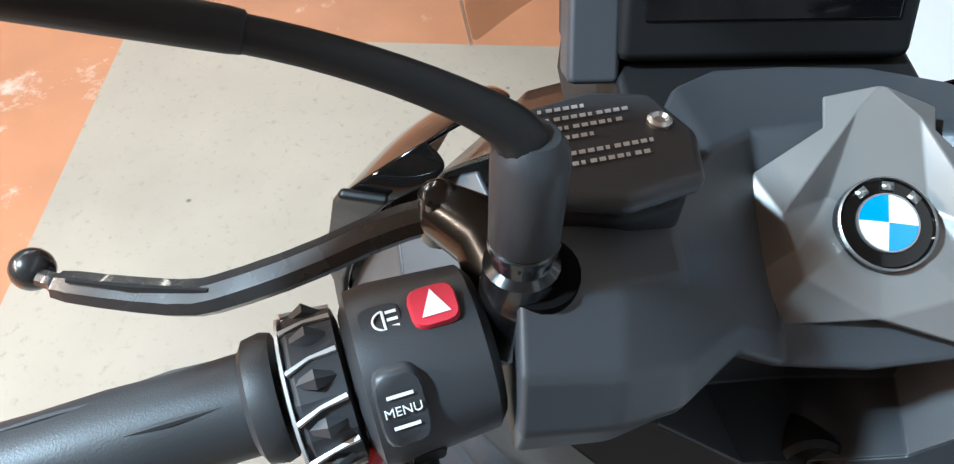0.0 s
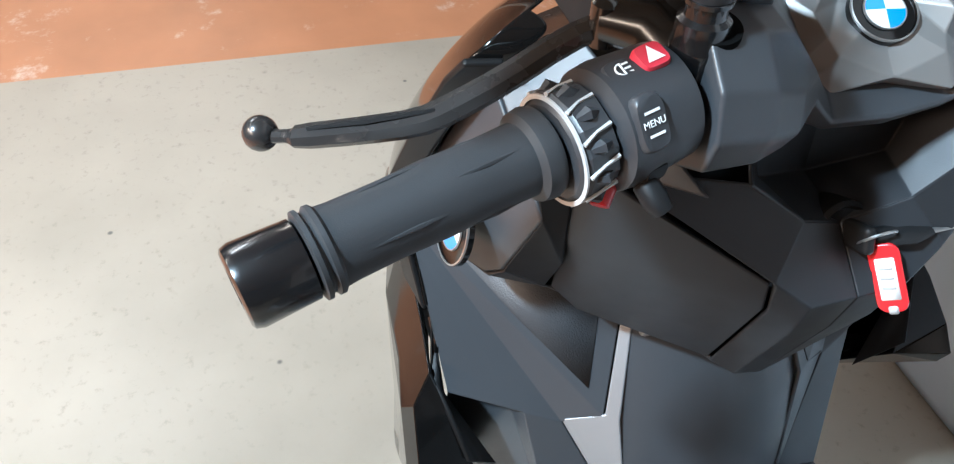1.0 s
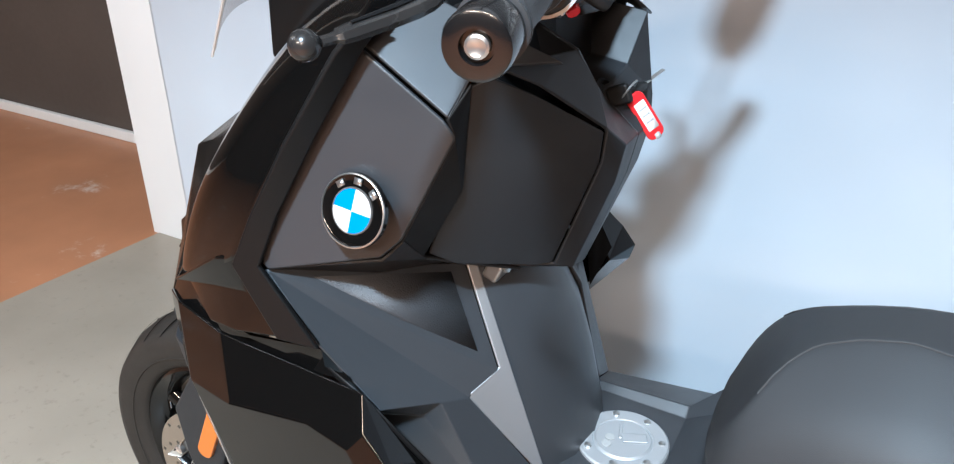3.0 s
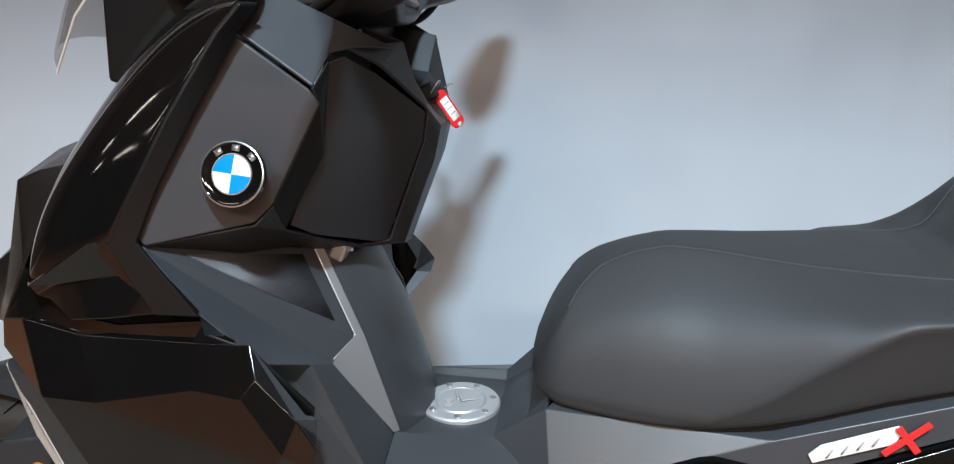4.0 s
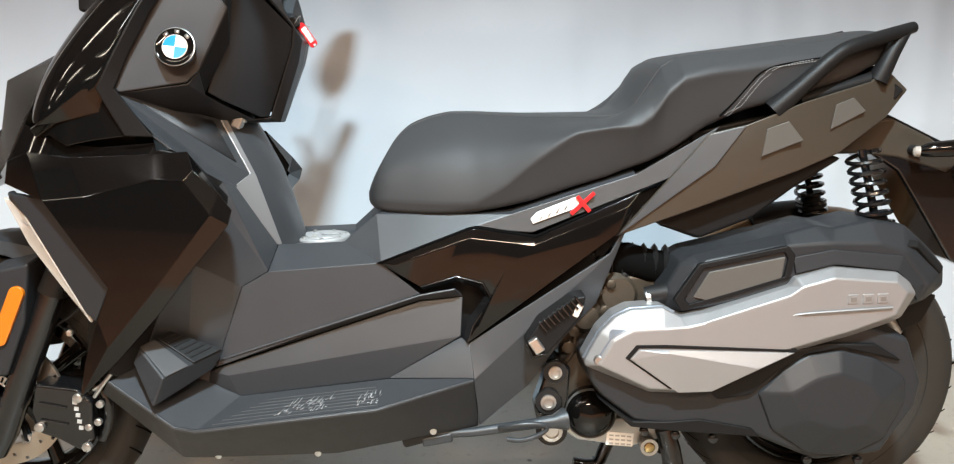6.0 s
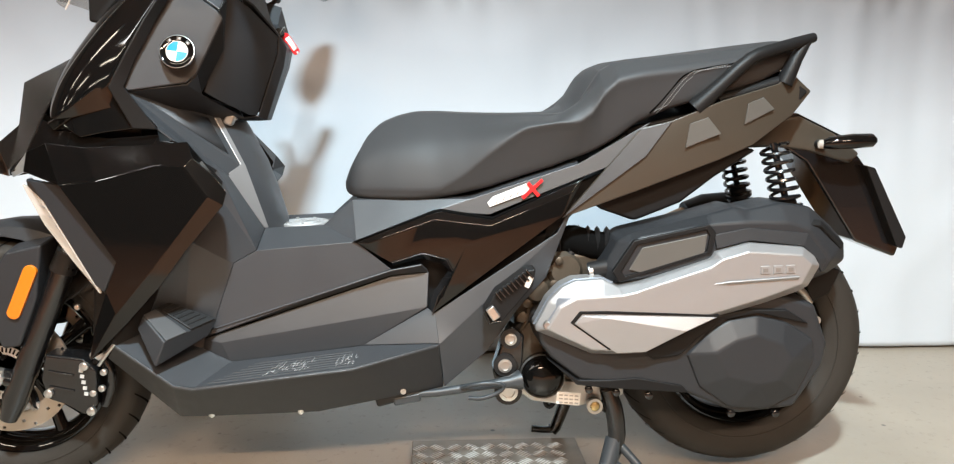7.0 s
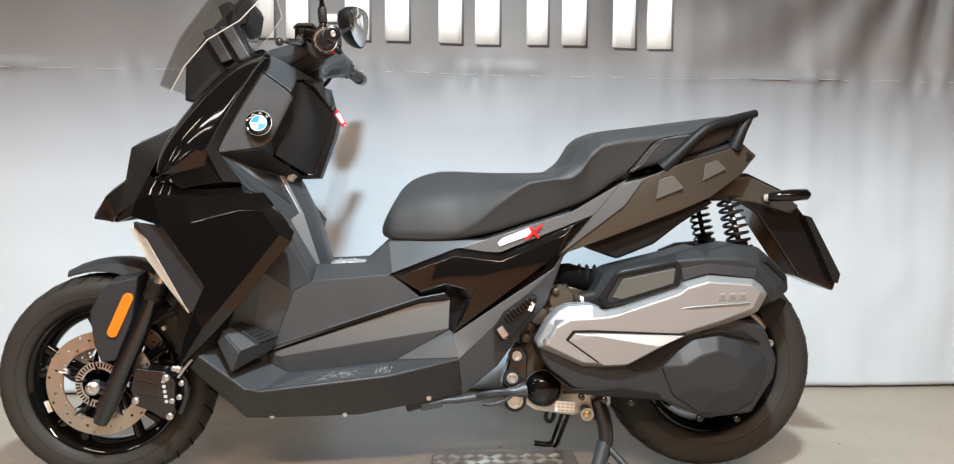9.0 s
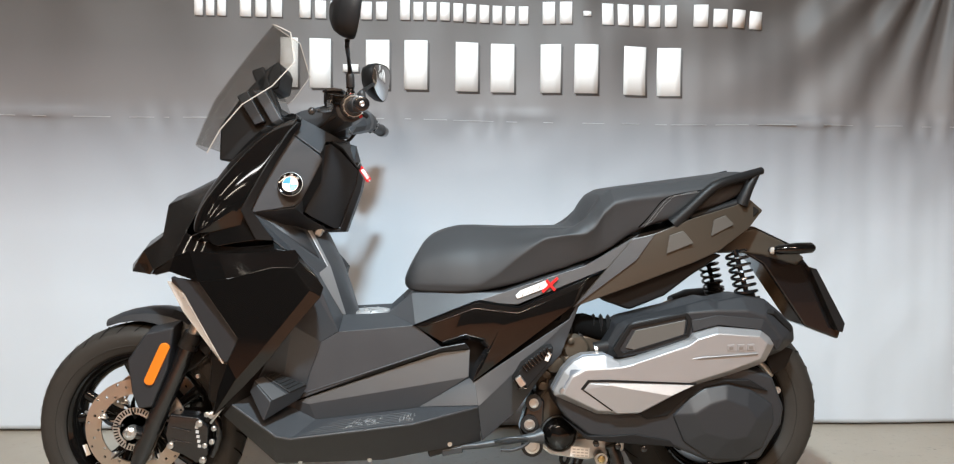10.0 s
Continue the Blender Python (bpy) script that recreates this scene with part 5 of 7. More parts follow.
seat_skin = BVHTree.FromPolygons([Vector(p) for r in seat_rings for p in r],
                                 [(r * seat_n + i, r * seat_n + (i + 1) % seat_n, (r + 1) * seat_n + (i + 1) % seat_n, (r + 1) * seat_n + i) for r in range(len(seat_rings) - 1) for i in range(seat_n)])


def on_seat(x, y, z, lift):
    """The nearest place on the seat's skin, lifted outwards."""
    p, n, _, _ = seat_skin.find_nearest(Vector((x, y, z)))
    n = n if n.dot(Vector((0, y, 0.1))) > 0 else -n
    return p + n * lift


SEAM = material("grey_seat_seam", (0.046, 0.046, 0.047), 0.6)
for s in (-1, 1):
    edge_pts = [on_seat(x, s * float(np.interp(x, SEAT["x"], SEAT["rim_y"])), float(np.interp(x, SEAT["x"], SEAT["rim"])), -0.0002) for x in np.linspace(0.745, 1.24, 60)]
    tube("seat_seam", edge_pts, 0.0010, SEAM, seat, "raised seam along the seat edge", n=6)
    tube("seat_fold", [on_seat(x, s * 0.16, z, -0.0012) for x, z in ((1.322, 0.812), (1.340, 0.838), (1.362, 0.868), (1.385, 0.893), (1.42, 0.910), (1.49, 0.925))], 0.0022, RUBBERDARK, seat, "dark fold beside the stitching", n=6, smooth_path=2)
    stitches = []
    for off in (0.006, 0.012):
        path = [Vector((x + off, s * 0.16, z - 0.5 * off)) for x, z in ((1.324, 0.818), (1.336, 0.832), (1.348, 0.848), (1.362, 0.867), (1.377, 0.886), (1.394, 0.899), (1.411, 0.908), (1.44, 0.917), (1.472, 0.924))]
        for k in range(46):
            q = k / 46 * (len(path) - 1)
            a, b = [path[int(w)].lerp(path[min(int(w) + 1, len(path) - 1)], w - int(w)) for w in (q, min(q + 0.10, len(path) - 1.001))]
            stitches.append([on_seat(*a, 0.0004), on_seat(*a.lerp(b, 0.5), 0.0009), on_seat(*b, 0.0004)])
    strands("stitching", stitches, 0.0006, THREAD, seat, "twin row of pale stitching")

# tail cover with inserts
tail = [(1.147, -0.152, 0.608), (1.300, -0.160, 0.790), (1.362, -0.168, 0.806), (1.310, -0.170, 0.735), (1.461, -0.165, 0.845), (1.585, -0.140, 0.880), (1.612, -0.120, 0.908), (1.672, -0.100, 0.866), (1.627, -0.120, 0.818), (1.534, -0.148, 0.756), (1.464, -0.156, 0.727), (1.293, -0.158, 0.662), (1.400, -0.172, 0.775)]
cover = sided("tail_cover", tail, [(0, 1, 2, 3), (0, 3, 11), (2, 4, 12, 3), (3, 12, 10, 11), (4, 5, 9, 12), (12, 9, 10), (5, 8, 9), (5, 6, 7, 8)], TAILGREY, scooter, "satin grey tail side cover", bevel=0.003, solid=0.005)
for s in (-1, 1):
    for quad in (((1.388, 0.752, 0.1705), (1.394, 0.799, 0.1705), (1.431, 0.812, 0.1685), (1.459, 0.780, 0.1690)), ((1.511, 0.798, 0.1555), (1.517, 0.840, 0.1545), (1.550, 0.852, 0.148), (1.576, 0.829, 0.1435))):
        finish("grey_insert", mesh_from([(x, s * (y + 0.002), z) for x, z, y in quad], [(0, 1, 2, 3)], (0, s, 0)), INSERTGREY, cover[0] if s < 0 else cover[1], "lighter grey insert in the tail cover", solid=0.003, bevel=0.0012)
facet = [(1.150, -0.1565, 0.6105), (1.300, -0.1645, 0.788), (1.358, -0.1725, 0.804), (1.308, -0.1745, 0.735)]
sided("tail_facet", facet, [(0, 1, 2, 3)], MATTE, scooter, "blue-grey front facet of the tail", bevel=0.001, solid=0.003)
prism("tail_deck", [(1.28, 0.79), (1.46, 0.83), (1.60, 0.875), (1.60, 0.905), (1.66, 0.865), (1.62, 0.82), (1.50, 0.75), (1.30, 0.67)], -0.115, 0.115, GRAIN, scooter, "black tail structure", bevel=0.006)
prism("tail_cap", [(1.575, 0.872), (1.610, 0.910), (1.674, 0.866), (1.628, 0.816), (1.590, 0.830)], -0.104, 0.104, TAILGREY, scooter, "satin bronze-grey tail end", bevel=0.008, segs=3)
prism("tail_spine", [(1.530, 0.748), (1.600, 0.806), (1.668, 0.816), (1.749, 0.779), (1.812, 0.735), (1.790, 0.712), (1.735, 0.728), (1.690, 0.740), (1.620, 0.748)], -0.064, 0.064, TAILGREY, scooter, "satin bronze-grey spine over the rear mudguard", bevel=0.008, segs=3)
prism("under_seat_tray", [(1.19, 0.655), (1.235, 0.622), (1.305, 0.598), (1.40, 0.636), (1.470, 0.690), (1.555, 0.745), (1.50, 0.76), (1.25, 0.70)], -0.125, 0.125, GRAIN, scooter, "black under-seat tray", bevel=0.008)
prism("tail_fender", [(1.52, 0.745), (1.60, 0.805), (1.665, 0.822), (1.790, 0.765), (1.800, 0.742), (1.835, 0.70), (1.922, 0.530), (1.914, 0.506), (1.817, 0.543), (1.694, 0.715), (1.64, 0.748)], -0.060, 0.060, BLACKMETAL, scooter, "gloss black rear mudguard and plate holder", bevel=0.006)
prism("number_plate", [(1.812, 0.712), (1.834, 0.706), (1.918, 0.556), (1.912, 0.530), (1.898, 0.535)], -0.088, 0.088, GRAIN, scooter, "blank number plate on its carrier", bevel=0.003)
for s in (-1, 1):
    sig = tube("turn_signal", [(1.700, s * 0.105, 0.756), (1.715, s * 0.112, 0.760), (1.760, s * 0.118, 0.764), (1.800, s * 0.116, 0.766), (1.808, s * 0.114, 0.766)], [0.008, 0.015, 0.0175, 0.0165, 0.010], GLOSS, scooter, "small black turn signal", n=12, flat=0.9)
    tube("signal_stalk", [(1.715, s * 0.04, 0.755), (1.715, s * 0.105, 0.757)], 0.010, RUBBER, sig, n=10)
    turned("signal_lens", [(-0.002, 0.010), (0.006, 0.009), (0.009, 0.005)], (1.700, s * 0.108, 0.757), (-1, s * -0.4, 0), LENS, sig, n=12)
block("tail_lamp", (1.655, 0.0, 0.845), (0.02, 0.14, 0.03), RED, scooter, "red tail lamp", rot=(0, 35, 0), bevel=0.006)
turned("rear_reflector", [(0, 0.011), (0.005, 0.011)], (1.805, -0.045, 0.725), (0.8, -0.5, 0.3), RED, scooter, "round red rear reflector", n=16)

# grab rails
for s in (-1, 1):
    rail = tube("grab_rail", [(1.410, s * 0.150, 0.828), (1.450, s * 0.158, 0.868), (1.505, s * 0.160, 0.922), (1.530, s * 0.158, 0.936), (1.600, s * 0.140, 0.956), (1.657, s * 0.120, 0.972)], [0.020, 0.015, 0.0135, 0.013, 0.012, 0.010], GRAIN, scooter, "black grab rail beside the seat", n=12, smooth_path=1)
    tube("rail_strut", [(1.642, s * 0.124, 0.965), (1.620, s * 0.128, 0.930), (1.600, s * 0.125, 0.880)], [0.010, 0.014, 0.018], GRAIN, rail, n=10)
    tube("rail_foot", [(1.46, s * 0.135, 0.845), (1.54, s * 0.125, 0.868), (1.60, s * 0.12, 0.885)], [0.012, 0.012, 0.014], GRAIN, rail, n=10)

# rear wheel, drive covers
rear_wheel = rim_mesh("rear_wheel", RX, RZ, 0.180, 0.058, 5, scooter)
tyre(rear_wheel, RX, RZ, 0.2845, 0.180, 0.074)
def chamfered(name, outline, inner, y0, y1, depth, mat, parent, label="", bevel=0.004, limit=10):
    """A cover with a raised face (inner, at y1), a sloping band out to its outline (at y0) and side walls."""
    n, m = len(outline), len(inner)
    v = [(x, y1, z) for x, z in inner] + [(x, y0, z) for x, z in outline] + [(x, y0 + depth, z) for x, z in outline]
    f = [tuple(range(m))] + [(m + i, m + (i + 1) % n, m + n + (i + 1) % n, m + n + i) for i in range(n)]
    near = [min(range(m), key=lambda k: (inner[k][0] - x) ** 2 + (inner[k][1] - z) ** 2) for x, z in outline]
    for i in range(n):
        a, b, k = near[i], near[(i + 1) % n], near[i]
        run = [a]
        while k != b and len(run) < m:
            k = (k + 1) % m
            run.append(k)
        if len(run) > m // 2:
            run = [a, b] if a != b else [a]
        f.append(tuple([m + i] + run + [m + (i + 1) % n]))
    ob = finish(name, mesh_from(v, f), mat, parent, label, bevel=bevel, segs=3)
    ob.modifiers["edges"].angle_limit = radians(limit)
    return ob


drive_o = [(1.089, 0.396), (1.096, 0.362), (1.118, 0.332), (1.180, 0.283), (1.245, 0.272), (1.410, 0.250), (1.519, 0.204), (1.640, 0.217), (1.696, 0.309), (1.702, 0.355), (1.668, 0.440), (1.560, 0.470), (1.430, 0.440), (1.340, 0.380), (1.217, 0.380)]
drive = prism("drive_cover", drive_o, -0.205, -0.100, DARK, scooter, "dark matte drive casing", bevel=0.010, inset=0.02, segs=3)
boss = [(1.400, 0.338), (1.442, 0.384), (1.482, 0.410), (1.541, 0.419), (1.602, 0.405), (1.663, 0.366), (1.668, 0.322), (1.637, 0.250), (1.577, 0.218), (1.499, 0.222), (1.430, 0.268)]
inner = [(1.452, 0.346), (1.493, 0.372), (1.534, 0.384), (1.590, 0.362), (1.612, 0.332), (1.588, 0.288), (1.544, 0.280), (1.482, 0.297)]
chamfered("faceted_boss", boss, inner, -0.209, -0.231, 0.03, DARK, drive, "faceted clutch cover", bevel=0.005, limit=5)
web = [(1.300, 0.352), (1.385, 0.398), (1.440, 0.416), (1.520, 0.432), (1.600, 0.430), (1.650, 0.400), (1.540, 0.424), (1.470, 0.410), (1.420, 0.372), (1.385, 0.338), (1.330, 0.330)]
# raised black slab stands in for the shade of the hollow
prism("casing_web", web, -0.214, -0.16, GRAIN, drive, "black slab for the shaded hollow behind the clutch cover", bevel=0.003)
prism("casing_lip", [(1.115, 0.333), (1.180, 0.287), (1.245, 0.286), (1.300, 0.290), (1.395, 0.272), (1.410, 0.255), (1.245, 0.268), (1.178, 0.276)], -0.209, -0.15, GRAIN, drive, "lower lip of the casing", bevel=0.003)
for bx, bz in ((1.205, 0.262), (1.262, 0.255), (1.330, 0.247), (1.505, 0.205), (1.600, 0.203)):
    turned("casing_bolt", [(0, 0.008), (0.010, 0.008), (0.012, 0.005)], (bx, -0.190, bz), (0, -1, 0), BLACKMETAL, drive, n=8)
silver_o = [(1.090, 0.402), (1.115, 0.452), (1.140, 0.479), (1.166, 0.492), (1.223, 0.496), (1.254, 0.479), (1.298, 0.487), (1.441, 0.534), (1.450, 0.549), (1.514, 0.567), (1.627, 0.558), (1.651, 0.540), (1.664, 0.520), (1.642, 0.478), (1.622, 0.467), (1.559, 0.445), (1.454, 0.414), (1.397, 0.383), (1.319, 0.343), (1.259, 0.340), (1.205, 0.342), (1.091, 0.391)]
silver_i = [(1.112, 0.400), (1.136, 0.443), (1.167, 0.460), (1.219, 0.463), (1.260, 0.467), (1.290, 0.474), (1.433, 0.521), (1.455, 0.538), (1.506, 0.553), (1.615, 0.546), (1.636, 0.528), (1.618, 0.488), (1.544, 0.460), (1.441, 0.428), (1.380, 0.399), (1.306, 0.357), (1.251, 0.354), (1.201, 0.357)]
cover_s = chamfered("silver_cover", silver_o, silver_i, -0.208, -0.230, 0.05, SILVER, scooter, "satin silver engine side cover", bevel=0.0035, limit=7)
finish("nose_facet", mesh_from([(1.086, -0.196, 0.402), (1.113, -0.196, 0.455), (1.139, -0.196, 0.482), (1.166, -0.198, 0.495), (1.223, -0.198, 0.499), (1.246, -0.204, 0.489), (1.218, -0.2265, 0.468), (1.166, -0.2265, 0.465), (1.132, -0.2265, 0.446), (1.107, -0.2265, 0.400)],
                               [(0, 1, 8, 9), (1, 2, 8), (2, 3, 7, 8), (3, 4, 6, 7), (4, 5, 6)], (-0.3, -1, 0.4)), STEELBLUE, cover_s, "blue-grey front facet", solid=0.004, bevel=0.002)
prism("recess_edge", [(1.156, 0.413), (1.174, 0.436), (1.225, 0.4365), (1.454, 0.4265), (1.452, 0.4225), (1.226, 0.430), (1.179, 0.430), (1.164, 0.411), (1.240, 0.358), (1.236, 0.356)], -0.2312, -0.20, GRAIN, cover_s, "dark shadow gap round the inset plate", bevel=0.0006)
finish("recess_plate", mesh_from([(1.165, -0.2325, 0.411), (1.180, -0.2325, 0.428), (1.226, -0.2325, 0.4285), (1.450, -0.2325, 0.4225), (1.386, -0.243, 0.397), (1.308, -0.2335, 0.352), (1.250, -0.2335, 0.350), (1.228, -0.239, 0.424)],
                                 [(0, 1, 7), (1, 2, 7), (2, 3, 4, 7), (7, 4, 5, 6), (0, 7, 6)], (0, -1, 0)), SILVER, cover_s, "silver inset plate", solid=0.006, bevel=0.0016).modifiers["edges"].angle_limit = radians(6)
finish("cover_ridge", mesh_from([(1.436, -0.2300, 0.487), (1.467, -0.2355, 0.493), (1.610, -0.2355, 0.503), (1.610, -0.2300, 0.497), (1.460, -0.2300, 0.4865)], [(0, 1, 4), (1, 2, 3, 4)], (0, -1, 0)), SILVER, cover_s, solid=0.003, bevel=0.001)
for k in range(3):
    block("raised_mark", (1.541 + 0.0255 * k, -0.2300, 0.5165 + 0.0008 * k), (0.019, 0.004, 0.017), SILVER, cover_s, rot=(0, -3, 0), bevel=0.0016)
    block("mark_hollow", (1.541 + 0.0255 * k, -0.2322, 0.5165 + 0.0008 * k), (0.010, 0.0012, 0.008), PLATESILVER, cover_s, rot=(0, -3, 0), bevel=0.0004)
turned("cover_bolt", [(-0.006, 0.011), (0.010, 0.011), (0.014, 0.007)], (1.117, -0.214, 0.405), (-0.4, -1, 0.1), CHROME, cover_s, n=10)
air_o = [(1.230, 0.512), (1.259, 0.566), (1.278, 0.578), (1.442, 0.618), (1.494, 0.633), (1.526, 0.628), (1.589, 0.642), (1.654, 0.634), (1.702, 0.594), (1.733, 0.561), (1.737, 0.523), (1.703, 0.496), (1.640, 0.470), (1.449, 0.500), (1.256, 0.470), (1.235, 0.488)]
air_i = [(1.247, 0.510), (1.284, 0.566), (1.300, 0.573), (1.440, 0.602), (1.512, 0.607), (1.600, 0.606), (1.646, 0.592), (1.694, 0.533), (1.678, 0.505), (1.640, 0.492), (1.449, 0.520), (1.262, 0.486)]
airbox = chamfered("air_box", air_o, air_i, -0.168, -0.196, 0.10, DARK, scooter, "dark ribbed air filter box", bevel=0.006, limit=8)
rim_out, rim_in = [(1.243, 0.508), (1.284, 0.571), (1.436, 0.603), (1.450, 0.586), (1.444, 0.546), (1.257, 0.486)], [(1.262, 0.508), (1.292, 0.562), (1.430, 0.591), (1.437, 0.580), (1.432, 0.548), (1.270, 0.499)]
finish("cover_rim", mesh_from([(x, -0.201, z) for x, z in rim_out] + [(x, -0.201, z) for x, z in rim_in], [(i, (i + 1) % 6, 6 + (i + 1) % 6, 6 + i) for i in range(6)], (0, -1, 0)), GRAIN, airbox, "raised rim round the filter cover", solid=0.012, bevel=0.003)
finish("grey_insert", mesh_from([(1.277, -0.1985, 0.511), (1.302, -0.1985, 0.556), (1.433, -0.1985, 0.583), (1.428, -0.201, 0.546), (1.299, -0.201, 0.506)], [(0, 1, 2, 3, 4)], (0, -1, 0)), INSERTGREY, airbox, "grey panel on the air box", solid=0.006, bevel=0.002)
finish("lid", mesh_from([(1.446, -0.198, 0.582), (1.516, -0.199, 0.596), (1.639, -0.199, 0.585), (1.684, -0.197, 0.533), (1.672, -0.200, 0.505), (1.660, -0.204, 0.531), (1.629, -0.205, 0.559), (1.519, -0.205, 0.571), (1.452, -0.203, 0.554)],
                        [(0, 1, 7, 8), (1, 2, 6, 7), (2, 3, 5, 6), (3, 4, 5)], (0, -1, 0)), DARK, airbox, "stepped lid of the air box", solid=0.010, bevel=0.002).modifiers["edges"].angle_limit = radians(8)
finish("lid_step", mesh_from([(1.575, -0.188, 0.604), (1.608, -0.180, 0.617), (1.674, -0.180, 0.609), (1.731, -0.172, 0.560), (1.722, -0.182, 0.549), (1.668, -0.192, 0.598)], [(0, 1, 2, 5), (2, 3, 4, 5)], (0, -1, 0.5)), GRAIN, airbox, "ridge along the top of the air box", solid=0.010, bevel=0.003)
prism("rear_hugger", [(1.68, 0.47), (1.73, 0.50), (1.760, 0.49), (1.738, 0.44), (1.70, 0.42)], -0.12, -0.05, GRAIN, scooter, bevel=0.004)
turned("wheel_bolt", [(0, 0.010), (0.006, 0.010), (0.006, 0.005), (0.003, 0.004)], (1.722, -0.100, 0.375), (0, -1, 0), CAST, scooter, n=14)
tube("hub_pipe", [(1.655, -0.115, 0.462), (1.680, -0.118, 0.440), (1.700, -0.11, 0.418)], 0.009, CAST, scooter, n=8)
prism("far_swingarm", [(1.15, 0.30), (1.2, 0.45), (1.45, 0.45), (1.66, 0.36), (1.62, 0.24), (1.45, 0.22), (1.2, 0.26)], 0.08, 0.14, GRAIN, scooter, "black far-side swingarm", bevel=0.01)
prism("engine_block", [(1.06, 0.28), (1.06, 0.44), (1.14, 0.53), (1.30, 0.53), (1.42, 0.44), (1.36, 0.28), (1.18, 0.22)], -0.11, 0.11, BRONZE, scooter, "stained cast engine block", bevel=0.012)

# exhaust on the far side
muffler = tube("silencer", [(1.300, 0.165, 0.455), (1.404, 0.180, 0.505), (1.463, 0.180, 0.535), (1.523, 0.182, 0.560), (1.600, 0.190, 0.565), (1.70, 0.205, 0.550), (1.80, 0.225, 0.530), (1.83, 0.230, 0.525)], [0.022, 0.026, 0.028, 0.030, 0.045, 0.060, 0.058, 0.045], EXHAUST, scooter, "brown-tinted exhaust silencer", n=20, smooth_path=1)
tube("heat_shield", [(1.515, 0.176, 0.563), (1.56, 0.180, 0.572), (1.64, 0.190, 0.566)], [0.036, 0.046, 0.058], GRAIN, muffler, n=14)

# engine clutter seen behind the rear flank
turned("head_cover", [(-0.02, 0.040), (0.02, 0.042), (0.035, 0.030)], (1.165, -0.085, 0.490), (0, -1, 0.1), BRONZE, scooter, "stained engine head cover", n=20)
turned("water_pump", [(-0.02, 0.032), (0.03, 0.032), (0.045, 0.022), (0.048, 0.008)], (1.105, -0.09, 0.455), (0, -1, 0), BRONZE, scooter, n=18)
for px, pz, pr in ((1.125, 0.500, 0.011), (1.150, 0.515, 0.009), (1.085, 0.425, 0.010), (1.095, 0.470, 0.009), (1.075, 0.395, 0.012), (1.140, 0.465, 0.010)):
    turned("engine_bolt", [(0, pr), (0.008, pr), (0.010, pr * 0.6)], (px, -0.118, pz), (0, -1, 0), BRONZE, scooter, n=7)
intake = tube("intake_hose", [(1.150, -0.07, 0.545), (1.185, -0.085, 0.552), (1.225, -0.09, 0.540), (1.262, -0.09, 0.536)], 0.032, RUBBERDARK, scooter, "ribbed rubber intake hose", n=18)
for k in range(6):
    a = Vector((1.158, -0.073, 0.547)).lerp(Vector((1.255, -0.09, 0.545)), k / 5)
    turned("hose_rib", [(-0.005, 0.031), (0, 0.037), (0.005, 0.031)], a, (1, -0.15, 0), RUBBER, intake, n=18)
tube("spigot", [(1.205, -0.15, 0.500), (1.245, -0.16, 0.508)], [0.016, 0.020], RUBBER, scooter, n=14)
turned("hose_clip", [(-0.004, 0.019), (0.004, 0.019)], (1.212, -0.152, 0.497), (1, -0.2, 0.2), CHROME, scooter, n=14)
tube("coolant_hose", [(1.06, -0.10, 0.36), (1.10, -0.11, 0.40), (1.13, -0.11, 0.44), (1.18, -0.10, 0.53)], 0.010, RUBBER, scooter, smooth_path=2)
tube("wiring_loom", [(1.04, -0.09, 0.33), (1.085, -0.115, 0.37), (1.09, -0.11, 0.43), (1.12, -0.09, 0.49), (1.15, -0.07, 0.53)], 0.005, BRONZE, scooter, smooth_path=2)
bracket = prism("engine_mount", [(1.030, 0.345), (1.050, 0.385), (1.078, 0.360), (1.075, 0.300), (1.060, 0.240), (1.025, 0.235), (1.012, 0.285)], -0.145, -0.10, BLACKMETAL, scooter, "black engine mounting plate", bevel=0.006)
for bx, bz, br, bmat in ((1.048, 0.357, 0.0125, CAST), (1.037, 0.300, 0.0145, CAST), (1.045, 0.243, 0.020, CHROME)):
    turned("mount_bush", [(0, br + 0.009), (0.008, br + 0.009), (0.008, br + 0.003)], (bx, -0.145, bz), (0, -1, 0), RUBBER, bracket, n=22)
    turned("mount_bolt", [(0, br), (0.011, br), (0.012, br * 0.65), (0.008, br * 0.6)], (bx, -0.146, bz), (0, -1, 0), bmat, bracket, n=14)
turned("chrome_dome", [(-0.03, 0.046), (0.0, 0.046), (0.018, 0.036), (0.026, 0.020), (0.028, 0.0)], (1.118, -0.135, 0.270), (-0.1, -1, 0.05), GLOSS, scooter, "polished black round cover", n=32)
turned("dome_rim", [(-0.004, 0.047), (0.002, 0.0485), (0.006, 0.046), (0.0, 0.044)], (1.118, -0.137, 0.270), (-0.1, -1, 0.05), CHROME, scooter, n=32, loop=True)
tag_plate = block("data_label", (1.172, -0.152, 0.226), (0.050, 0.002, 0.026), PAPER, scooter, "small pale data label", rot=(0, 5, 0), bevel=0)
for r in range(3):
    for k in range(4):
        block("printed_bar", (1.156 + 0.011 * k, -0.1535, 0.234 - 0.008 * r - 0.001 * k), (0.008, 0.0006, 0.003), GREYPRINT, tag_plate, rot=(0, 5, 0), bevel=0)
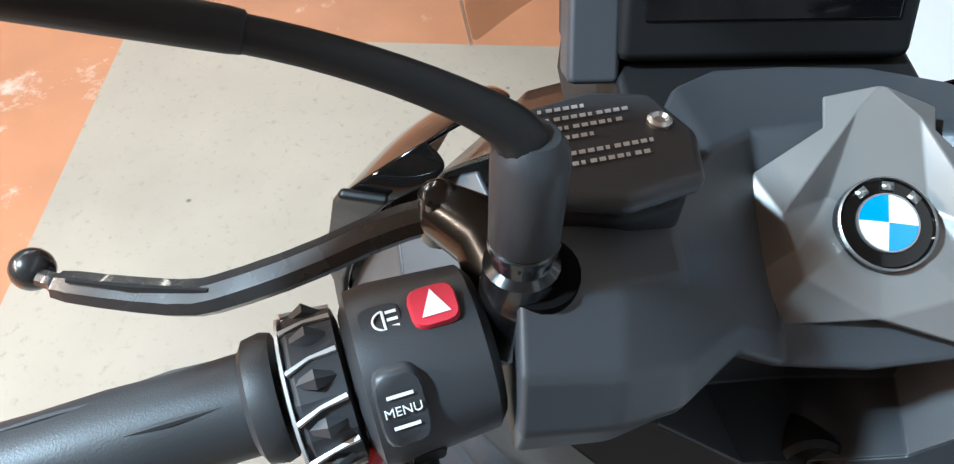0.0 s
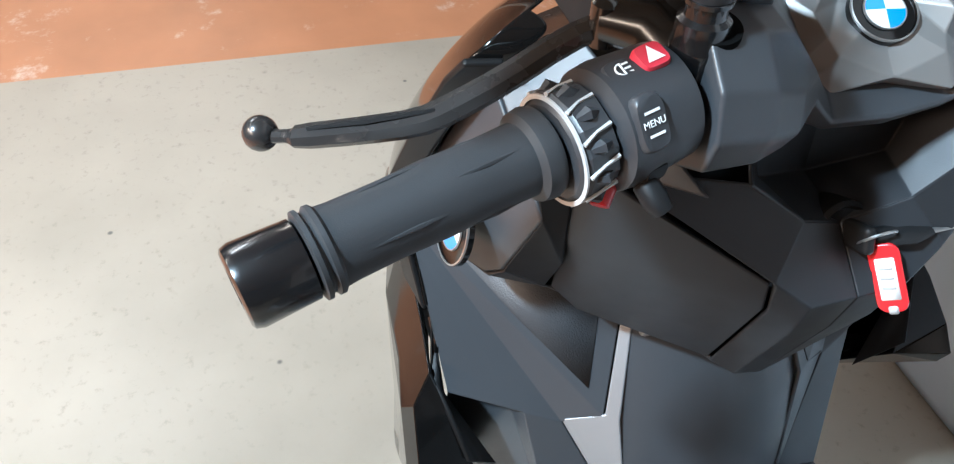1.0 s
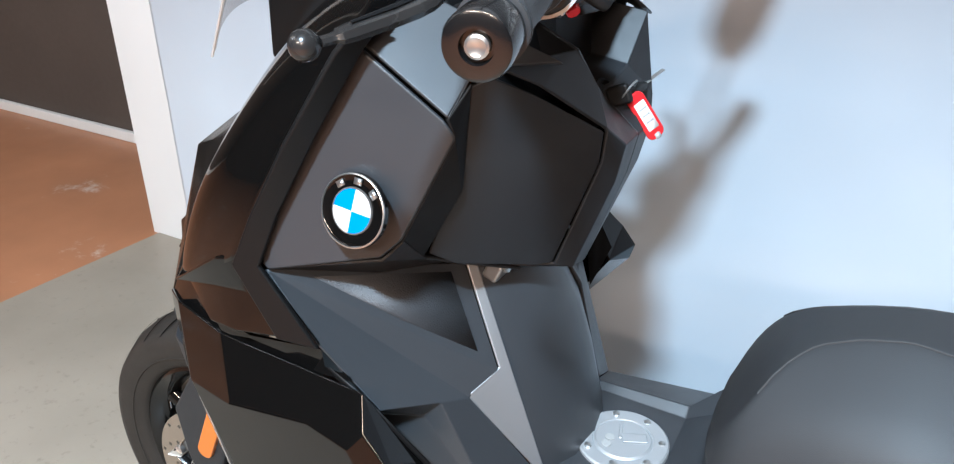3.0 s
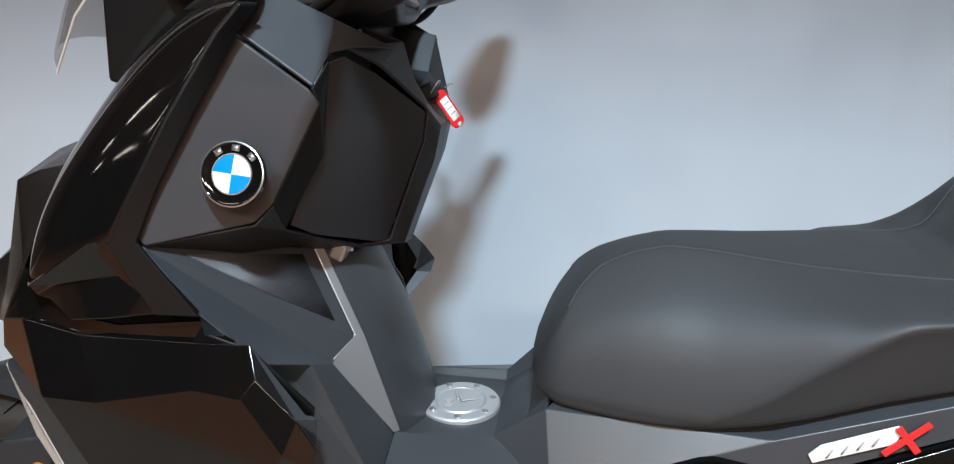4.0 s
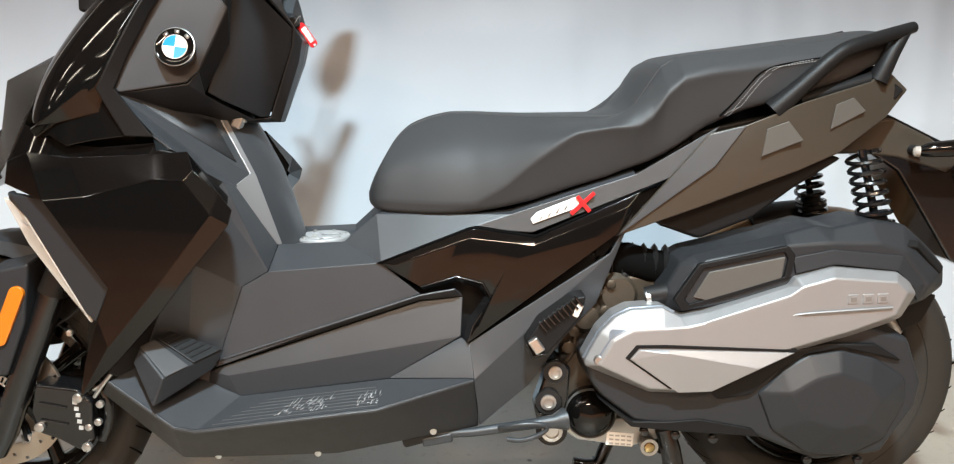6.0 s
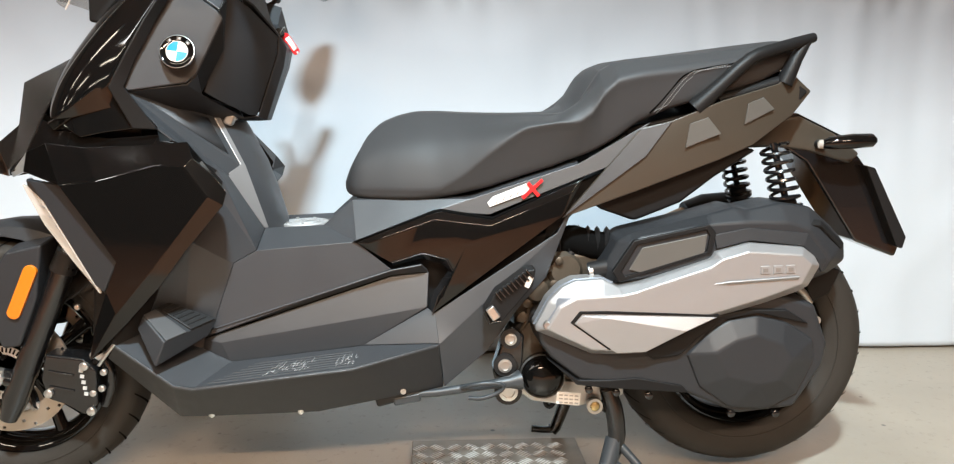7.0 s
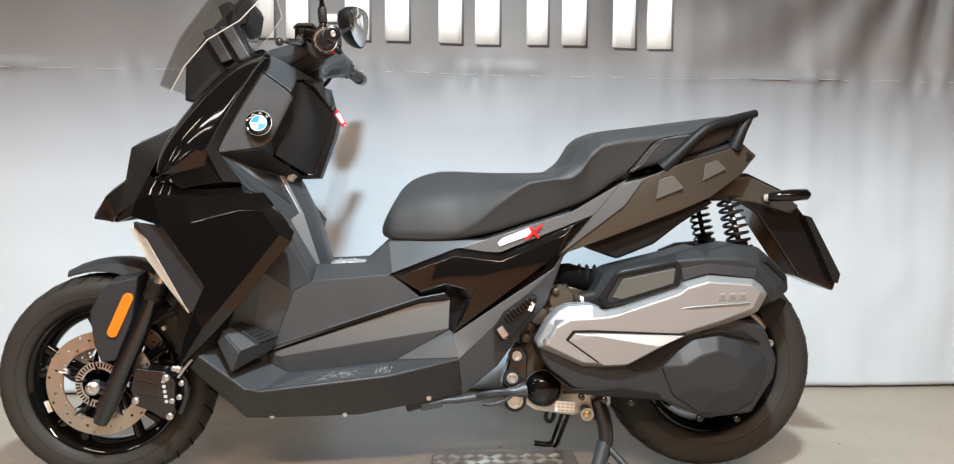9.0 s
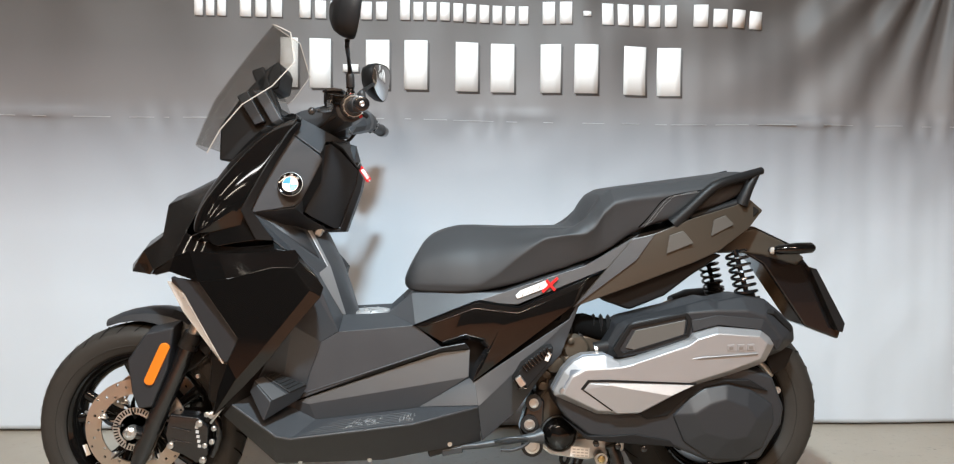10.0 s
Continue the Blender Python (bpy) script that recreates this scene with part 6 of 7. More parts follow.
turned("drain_plug", [(0, 0.017), (0.012, 0.017), (0.012, 0.011), (0.006, 0.010)], (1.233, -0.125, 0.200), (0, -1, 0), CAST, scooter, n=20)
turned("drain_core", [(0, 0.010), (0.010, 0.010), (0.012, 0.006)], (1.233, -0.128, 0.200), (0, -1, 0), BRASS, scooter, n=7)
prism("sump", [(1.06, 0.235), (1.10, 0.250), (1.30, 0.255), (1.30, 0.215), (1.20, 0.190), (1.10, 0.205)], -0.115, 0.115, CAST, scooter, "cast aluminium sump", bevel=0.006)

prism("inner_flank", [(1.110, 0.540), (1.140, 0.660), (1.250, 0.705), (1.215, 0.650), (1.165, 0.600)], -0.120, 0.120, GRAIN, scooter, "black inner flank under the tail", bevel=0.004)

# rear suspension
for s in (-1, 1):
    top, low_p = Vector((1.590, s * 0.118, 0.760)), Vector((1.634, s * 0.128, 0.600))
    shock = tube("shock_absorber", [top, low_p], 0.0070, BLACKMETAL, scooter, "black coil-over rear shock", n=12)
    d = (low_p - top).normalized()
    a, b = frame_of(d)
    coil = []
    for k in range(150):
        t = k / 149
        c = top.lerp(low_p, 0.02 + 0.96 * t)
        ph = 2 * math.pi * 8.5 * t
        coil.append(c + 0.0275 * (math.cos(ph) * a + math.sin(ph) * b))
    tube("spring", coil, 0.0041, BLACKMETAL, shock, "gloss black coil spring", n=6)
    tube("damper_body", [top.lerp(low_p, 0.70), top.lerp(low_p, 1.0)], 0.0200, GRAIN, shock, n=16)
    turned("spring_seat", [(-0.004, 0.030), (0.004, 0.030)], top.lerp(low_p, 0.86), d, GRAIN, shock, n=20)

# foot peg
peg_o = [(0.988, 0.432), (1.012, 0.470), (1.068, 0.512), (1.090, 0.516), (1.086, 0.482), (1.026, 0.410), (1.002, 0.404)]
for s in (-1, 1):
    peg = prism("foot_peg", peg_o, s * 0.205, s * 0.160, GRAIN, scooter, "folded black foot peg with ribbed pad", bevel=0.004)
    for k in range(9):
        c = Vector((1.016, s * 0.2055, 0.465)).lerp(Vector((1.076, s * 0.2055, 0.510)), k / 8)
        block("rib", c + Vector((0.001, s * 0.001, -0.003)), (0.0040, 0.012, 0.020), BLACKMETAL, peg, rot=(0, -40, 0), bevel=0.0014)
    block("hinge", (1.006, s * 0.208, 0.428), (0.018, 0.012, 0.028), CHROME, peg, rot=(0, -35, 0), bevel=0.003)
    # white block stands in for the glare on the folded peg
    block("glare_tip", (1.076, s * 0.2065, 0.490), (0.011, 0.004, 0.024), PAPER, peg, rot=(0, 25, 0), bevel=0.002)
    tube("hinge_frame", [(0.990, s * 0.207, 0.430), (1.000, s * 0.207, 0.408), (1.022, s * 0.207, 0.412)], 0.0035, GLOSS, peg, n=8)

# side stand, folded up
side_stand = tube("side_stand", [(0.830, -0.170, 0.246), (0.900, -0.175, 0.253), (1.010, -0.178, 0.270), (1.045, -0.176, 0.273), (1.066, -0.170, 0.275)], [0.007, 0.0085, 0.0095, 0.013, 0.021], STANDGREY, scooter, "grey folded side stand", n=14)
tube("stand_loop", [(0.945, -0.180, 0.262), (0.960, -0.200, 0.276), (1.000, -0.205, 0.283), (1.035, -0.200, 0.276), (1.020, -0.198, 0.258), (0.985, -0.198, 0.246), (0.960, -0.190, 0.246)], 0.0045, STANDGREY, side_stand, n=8, smooth_path=2)
block("stand_foot", (0.835, -0.168, 0.240), (0.055, 0.028, 0.018), STANDGREY, side_stand, rot=(0, -10, 0), bevel=0.004)
block("stand_pivot", (0.800, -0.165, 0.245), (0.06, 0.03, 0.03), RUBBER, side_stand, rot=(0, -15, 0), bevel=0.006)
turned("stand_bolt", [(0, 0.006), (0.008, 0.006)], (0.828, -0.184, 0.262), (0, -1, 0), CHROME, side_stand, n=8)

# centre stand
PLATE_T = 0.030
centre_stand = tube("centre_stand", [(1.262, -0.125, 0.235), (1.280, -0.130, 0.180), (1.285, -0.135, 0.120), (1.262, -0.150, 0.070), (1.240, -0.165, PLATE_T + 0.008)], [0.018, 0.020, 0.019, 0.017, 0.014], BLACKMETAL, scooter, "black centre stand with grey worn foot", n=12, smooth_path=1)
tube("worn_leg", [(1.280, -0.134, 0.125), (1.260, -0.153, 0.070), (1.240, -0.167, PLATE_T + 0.010)], [0.0205, 0.0185, 0.016], STANDGREY, centre_stand, n=12)
tube("tread_arm", [(1.285, -0.140, 0.118), (1.330, -0.170, 0.072), (1.385, -0.200, 0.030)], [0.010, 0.009, 0.009], STANDGREY, centre_stand, n=10)
tube("tread_brace", [(1.266, -0.148, 0.080), (1.310, -0.172, 0.056), (1.372, -0.196, 0.036)], [0.012, 0.009, 0.009], STANDGREY, centre_stand, n=10)
tube("far_leg", [(1.250, 0.110, 0.215), (1.225, 0.115, 0.130), (1.195, 0.120, 0.040), (1.188, 0.122, PLATE_T + 0.004)], [0.017, 0.016, 0.014, 0.016], BLACKMETAL, centre_stand, n=12)
tube("far_foot", [(1.135, 0.12, 0.038), (1.165, 0.12, 0.034), (1.20, 0.12, 0.034)], 0.009, BLACKMETAL, centre_stand, n=8)
tube("cross_tube", [(1.262, -0.12, 0.19), (1.25, 0.11, 0.18)], 0.012, BLACKMETAL, centre_stand, n=10)
tube("return_spring", [(1.16, 0.05, 0.20), (1.185, 0.06, 0.14), (1.17, 0.06, 0.115), (1.155, 0.06, 0.13), (1.165, 0.055, 0.165)], 0.006, RUBBER, centre_stand, n=8, smooth_path=2)

# chequer plate under the stand
def chequer_plate():
    x0, x1, y0, y1 = 0.84, 1.238, -0.46, 0.085
    plate = thing("chequer_plate", "worn aluminium chequer plate under the centre stand", "metal plate", (x0, y0, 0.0025))
    finish("sheet", mesh_from(*box_mesh((0, 0, 0), (x1 - x0, y1 - y0, PLATE_T - 0.0035))), PLATEMAT, plate, bevel=0.003)
    v, f = [], []
    step = 0.040
    for i in range(int((x1 - x0) / step)):
        for j in range(int((y1 - y0) / step)):
            cx, cy = (i + 0.5) * step, (j + 0.5) * step
            a = radians(45 if (i + j) % 2 else -45)
            for q in (-2, -1, 0, 1, 2):
                ox, oy = -math.sin(a) * q * 0.0072, math.cos(a) * q * 0.0072
                ln = 0.0175 - 0.0018 * abs(q)
                dx, dy = math.cos(a), math.sin(a)
                b = len(v)
                px, py = cx + ox, cy + oy
                zt = PLATE_T - 0.0035
                v += [(px - dx * ln, py - dy * ln, zt), (px - dy * 0.0019, py + dx * 0.0019, zt), (px + dx * ln, py + dy * ln, zt), (px + dy * 0.0019, py - dx * 0.0019, zt), (px - dx * ln * 0.4, py - dy * ln * 0.4, zt + 0.0022), (px + dx * ln * 0.4, py + dy * ln * 0.4, zt + 0.0022)]
                f += [(b, b + 1, b + 4), (b + 1, b + 5, b + 4), (b + 1, b + 2, b + 5), (b + 2, b + 3, b + 5), (b + 3, b + 4, b + 5), (b + 3, b, b + 4)]
    rib = finish("raised_ribs", mesh_from(v, f, (0, 0, 1)), RIBMAT, plate, "raised ribs in alternating directions")
    rib["kind"] = "stuff"


def box_mesh(lo, hi):
    v = [(x, y, z) for x in (lo[0], hi[0]) for y in (lo[1], hi[1]) for z in (lo[2], hi[2])]
    return v, [(0, 1, 3, 2), (4, 6, 7, 5), (0, 4, 5, 1), (2, 3, 7, 6), (0, 2, 6, 4), (1, 5, 7, 3)]


PLATEMAT = material("worn_aluminium_sheet", (0.20, 0.165, 0.128), 0.42, metal=0.6, spread=0.4, blotch=18, bump=0.1)
RIBMAT = material("rubbed_aluminium_ribs", (0.78, 0.76, 0.72), 0.30, metal=0.7, spread=0.15, blotch=25, bump=0.05)
chequer_plate()

# ---- handlebar and controls ----
GA, GB = Vector((0.566, -0.158, 1.119)), Vector((0.620, -0.367, 1.103))


def along(q):
    return GA.lerp(GB, q)


def mirrored(p, s):
    return Vector((p[0], s * -p[1], p[2]))


bar = tube("handlebar", [(0.618, -0.360, 1.103), (0.566, -0.158, 1.119), (0.545, -0.105, 1.098), (0.50, -0.05, 1.070), (0.50, 0.05, 1.070), (0.545, 0.105, 1.098), (0.566, 0.158, 1.119), (0.618, 0.360, 1.103)], 0.011, BLACKMETAL, scooter, "black steel handlebar", smooth_path=2)
for s in (-1, 1):
    P = lambda q, s=s: mirrored(along(q), -s)
    ax = (P(1) - P(0)).normalized()
    L = (GB - GA).length
    g = [(0.36, 0.0205), (0.375, 0.0215), (0.40, 0.0205), (0.41, 0.0170), (0.50, 0.0165), (0.60, 0.0172), (0.70, 0.0165), (0.80, 0.0168), (0.825, 0.0172), (0.832, 0.0190), (0.842, 0.0190), (0.848, 0.0172), (0.853, 0.0172), (0.857, 0.0190), (0.866, 0.0190), (0.870, 0.0165)]
    grip = turned("grip", [(h * L, r) for h, r in g], P(0), ax, GRIPRUBBER, scooter, "black rubber handlebar grip", n=32)
    for ring_k in range(4):
        th = ring_k * math.pi / 2 + 0.5
        a, b = frame_of(ax)
        e = math.cos(th) * a + math.sin(th) * b
        for q0, q1 in ((0.42, 0.60), (0.56, 0.78)):
            e2 = e if q0 < 0.5 else (math.cos(th + 0.7) * a + math.sin(th + 0.7) * b)
            tube("grip_rib", [P(q0) + e2 * 0.0160, P((q0 + q1) / 2) + e2 * 0.0164, P(q1) + e2 * 0.0160], [0.0006, 0.0013, 0.0006], GRIPRUBBER, grip, n=6)
    end = turned("bar_end", [(0.872 * L, 0.0150), (0.876 * L, 0.0170), (0.985 * L, 0.0177), (1.0 * L, 0.0166), (1.004 * L, 0.0150), (1.004 * L, 0.0085), (0.985 * L, 0.0080)], P(0), ax, BLACKMETAL, grip, "gloss black bar-end weight", n=36)
    turned("bar_end_screw", [(0.98 * L, 0.0060), (1.000 * L, 0.0060), (1.003 * L, 0.0046), (0.998 * L, 0.0024)], P(0), ax, CHROME, end, n=16)
    # switch block
    w = [(0.045, 0.0240), (0.06, 0.0280), (0.20, 0.0300), (0.235, 0.0290), (0.245, 0.0245), (0.25, 0.022)]
    sw = turned("switch_block", [(h * L, r) for h, r in w], P(0) + Vector((0.004, 0, 0.001)), ax, SWITCH, scooter, "black handlebar switch block", n=36)
    dial = turned("rotary_dial", [(0.255 * L, 0.021), (0.26 * L, 0.0255), (0.325 * L, 0.0265), (0.335 * L, 0.0250), (0.345 * L, 0.022)], P(0) + Vector((0.003, 0, 0)), ax, SWITCH, sw, "rotary dial with pale marks", n=14, sharp=20)
    turned("dial_ring", [(0.337 * L, 0.0240), (0.337 * L, 0.0262), (0.3415 * L, 0.0262), (0.3415 * L, 0.0240)], P(0) + Vector((0.003, 0, 0)), ax, PALEMARK, dial, "pale silver ring", n=36, loop=True)
    a, b = frame_of(ax)
    for k in range(11):
        t = 2 * math.pi * k / 11
        e = math.cos(t) * a + math.sin(t) * b
        e3 = math.cos(t + 0.16) * a + math.sin(t + 0.16) * b
        tube("dial_mark", [P(0.262) + Vector((0.003, 0, 0)) + e * 0.0256, P(0.300) + Vector((0.003, 0, 0)) + e.lerp(e3, 0.3) * 0.0266, P(0.335) + Vector((0.003, 0, 0)) + e3 * 0.0266], [0.0012, 0.0008, 0.0011], PALEMARK, dial, n=5)
        e4 = math.cos(t + 0.30) * a + math.sin(t + 0.30) * b
        tube("dial_lozenge", [P(0.268) + Vector((0.003, 0, 0)) + e4 * 0.0235, P(0.298) + Vector((0.003, 0, 0)) + e4 * 0.0262, P(0.328) + Vector((0.003, 0, 0)) + e4 * 0.0240], [0.0012, 0.0036, 0.0012], SWITCH, dial, n=6)


def controls(s):
    """Lever, perch, reservoir and mirror of one side; s = -1 near, 1 far."""
    F = lambda x, y, z: Vector((x, -y * s if s > 0 else y, z))
    lever = tube("brake_lever", [F(0.522, -0.176, 1.132), F(0.524, -0.200, 1.126), F(0.530, -0.232, 1.113), F(0.5335, -0.262, 1.103), F(0.5330, -0.276, 1.0985), F(0.5255, -0.305, 1.0940), F(0.5165, -0.3335, 1.0898), F(0.5145, -0.3360, 1.0892), F(0.5105, -0.3440, 1.0880)],
                 [0.0078, 0.0082, 0.0084, 0.0086, 0.0084, 0.0080, 0.0074, 0.0040, 0.0042], LEVERPAINT, scooter, "gloss black brake lever", n=8, flat=0.72, smooth_path=1, sharp=30)
    tube("lever_groove", [F(0.5355, -0.268, 1.1062), F(0.5285, -0.300, 1.1010), F(0.5200, -0.328, 1.0965)], [0.0012, 0.0018, 0.0010], GRAIN, lever, n=6)
    c = F(0.5045, -0.3500, 1.0865)
    ball = [[c + 0.0092 * Vector((math.cos(t) * math.cos(p), math.sin(t) * math.cos(p), math.sin(p))) for t in [2 * math.pi * k / 16 for k in range(16)]] for p in [radians(d) for d in range(-85, 86, 17)]]
    ring_loft("lever_ball", ball, LEVERPAINT, lever)
    perch = tube("lever_perch", [F(0.556, -0.155, 1.128), F(0.540, -0.165, 1.138), F(0.526, -0.180, 1.136)], [0.018, 0.014, 0.011], SATINBLACK, scooter, "dark lacquered lever perch", n=12)
    turned("pivot_bolt", [(-0.012, 0.0075), (0.010, 0.0075), (0.012, 0.005)], F(0.527, -0.181, 1.136), (0.05, 0, 1), BLACKMETAL, perch, n=12)
    res = [(0.497, -0.126), (0.499, -0.104), (0.520, -0.093), (0.543, -0.096), (0.553, -0.122), (0.548, -0.158), (0.512, -0.162)]
    cxy = (0.525, -0.125)
    scaled = lambda k, z: [F(cxy[0] + (x - cxy[0]) * k, cxy[1] + (y - cxy[1]) * k, z) for x, y in res]
    n = len(res)
    shell = lambda rings: mesh_from([p for r in rings for p in r], [tuple(range(n)), tuple(range((len(rings) - 1) * n, len(rings) * n))] + [(q * n + i, q * n + (i + 1) % n, (q + 1) * n + (i + 1) % n, (q + 1) * n + i) for q in range(len(rings) - 1) for i in range(n)])
    tank = finish("fluid_reservoir", shell([scaled(0.80, 1.118), scaled(0.95, 1.134), scaled(0.97, 1.1575)]), GRAIN, scooter, "black brake fluid reservoir", bevel=0.006, segs=4)
    finish("lid", shell([scaled(1.05, 1.1578), scaled(1.06, 1.163), scaled(1.03, 1.166)]), SWITCH, tank, "dark grey reservoir lid with pale print", bevel=0.003, segs=3)
    for x, y in ((0.516, -0.104), (0.530, -0.152)):
        turned("lid_screw", [(0, 0.0045), (0.0015, 0.0045), (0.0025, 0.0032), (0.0012, 0.002)], F(x, y, 1.166), (0, 0, 1), CHROME, tank, n=12)
    lines_v, lines_f = [], []
    for r, (start, count) in enumerate(((0.004, 6), (0.0, 12), (0.0, 11), (0.002, 7), (0.0, 14), (0.0, 13))):
        for k in range(count):
            y = -0.150 + start + 0.0031 * k
            x = 0.510 + 0.0052 * r + (0.0030 if r > 3 else 0.0) - 0.22 * (y + 0.150)
            wide, b = 0.0022 if (k * 7 + r) % 5 else 0.0014, len(lines_v)
            lines_v += [F(x, y, 1.1668), F(x + 0.0020, y, 1.1668), F(x + 0.0020 - 0.22 * wide, y + wide, 1.1668), F(x - 0.22 * wide, y + wide, 1.1668)]
            lines_f.append((b, b + 1, b + 2, b + 3))
    finish("lid_print", mesh_from(lines_v, lines_f, (0, 0, 1)), WORNPRINT, tank, "rows of tiny pale print")["kind"] = "stuff"
    # mirror
    m0 = F(0.562, -0.157, 1.140)
    if s < 0:
        path = [F(0.571, -0.157, 1.145), F(0.571, -0.157, 1.190), F(0.5695, -0.159, 1.2045), F(0.5700, -0.168, 1.2140), F(0.5705, -0.193, 1.2275), F(0.5720, -0.221, 1.2385), F(0.5740, -0.258, 1.2475), F(0.5765, -0.280, 1.262)]
        head_c, tip = F(0.585, -0.325, 1.312), 0
    else:
        path = [m0, F(0.562, -0.157, 1.172), F(0.560, -0.160, 1.195), F(0.575, -0.200, 1.215), F(0.585, -0.250, 1.232), F(0.592, -0.290, 1.245)]
        head_c, tip = F(0.600, -0.345, 1.262), 0
    arm = tube("mirror", path, ([0.0092, 0.0092, 0.0072, 0.0056, 0.0048, 0.0044, 0.0046, 0.0060] if s < 0 else [0.0095, 0.0095, 0.0080, 0.0062, 0.0052, 0.0056]), RUBBER, scooter, "black rear-view mirror on a stalk", n=14, smooth_path=2)
    if s < 0:
        turned("stalk_sleeve", [(0, 0.0037), (0.0008, 0.0049), (0.004, 0.0052), (0.050, 0.0058)], F(0.5721, -0.2225, 1.2388), F(0.0020, -0.037, 0.0095), RUBBER, arm, "black sleeve on the mirror stalk", n=18)
    turned("mirror_collar", [(0.0, 0.0098), (0.001, 0.0106), (0.030, 0.0110), (0.034, 0.0103), (0.038, 0.0075)], F(0.571, -0.157, 1.168), (-0.05, 0, 1), GRIPRUBBER, arm, "rubber collar of the mirror stalk", n=22)
    turned("mirror_socket", [(-0.034, 0.0112), (-0.032, 0.0122), (-0.012, 0.0122), (-0.010, 0.0128), (-0.007, 0.0128), (-0.006, 0.0120), (0.004, 0.0120), (0.006, 0.0095), (0.012, 0.0090), (0.0125, 0.0110), (0.0145, 0.0110), (0.016, 0.0085)], F(0.571, -0.157, 1.154), (0, 0, 1), BLACKMETAL, arm, n=20)
    out = []
    for k in range(24):
        t = 2 * math.pi * k / 24
        ct, st = math.copysign(abs(math.cos(t)) ** 0.72, math.cos(t)), math.copysign(abs(math.sin(t)) ** 0.72, math.sin(t))
        yy = 0.074 * ct * (1 + 0.15 * st)
        zz = 0.054 * st * (1 - 0.25 * ct)
        out.append((yy, zz))
    rot = Matrix.Rotation(radians(-18 * s), 3, "Z") @ Matrix.Rotation(radians(6), 3, "Y")
    shell = []
    for dx, k in ((0.012, 1.0), (0.004, 1.03), (-0.012, 0.98), (-0.030, 0.80), (-0.040, 0.45)):
        shell.append([head_c + rot @ Vector((dx, yy * k * (1 if s < 0 else -1), zz * k + 0.10 * yy)) for yy, zz in out])
    ring_loft("mirror_housing", shell, GRAIN, arm, "black mirror housing", sharp=60)
    glass = [[head_c + rot @ Vector((dx, yy * k * (1 if s < 0 else -1), zz * k + 0.10 * yy)) for yy, zz in out] for dx, k in ((0.0125, 0.94), (0.0135, 0.93))]
    ring_loft("mirror_glass", glass, MIRROR, arm, "mirror glass")


controls(-1)
controls(1)

# buttons of the near switch block
def button(name, c, normal, size, mat, label, r=0.0):
    n = Vector(normal).normalized()
    ax = (GB - GA).normalized()
    g = n.cross(ax).normalized()
    out = []
    for k in range(16):
        t = 2 * math.pi * (k + 0.5) / 16
        ct, st = math.cos(t), math.sin(t)
        out.append((size[0] * math.copysign(abs(ct) ** 0.5, ct), size[1] * math.copysign(abs(st) ** 0.5, st)))
    rings_b = [[Vector(c) + ax * u * k + g * v * k + n * h for u, v in out] for h, k in ((-0.004, 1.0), (0.0015, 1.0), (0.003, 0.9))]
    return ring_loft(name, rings_b, mat, near_switch, label, sharp=50), n, ax, g


near_switch = [o for o in scooter.children if o.name.startswith("switch_block")][0]
hz, n_, ax_, g_ = button("hazard_button", (0.578, -0.184, 1.1465), (0.28, 0.05, 1), (0.0076, 0.0068), HAZARD, "red hazard button with a white triangle")
c = Vector((0.578, -0.184, 1.1465)) + n_ * 0.0034
finish("triangle", mesh_from([c - g_ * 0.0050, c + g_ * 0.0035 + ax_ * 0.0045, c + g_ * 0.0035 - ax_ * 0.0045], [(0, 1, 2)], n_), WHITE, hz)
lb, n_, ax_, g_ = button("lamp_button", (0.582, -0.200, 1.1435), (0.30, 0.05, 1), (0.0070, 0.0062), SWITCH, "black lamp button")
c = Vector((0.582, -0.200, 1.1435)) + n_ * 0.0034
tube("lamp_symbol", [c + n_ * 0.0002 + ax_ * (0.0010 - 0.0034 * math.cos(a)) * (-1) + g_ * 0.0030 * math.sin(a) for a in [radians(d) for d in range(-90, 91, 20)]] + [c + n_ * 0.0002 - ax_ * 0.0010 - g_ * 0.0030], 0.00045, WHITE, lb, "white lamp symbol", n=5)
for k in range(3):
    o = c + g_ * (0.0024 * (k - 1)) - ax_ * 0.0035
    finish("printed_bar", mesh_from([o - ax_ * 0.0018 - g_ * 0.0005, o + ax_ * 0.0016 - g_ * 0.0005, o + ax_ * 0.0016 + g_ * 0.0005, o - ax_ * 0.0018 + g_ * 0.0005], [(0, 1, 2, 3)], n_), WHITE, lb)
mn, n_, ax_, g_ = button("menu_button", (0.6035, -0.194, 1.1335), (0.85, 0.2, 0.55), (0.0075, 0.0125), SWITCH, "black rocker button with white print")
c = Vector((0.6035, -0.194, 1.1335)) + n_ * 0.0036
tx = -ax_
ty = n_.cross(tx).normalized()
word = bpy.data.curves.new("menu_word", "FONT")
word.body, word.size, word.extrude, word.align_x, word.align_y = "MENU", 0.0042, 0.0001, "CENTER", "CENTER"
word.materials.append(WHITE)
shape = bpy.data.objects.new("word_shape", word)
letters = bpy.data.meshes.new_from_object(shape)
bpy.data.objects.remove(shape)
menu_word = new("printed_word", letters)
menu_word.matrix_world = Matrix(((tx.x, ty.x, n_.x, c.x), (tx.y, ty.y, n_.y, c.y), (tx.z, ty.z, n_.z, c.z), (0, 0, 0, 1)))
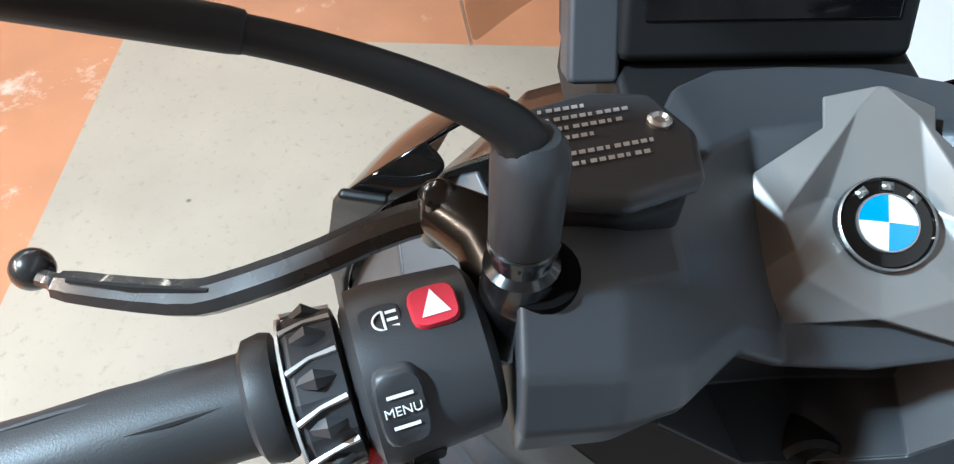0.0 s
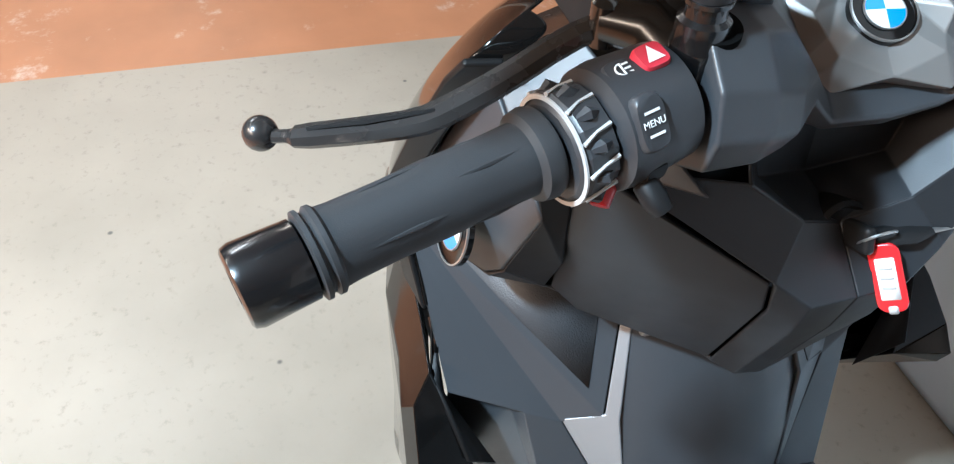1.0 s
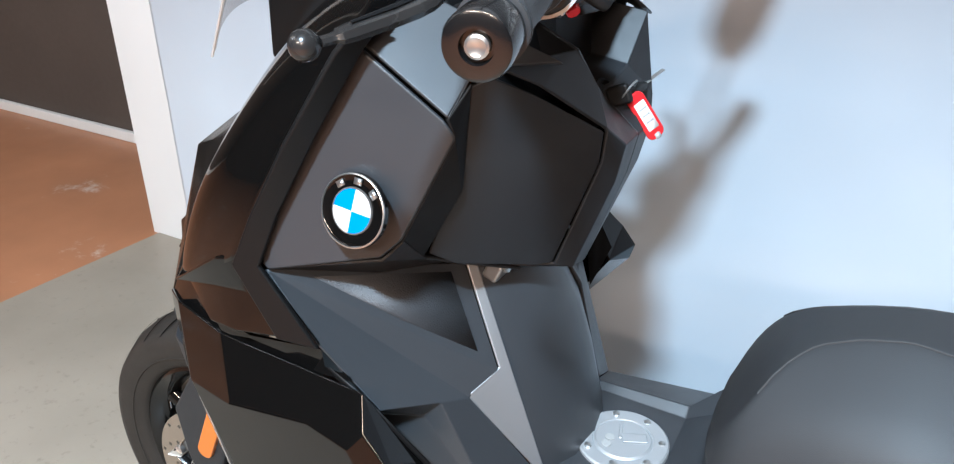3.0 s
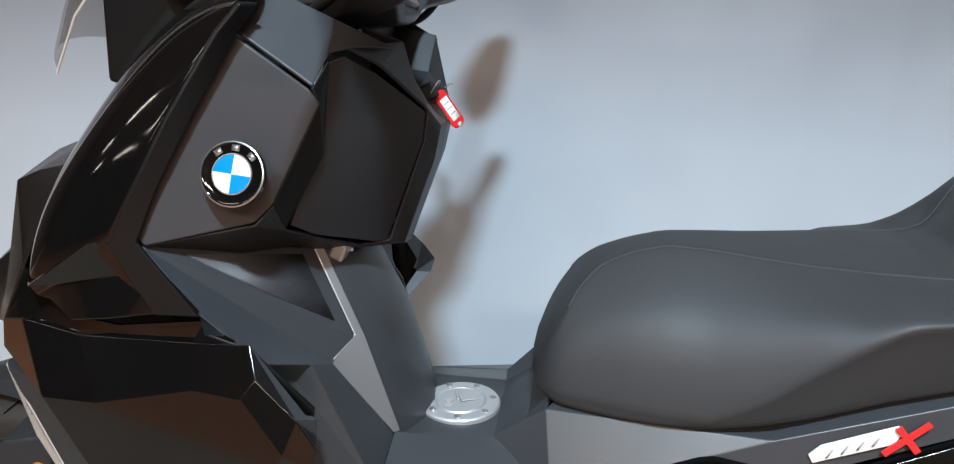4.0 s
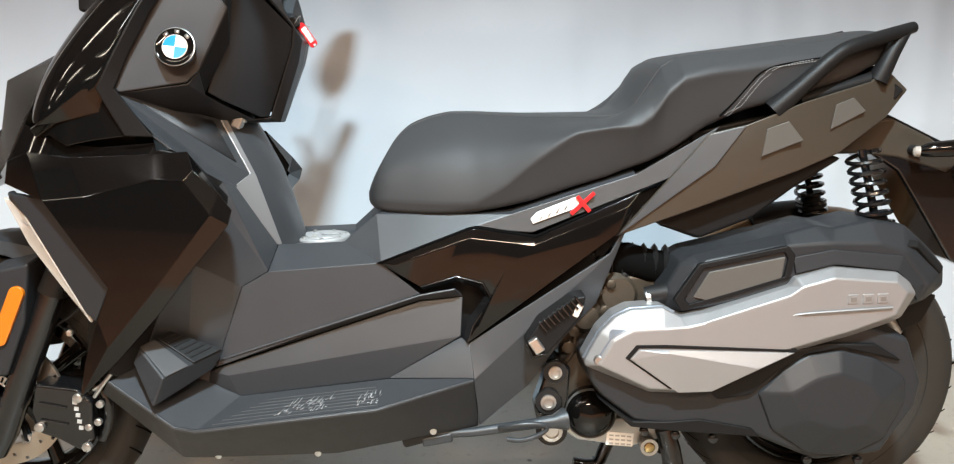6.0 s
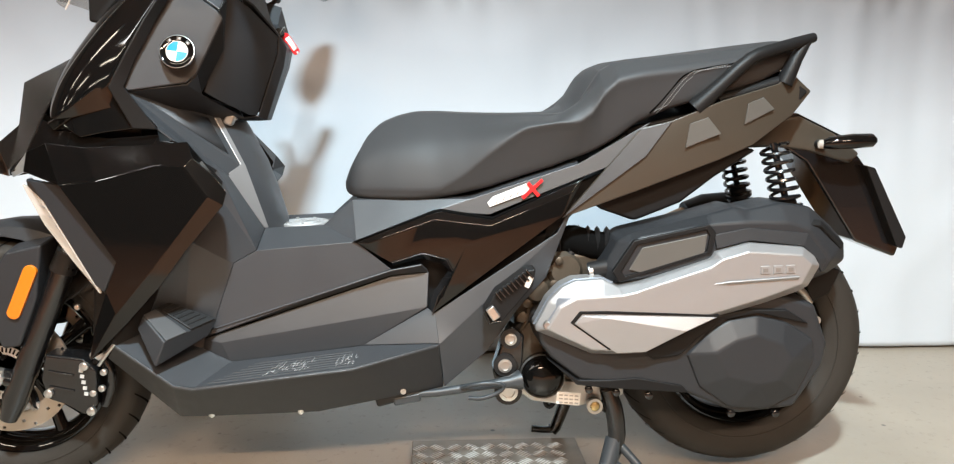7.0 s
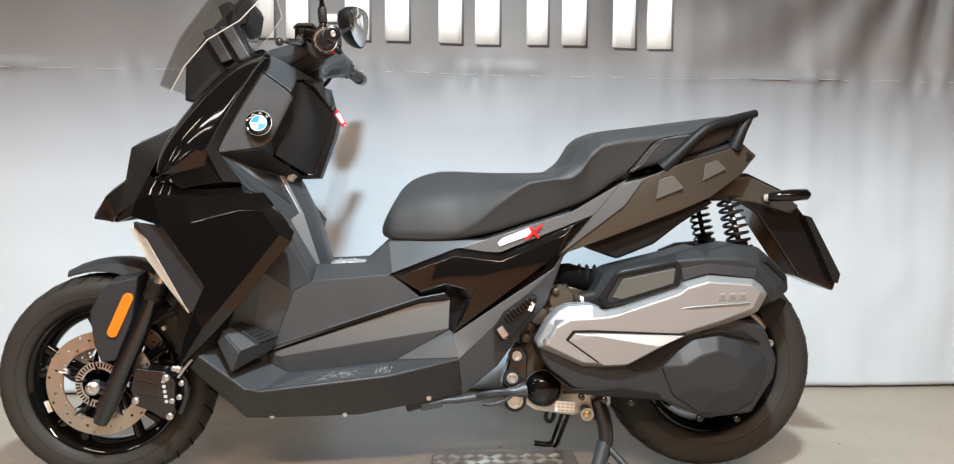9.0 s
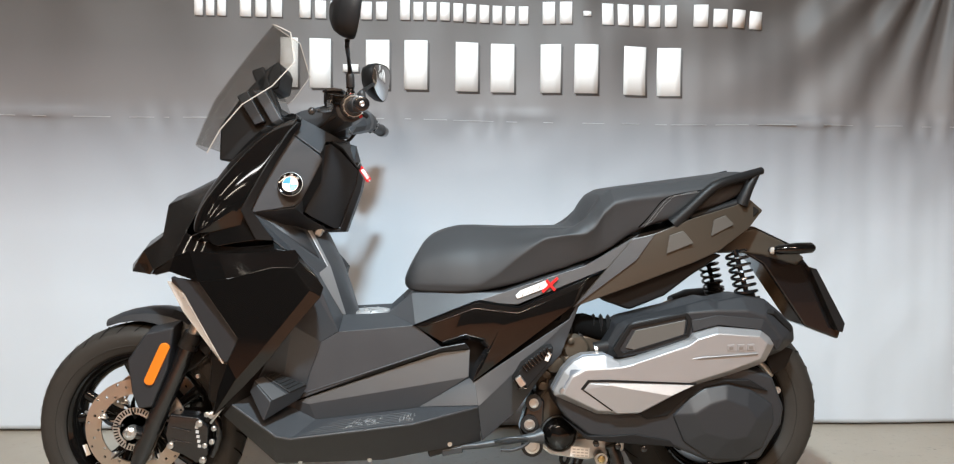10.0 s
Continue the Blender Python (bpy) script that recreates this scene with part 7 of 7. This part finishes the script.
menu_word.parent = mn
for k, wd in ((-1, 0.0040), (1, 0.0040)):
    o = c + g_ * (0.0050 * k)
    h = 0.0014 if k == 0 else 0.0006
    finish("printed_bar", mesh_from([o - ax_ * wd - g_ * h, o + ax_ * wd - g_ * h, o + ax_ * wd + g_ * h, o - ax_ * wd + g_ * h], [(0, 1, 2, 3)], n_), WHITE, mn)
sg, n_, ax_, g_ = button("signal_switch", (0.604, -0.187, 1.107), (1, 0.2, -0.15), (0.0060, 0.0050), GRAIN, "black turn signal switch")
tube("signal_paddle", [(0.604, -0.190, 1.100), (0.612, -0.188, 1.096), (0.616, -0.185, 1.092)], [0.0060, 0.0065, 0.0050], GRAIN, near_switch, n=10)
tube("red_switch", [(0.596, -0.205, 1.097), (0.603, -0.210, 1.090)], [0.006, 0.0045], RED, near_switch, "red switch under the block", n=8)
tube("cable_loom", [(0.54, -0.15, 1.105), (0.50, -0.13, 1.08), (0.46, -0.10, 1.06), (0.43, -0.06, 1.05)], 0.006, RUBBER, scooter, "black control cables", smooth_path=2)
tube("control_cable", [(0.56, 0.17, 1.10), (0.53, 0.19, 1.06), (0.50, 0.17, 1.045), (0.47, 0.10, 1.05)], 0.005, RUBBER, scooter, smooth_path=2)

# handlebar hood
hood_sections = [(-0.159, ((0.533, 1.118), (0.540, 1.142), (0.560, 1.155), (0.582, 1.154), (0.600, 1.138), (0.606, 1.115), (0.601, 1.095), (0.580, 1.082), (0.556, 1.083), (0.538, 1.097))),
                 (-0.125, ((0.520, 1.112), (0.525, 1.138), (0.548, 1.151), (0.574, 1.149), (0.595, 1.130), (0.601, 1.108), (0.595, 1.088), (0.570, 1.076), (0.540, 1.073), (0.522, 1.090))),
                 (-0.100, ((0.490, 1.100), (0.496, 1.128), (0.530, 1.144), (0.562, 1.138), (0.584, 1.118), (0.590, 1.098), (0.582, 1.083), (0.555, 1.072), (0.520, 1.066), (0.495, 1.080))),
                 (-0.068, ((0.420, 1.090), (0.430, 1.118), (0.488, 1.130), (0.535, 1.112), (0.556, 1.104), (0.562, 1.090), (0.550, 1.072), (0.520, 1.060), (0.470, 1.056), (0.430, 1.070))),
                 (-0.040, ((0.395, 1.080), (0.405, 1.110), (0.462, 1.116), (0.515, 1.086), (0.540, 1.074), (0.552, 1.064), (0.545, 1.054), (0.505, 1.048), (0.460, 1.048), (0.415, 1.058))),
                 (0.0, ((0.390, 1.078), (0.400, 1.108), (0.456, 1.116), (0.512, 1.086), (0.540, 1.072), (0.554, 1.062), (0.548, 1.052), (0.505, 1.046), (0.460, 1.046), (0.412, 1.056)))]
hood = [[(x, y, z) for x, z in sec] for y, sec in hood_sections]
hood += [flip(r) for r in hood[-2::-1]]
cover_h = ring_loft("handlebar_hood", hood, MATTE, scooter, "matte grey handlebar cover", bevel=0.003)
cover_h.modifiers["edges"].angle_limit = radians(14)
for s in (-1, 1):
    # flat black disc stands in for the shade in the hood opening
    turned("socket_hole_disc", [(-0.004, 0.0140), (0.0004, 0.0136), (0.0004, 0.0100)], (0.571, s * 0.152, 1.1535), (0.15, 0, 1), RUBBERDARK, cover_h, "black disc for the dark opening around the mirror socket", n=24)

# silver plate, turned a little with the bars
PX, PY = Vector((0.983, -0.187, 0)), Vector((0.187, 0.983, 0))
PN = (PX * 0.5 + Vector((0, 0, 0.866))).normalized()
PC = Vector((0.508, 0.006, 1.100))


def on_plate(a, b, h):
    return PC + PX * a + PY * b + Vector((0, 0, -0.577 * a)) + PN * h


plate_half = [(-0.0503, -0.0248, 0.0), (-0.0371, -0.0244, 0.0), (-0.0162, -0.0540, 0.0), (0.0243, -0.0524, -0.002), (0.0323, -0.0468, -0.003), (0.0399, -0.0382, -0.004),
              (-0.0424, -0.0131, 0.0090), (0.0011, -0.0436, 0.0090), (0.0128, -0.0353, 0.0050), (0.0234, -0.0322, 0.0060), (-0.0098, -0.0215, -0.0020)]
plate_mid = [(-0.0560, 0.0, 0.003), (0.0, 0.0, 0.0035), (0.0345, 0.0, 0.002)]
nh = len(plate_half)
pv = [on_plate(*p) for p in plate_half] + [on_plate(a, -b, h) for a, b, h in plate_half] + [on_plate(*p) for p in plate_mid]
D, M_, H_ = 2 * nh, 2 * nh + 1, 2 * nh + 2
pf = [(0, 1, 6, D), (1, 2, 7, 6), (2, 3, 8, 7), (3, 4, 9, 8), (4, 5, 9), (5, H_, 9), (6, 7, 10), (7, 8, 10), (8, 9, M_, 10), (9, H_, M_), (6, 10, M_, D)]
pf += [tuple(i + nh if i < nh else i for i in f)[::-1] for f in pf]
emblem_plate = finish("emblem_plate", mesh_from(pv, pf, PN), PLATESILVER, scooter, "satin silver handlebar plate", solid=0.012, bevel=0.0012)
emblem_plate.modifiers["edges"].angle_limit = radians(5)
roundel(emblem_plate, on_plate(0, 0, 0.0045), PN, on_plate(-1, 0, 0) - PC, 0.0205)

# instrument display
dash_c, dash_n = Vector((0.358, -0.004, 1.165)), Vector((0.93, 0, 0.36)).normalized()
dash_u = Vector((-0.36, 0, 0.93)).normalized()


def dash_plate(name, w, h, depth0, depth1, mat, parent, label="", dz=0.0, bevel=0.004):
    c0 = dash_c + dash_u * dz
    vv = [c0 + Vector((0, y, 0)) + dash_u * u + dash_n * d for d in (depth0, depth1) for y, u in ((-w, -h), (w, -h), (w, h), (-w, h))]
    return finish(name, mesh_from(vv, [(0, 1, 2, 3), (4, 5, 6, 7), (0, 1, 5, 4), (1, 2, 6, 5), (2, 3, 7, 6), (3, 0, 4, 7)]), mat, parent, label, bevel=bevel)


display = dash_plate("instrument_display", 0.080, 0.070, -0.030, 0.004, GRAIN, scooter, "black instrument display with a dark screen", bevel=0.006)
dash_plate("screen", 0.068, 0.048, 0.003, 0.0055, BLACKGLASS, display, "dark glossy display screen", bevel=0.001)
prism("dash_mount", [(0.222, 0.985), (0.226, 1.076), (0.285, 1.158), (0.352, 1.230), (0.368, 1.240), (0.345, 1.190), (0.335, 1.135), (0.350, 1.100), (0.42, 1.09), (0.44, 1.05), (0.30, 0.98)], -0.084, 0.084, GRAIN, scooter, "black instrument mounting", bevel=0.006)
prism("dash_bracket", [(0.272, 1.150), (0.300, 1.165), (0.345, 1.085), (0.318, 1.075)], -0.104, 0.104, DARK, scooter, "dark bracket under the screen", bevel=0.004)

prism("dash_pillar", [(0.364, 1.080), (0.390, 1.090), (0.347, 1.166), (0.314, 1.164)], -0.110, -0.0815, MATTE, scooter, "grey pillar beside the display", bevel=0.004)
prism("display_hood", [(0.345, 1.165), (0.352, 1.222), (0.374, 1.246), (0.384, 1.224), (0.376, 1.176)], -0.082, 0.082, GRAIN, scooter, "black hood over the display", bevel=0.005)

# windscreen
rows_w = []
CENTRE_X, CENTRE_Z = [0.142, 0.163, 0.191, 0.249, 0.306, 0.345], [1.030, 1.084, 1.150, 1.233, 1.308, 1.356]
EDGE_X, EDGE_Z, EDGE_Y = [0.210, 0.246, 0.300, 0.372, 0.424, 0.405], [1.000, 1.058, 1.122, 1.172, 1.236, 1.322], [0.150, 0.160, 0.158, 0.142, 0.120, 0.070]
for r in range(21):
    q = r / 4
    xc, zc, xe, ze, ye = [float(np.interp(q, range(6), k)) for k in (CENTRE_X, CENTRE_Z, EDGE_X, EDGE_Z, EDGE_Y)]
    for k in range(17):
        u = -1 + k / 8
        rows_w.append((xc + (xe - xc) * abs(u) ** 2.0, u * ye, zc + (ze - zc) * abs(u) ** 2.0))
screen = finish("windscreen", mesh_from(rows_w, rows_faces(21, 17), (-1, 0, 0.5)), SCREEN, scooter, "clear smoked plastic windscreen", solid=0.003, sub=1)
rim_w = [rows_w[r * 17] for r in range(21)] + rows_w[20 * 17 + 1:20 * 17 + 16] + [rows_w[r * 17 + 16] for r in range(20, -1, -1)]
tube("screen_rim", rim_w, 0.0015, LENS, screen, "bright polished rim of the screen", n=6)

# ---- key and tag ----
key = thing("key", "black-headed key in the ignition with a red tag", "key", (0.556, 0.004, 0.972))
block("bow", (0.012, 0.0, 0.004), (0.024, 0.009, 0.020), RUBBER, key, rot=(0, -24, 0), bevel=0.004)
tube("second_key", [(0.014, 0.006, 0.005), (0.017, 0.018, 0.005), (0.019, 0.034, 0.004), (0.020, 0.050, 0.004)], [0.005, 0.009, 0.009, 0.004], RUBBER, key, "black bow of the second key", n=10, flat=0.45)
tube("key_blade", [(0.020, 0.048, 0.004), (0.022, 0.105, 0.005)], [0.0030, 0.0026], CHROME, key, "bright key blade", n=6, flat=0.4)
ringp = [(0.018 + 0.006 * math.cos(t), 0.008 + 0.012 * math.sin(t), 0.006 + 0.011 * math.cos(t)) for t in [2 * math.pi * k / 24 for k in range(25)]]
tube("key_ring", ringp, 0.0011, CHROME, key, n=6)
key_tag = thing("key_tag", "red plastic key tag with a white paper label", "key tag", (0.577, 0.014, 0.976))
tag_z = Vector((-0.55, -0.18, 0.82)).normalized()
tag_x = Vector((0.60, -0.70, 0.30))
tag_x = (tag_x - tag_z * tag_x.dot(tag_z)).normalized()
tagm = Matrix((tag_x, tag_z.cross(tag_x), tag_z)).transposed()


def tag_slab(name, w, z0, z1, t0, t1, mat, parent, label="", bevel=0.002, corner=0.007):
    o = []
    for cy, cz, a0 in ((w - corner, z1 - corner, 90), (w - corner, z0 + corner, 0), (-w + corner, z0 + corner, -90), (-w + corner, z1 - corner, -180)):
        o += [(cy + corner * math.cos(radians(a0 - 18 * i)), cz + corner * math.sin(radians(a0 - 18 * i))) for i in range(6)]
    m = len(o)
    vv = [tagm @ Vector((t, y, z)) for t in (t0, t1) for y, z in o]
    return finish(name, mesh_from(vv, [tuple(range(m)), tuple(range(m, 2 * m))] + [(i, (i + 1) % m, m + (i + 1) % m, m + i) for i in range(m)]), mat, parent, label, bevel=bevel)


tag_body = tag_slab("tag_body", 0.0095, -0.050, 0.0, -0.002, 0.002, RED, key_tag)
tag_slab("paper_label", 0.0058, -0.040, -0.010, 0.0018, 0.0028, PAPER, tag_body, "white paper label", bevel=0, corner=0.001)
tag_slab("tag_hole", 0.003, -0.0505, -0.0445, 0.0018, 0.0024, GREYPRINT, tag_body, bevel=0, corner=0.0015)
for k in range(3):
    tag_slab("printed_bar", 0.004, -0.018 - 0.007 * k, -0.016 - 0.007 * k, 0.0027, 0.0031, GREYPRINT, tag_body, bevel=0, corner=0.0002)
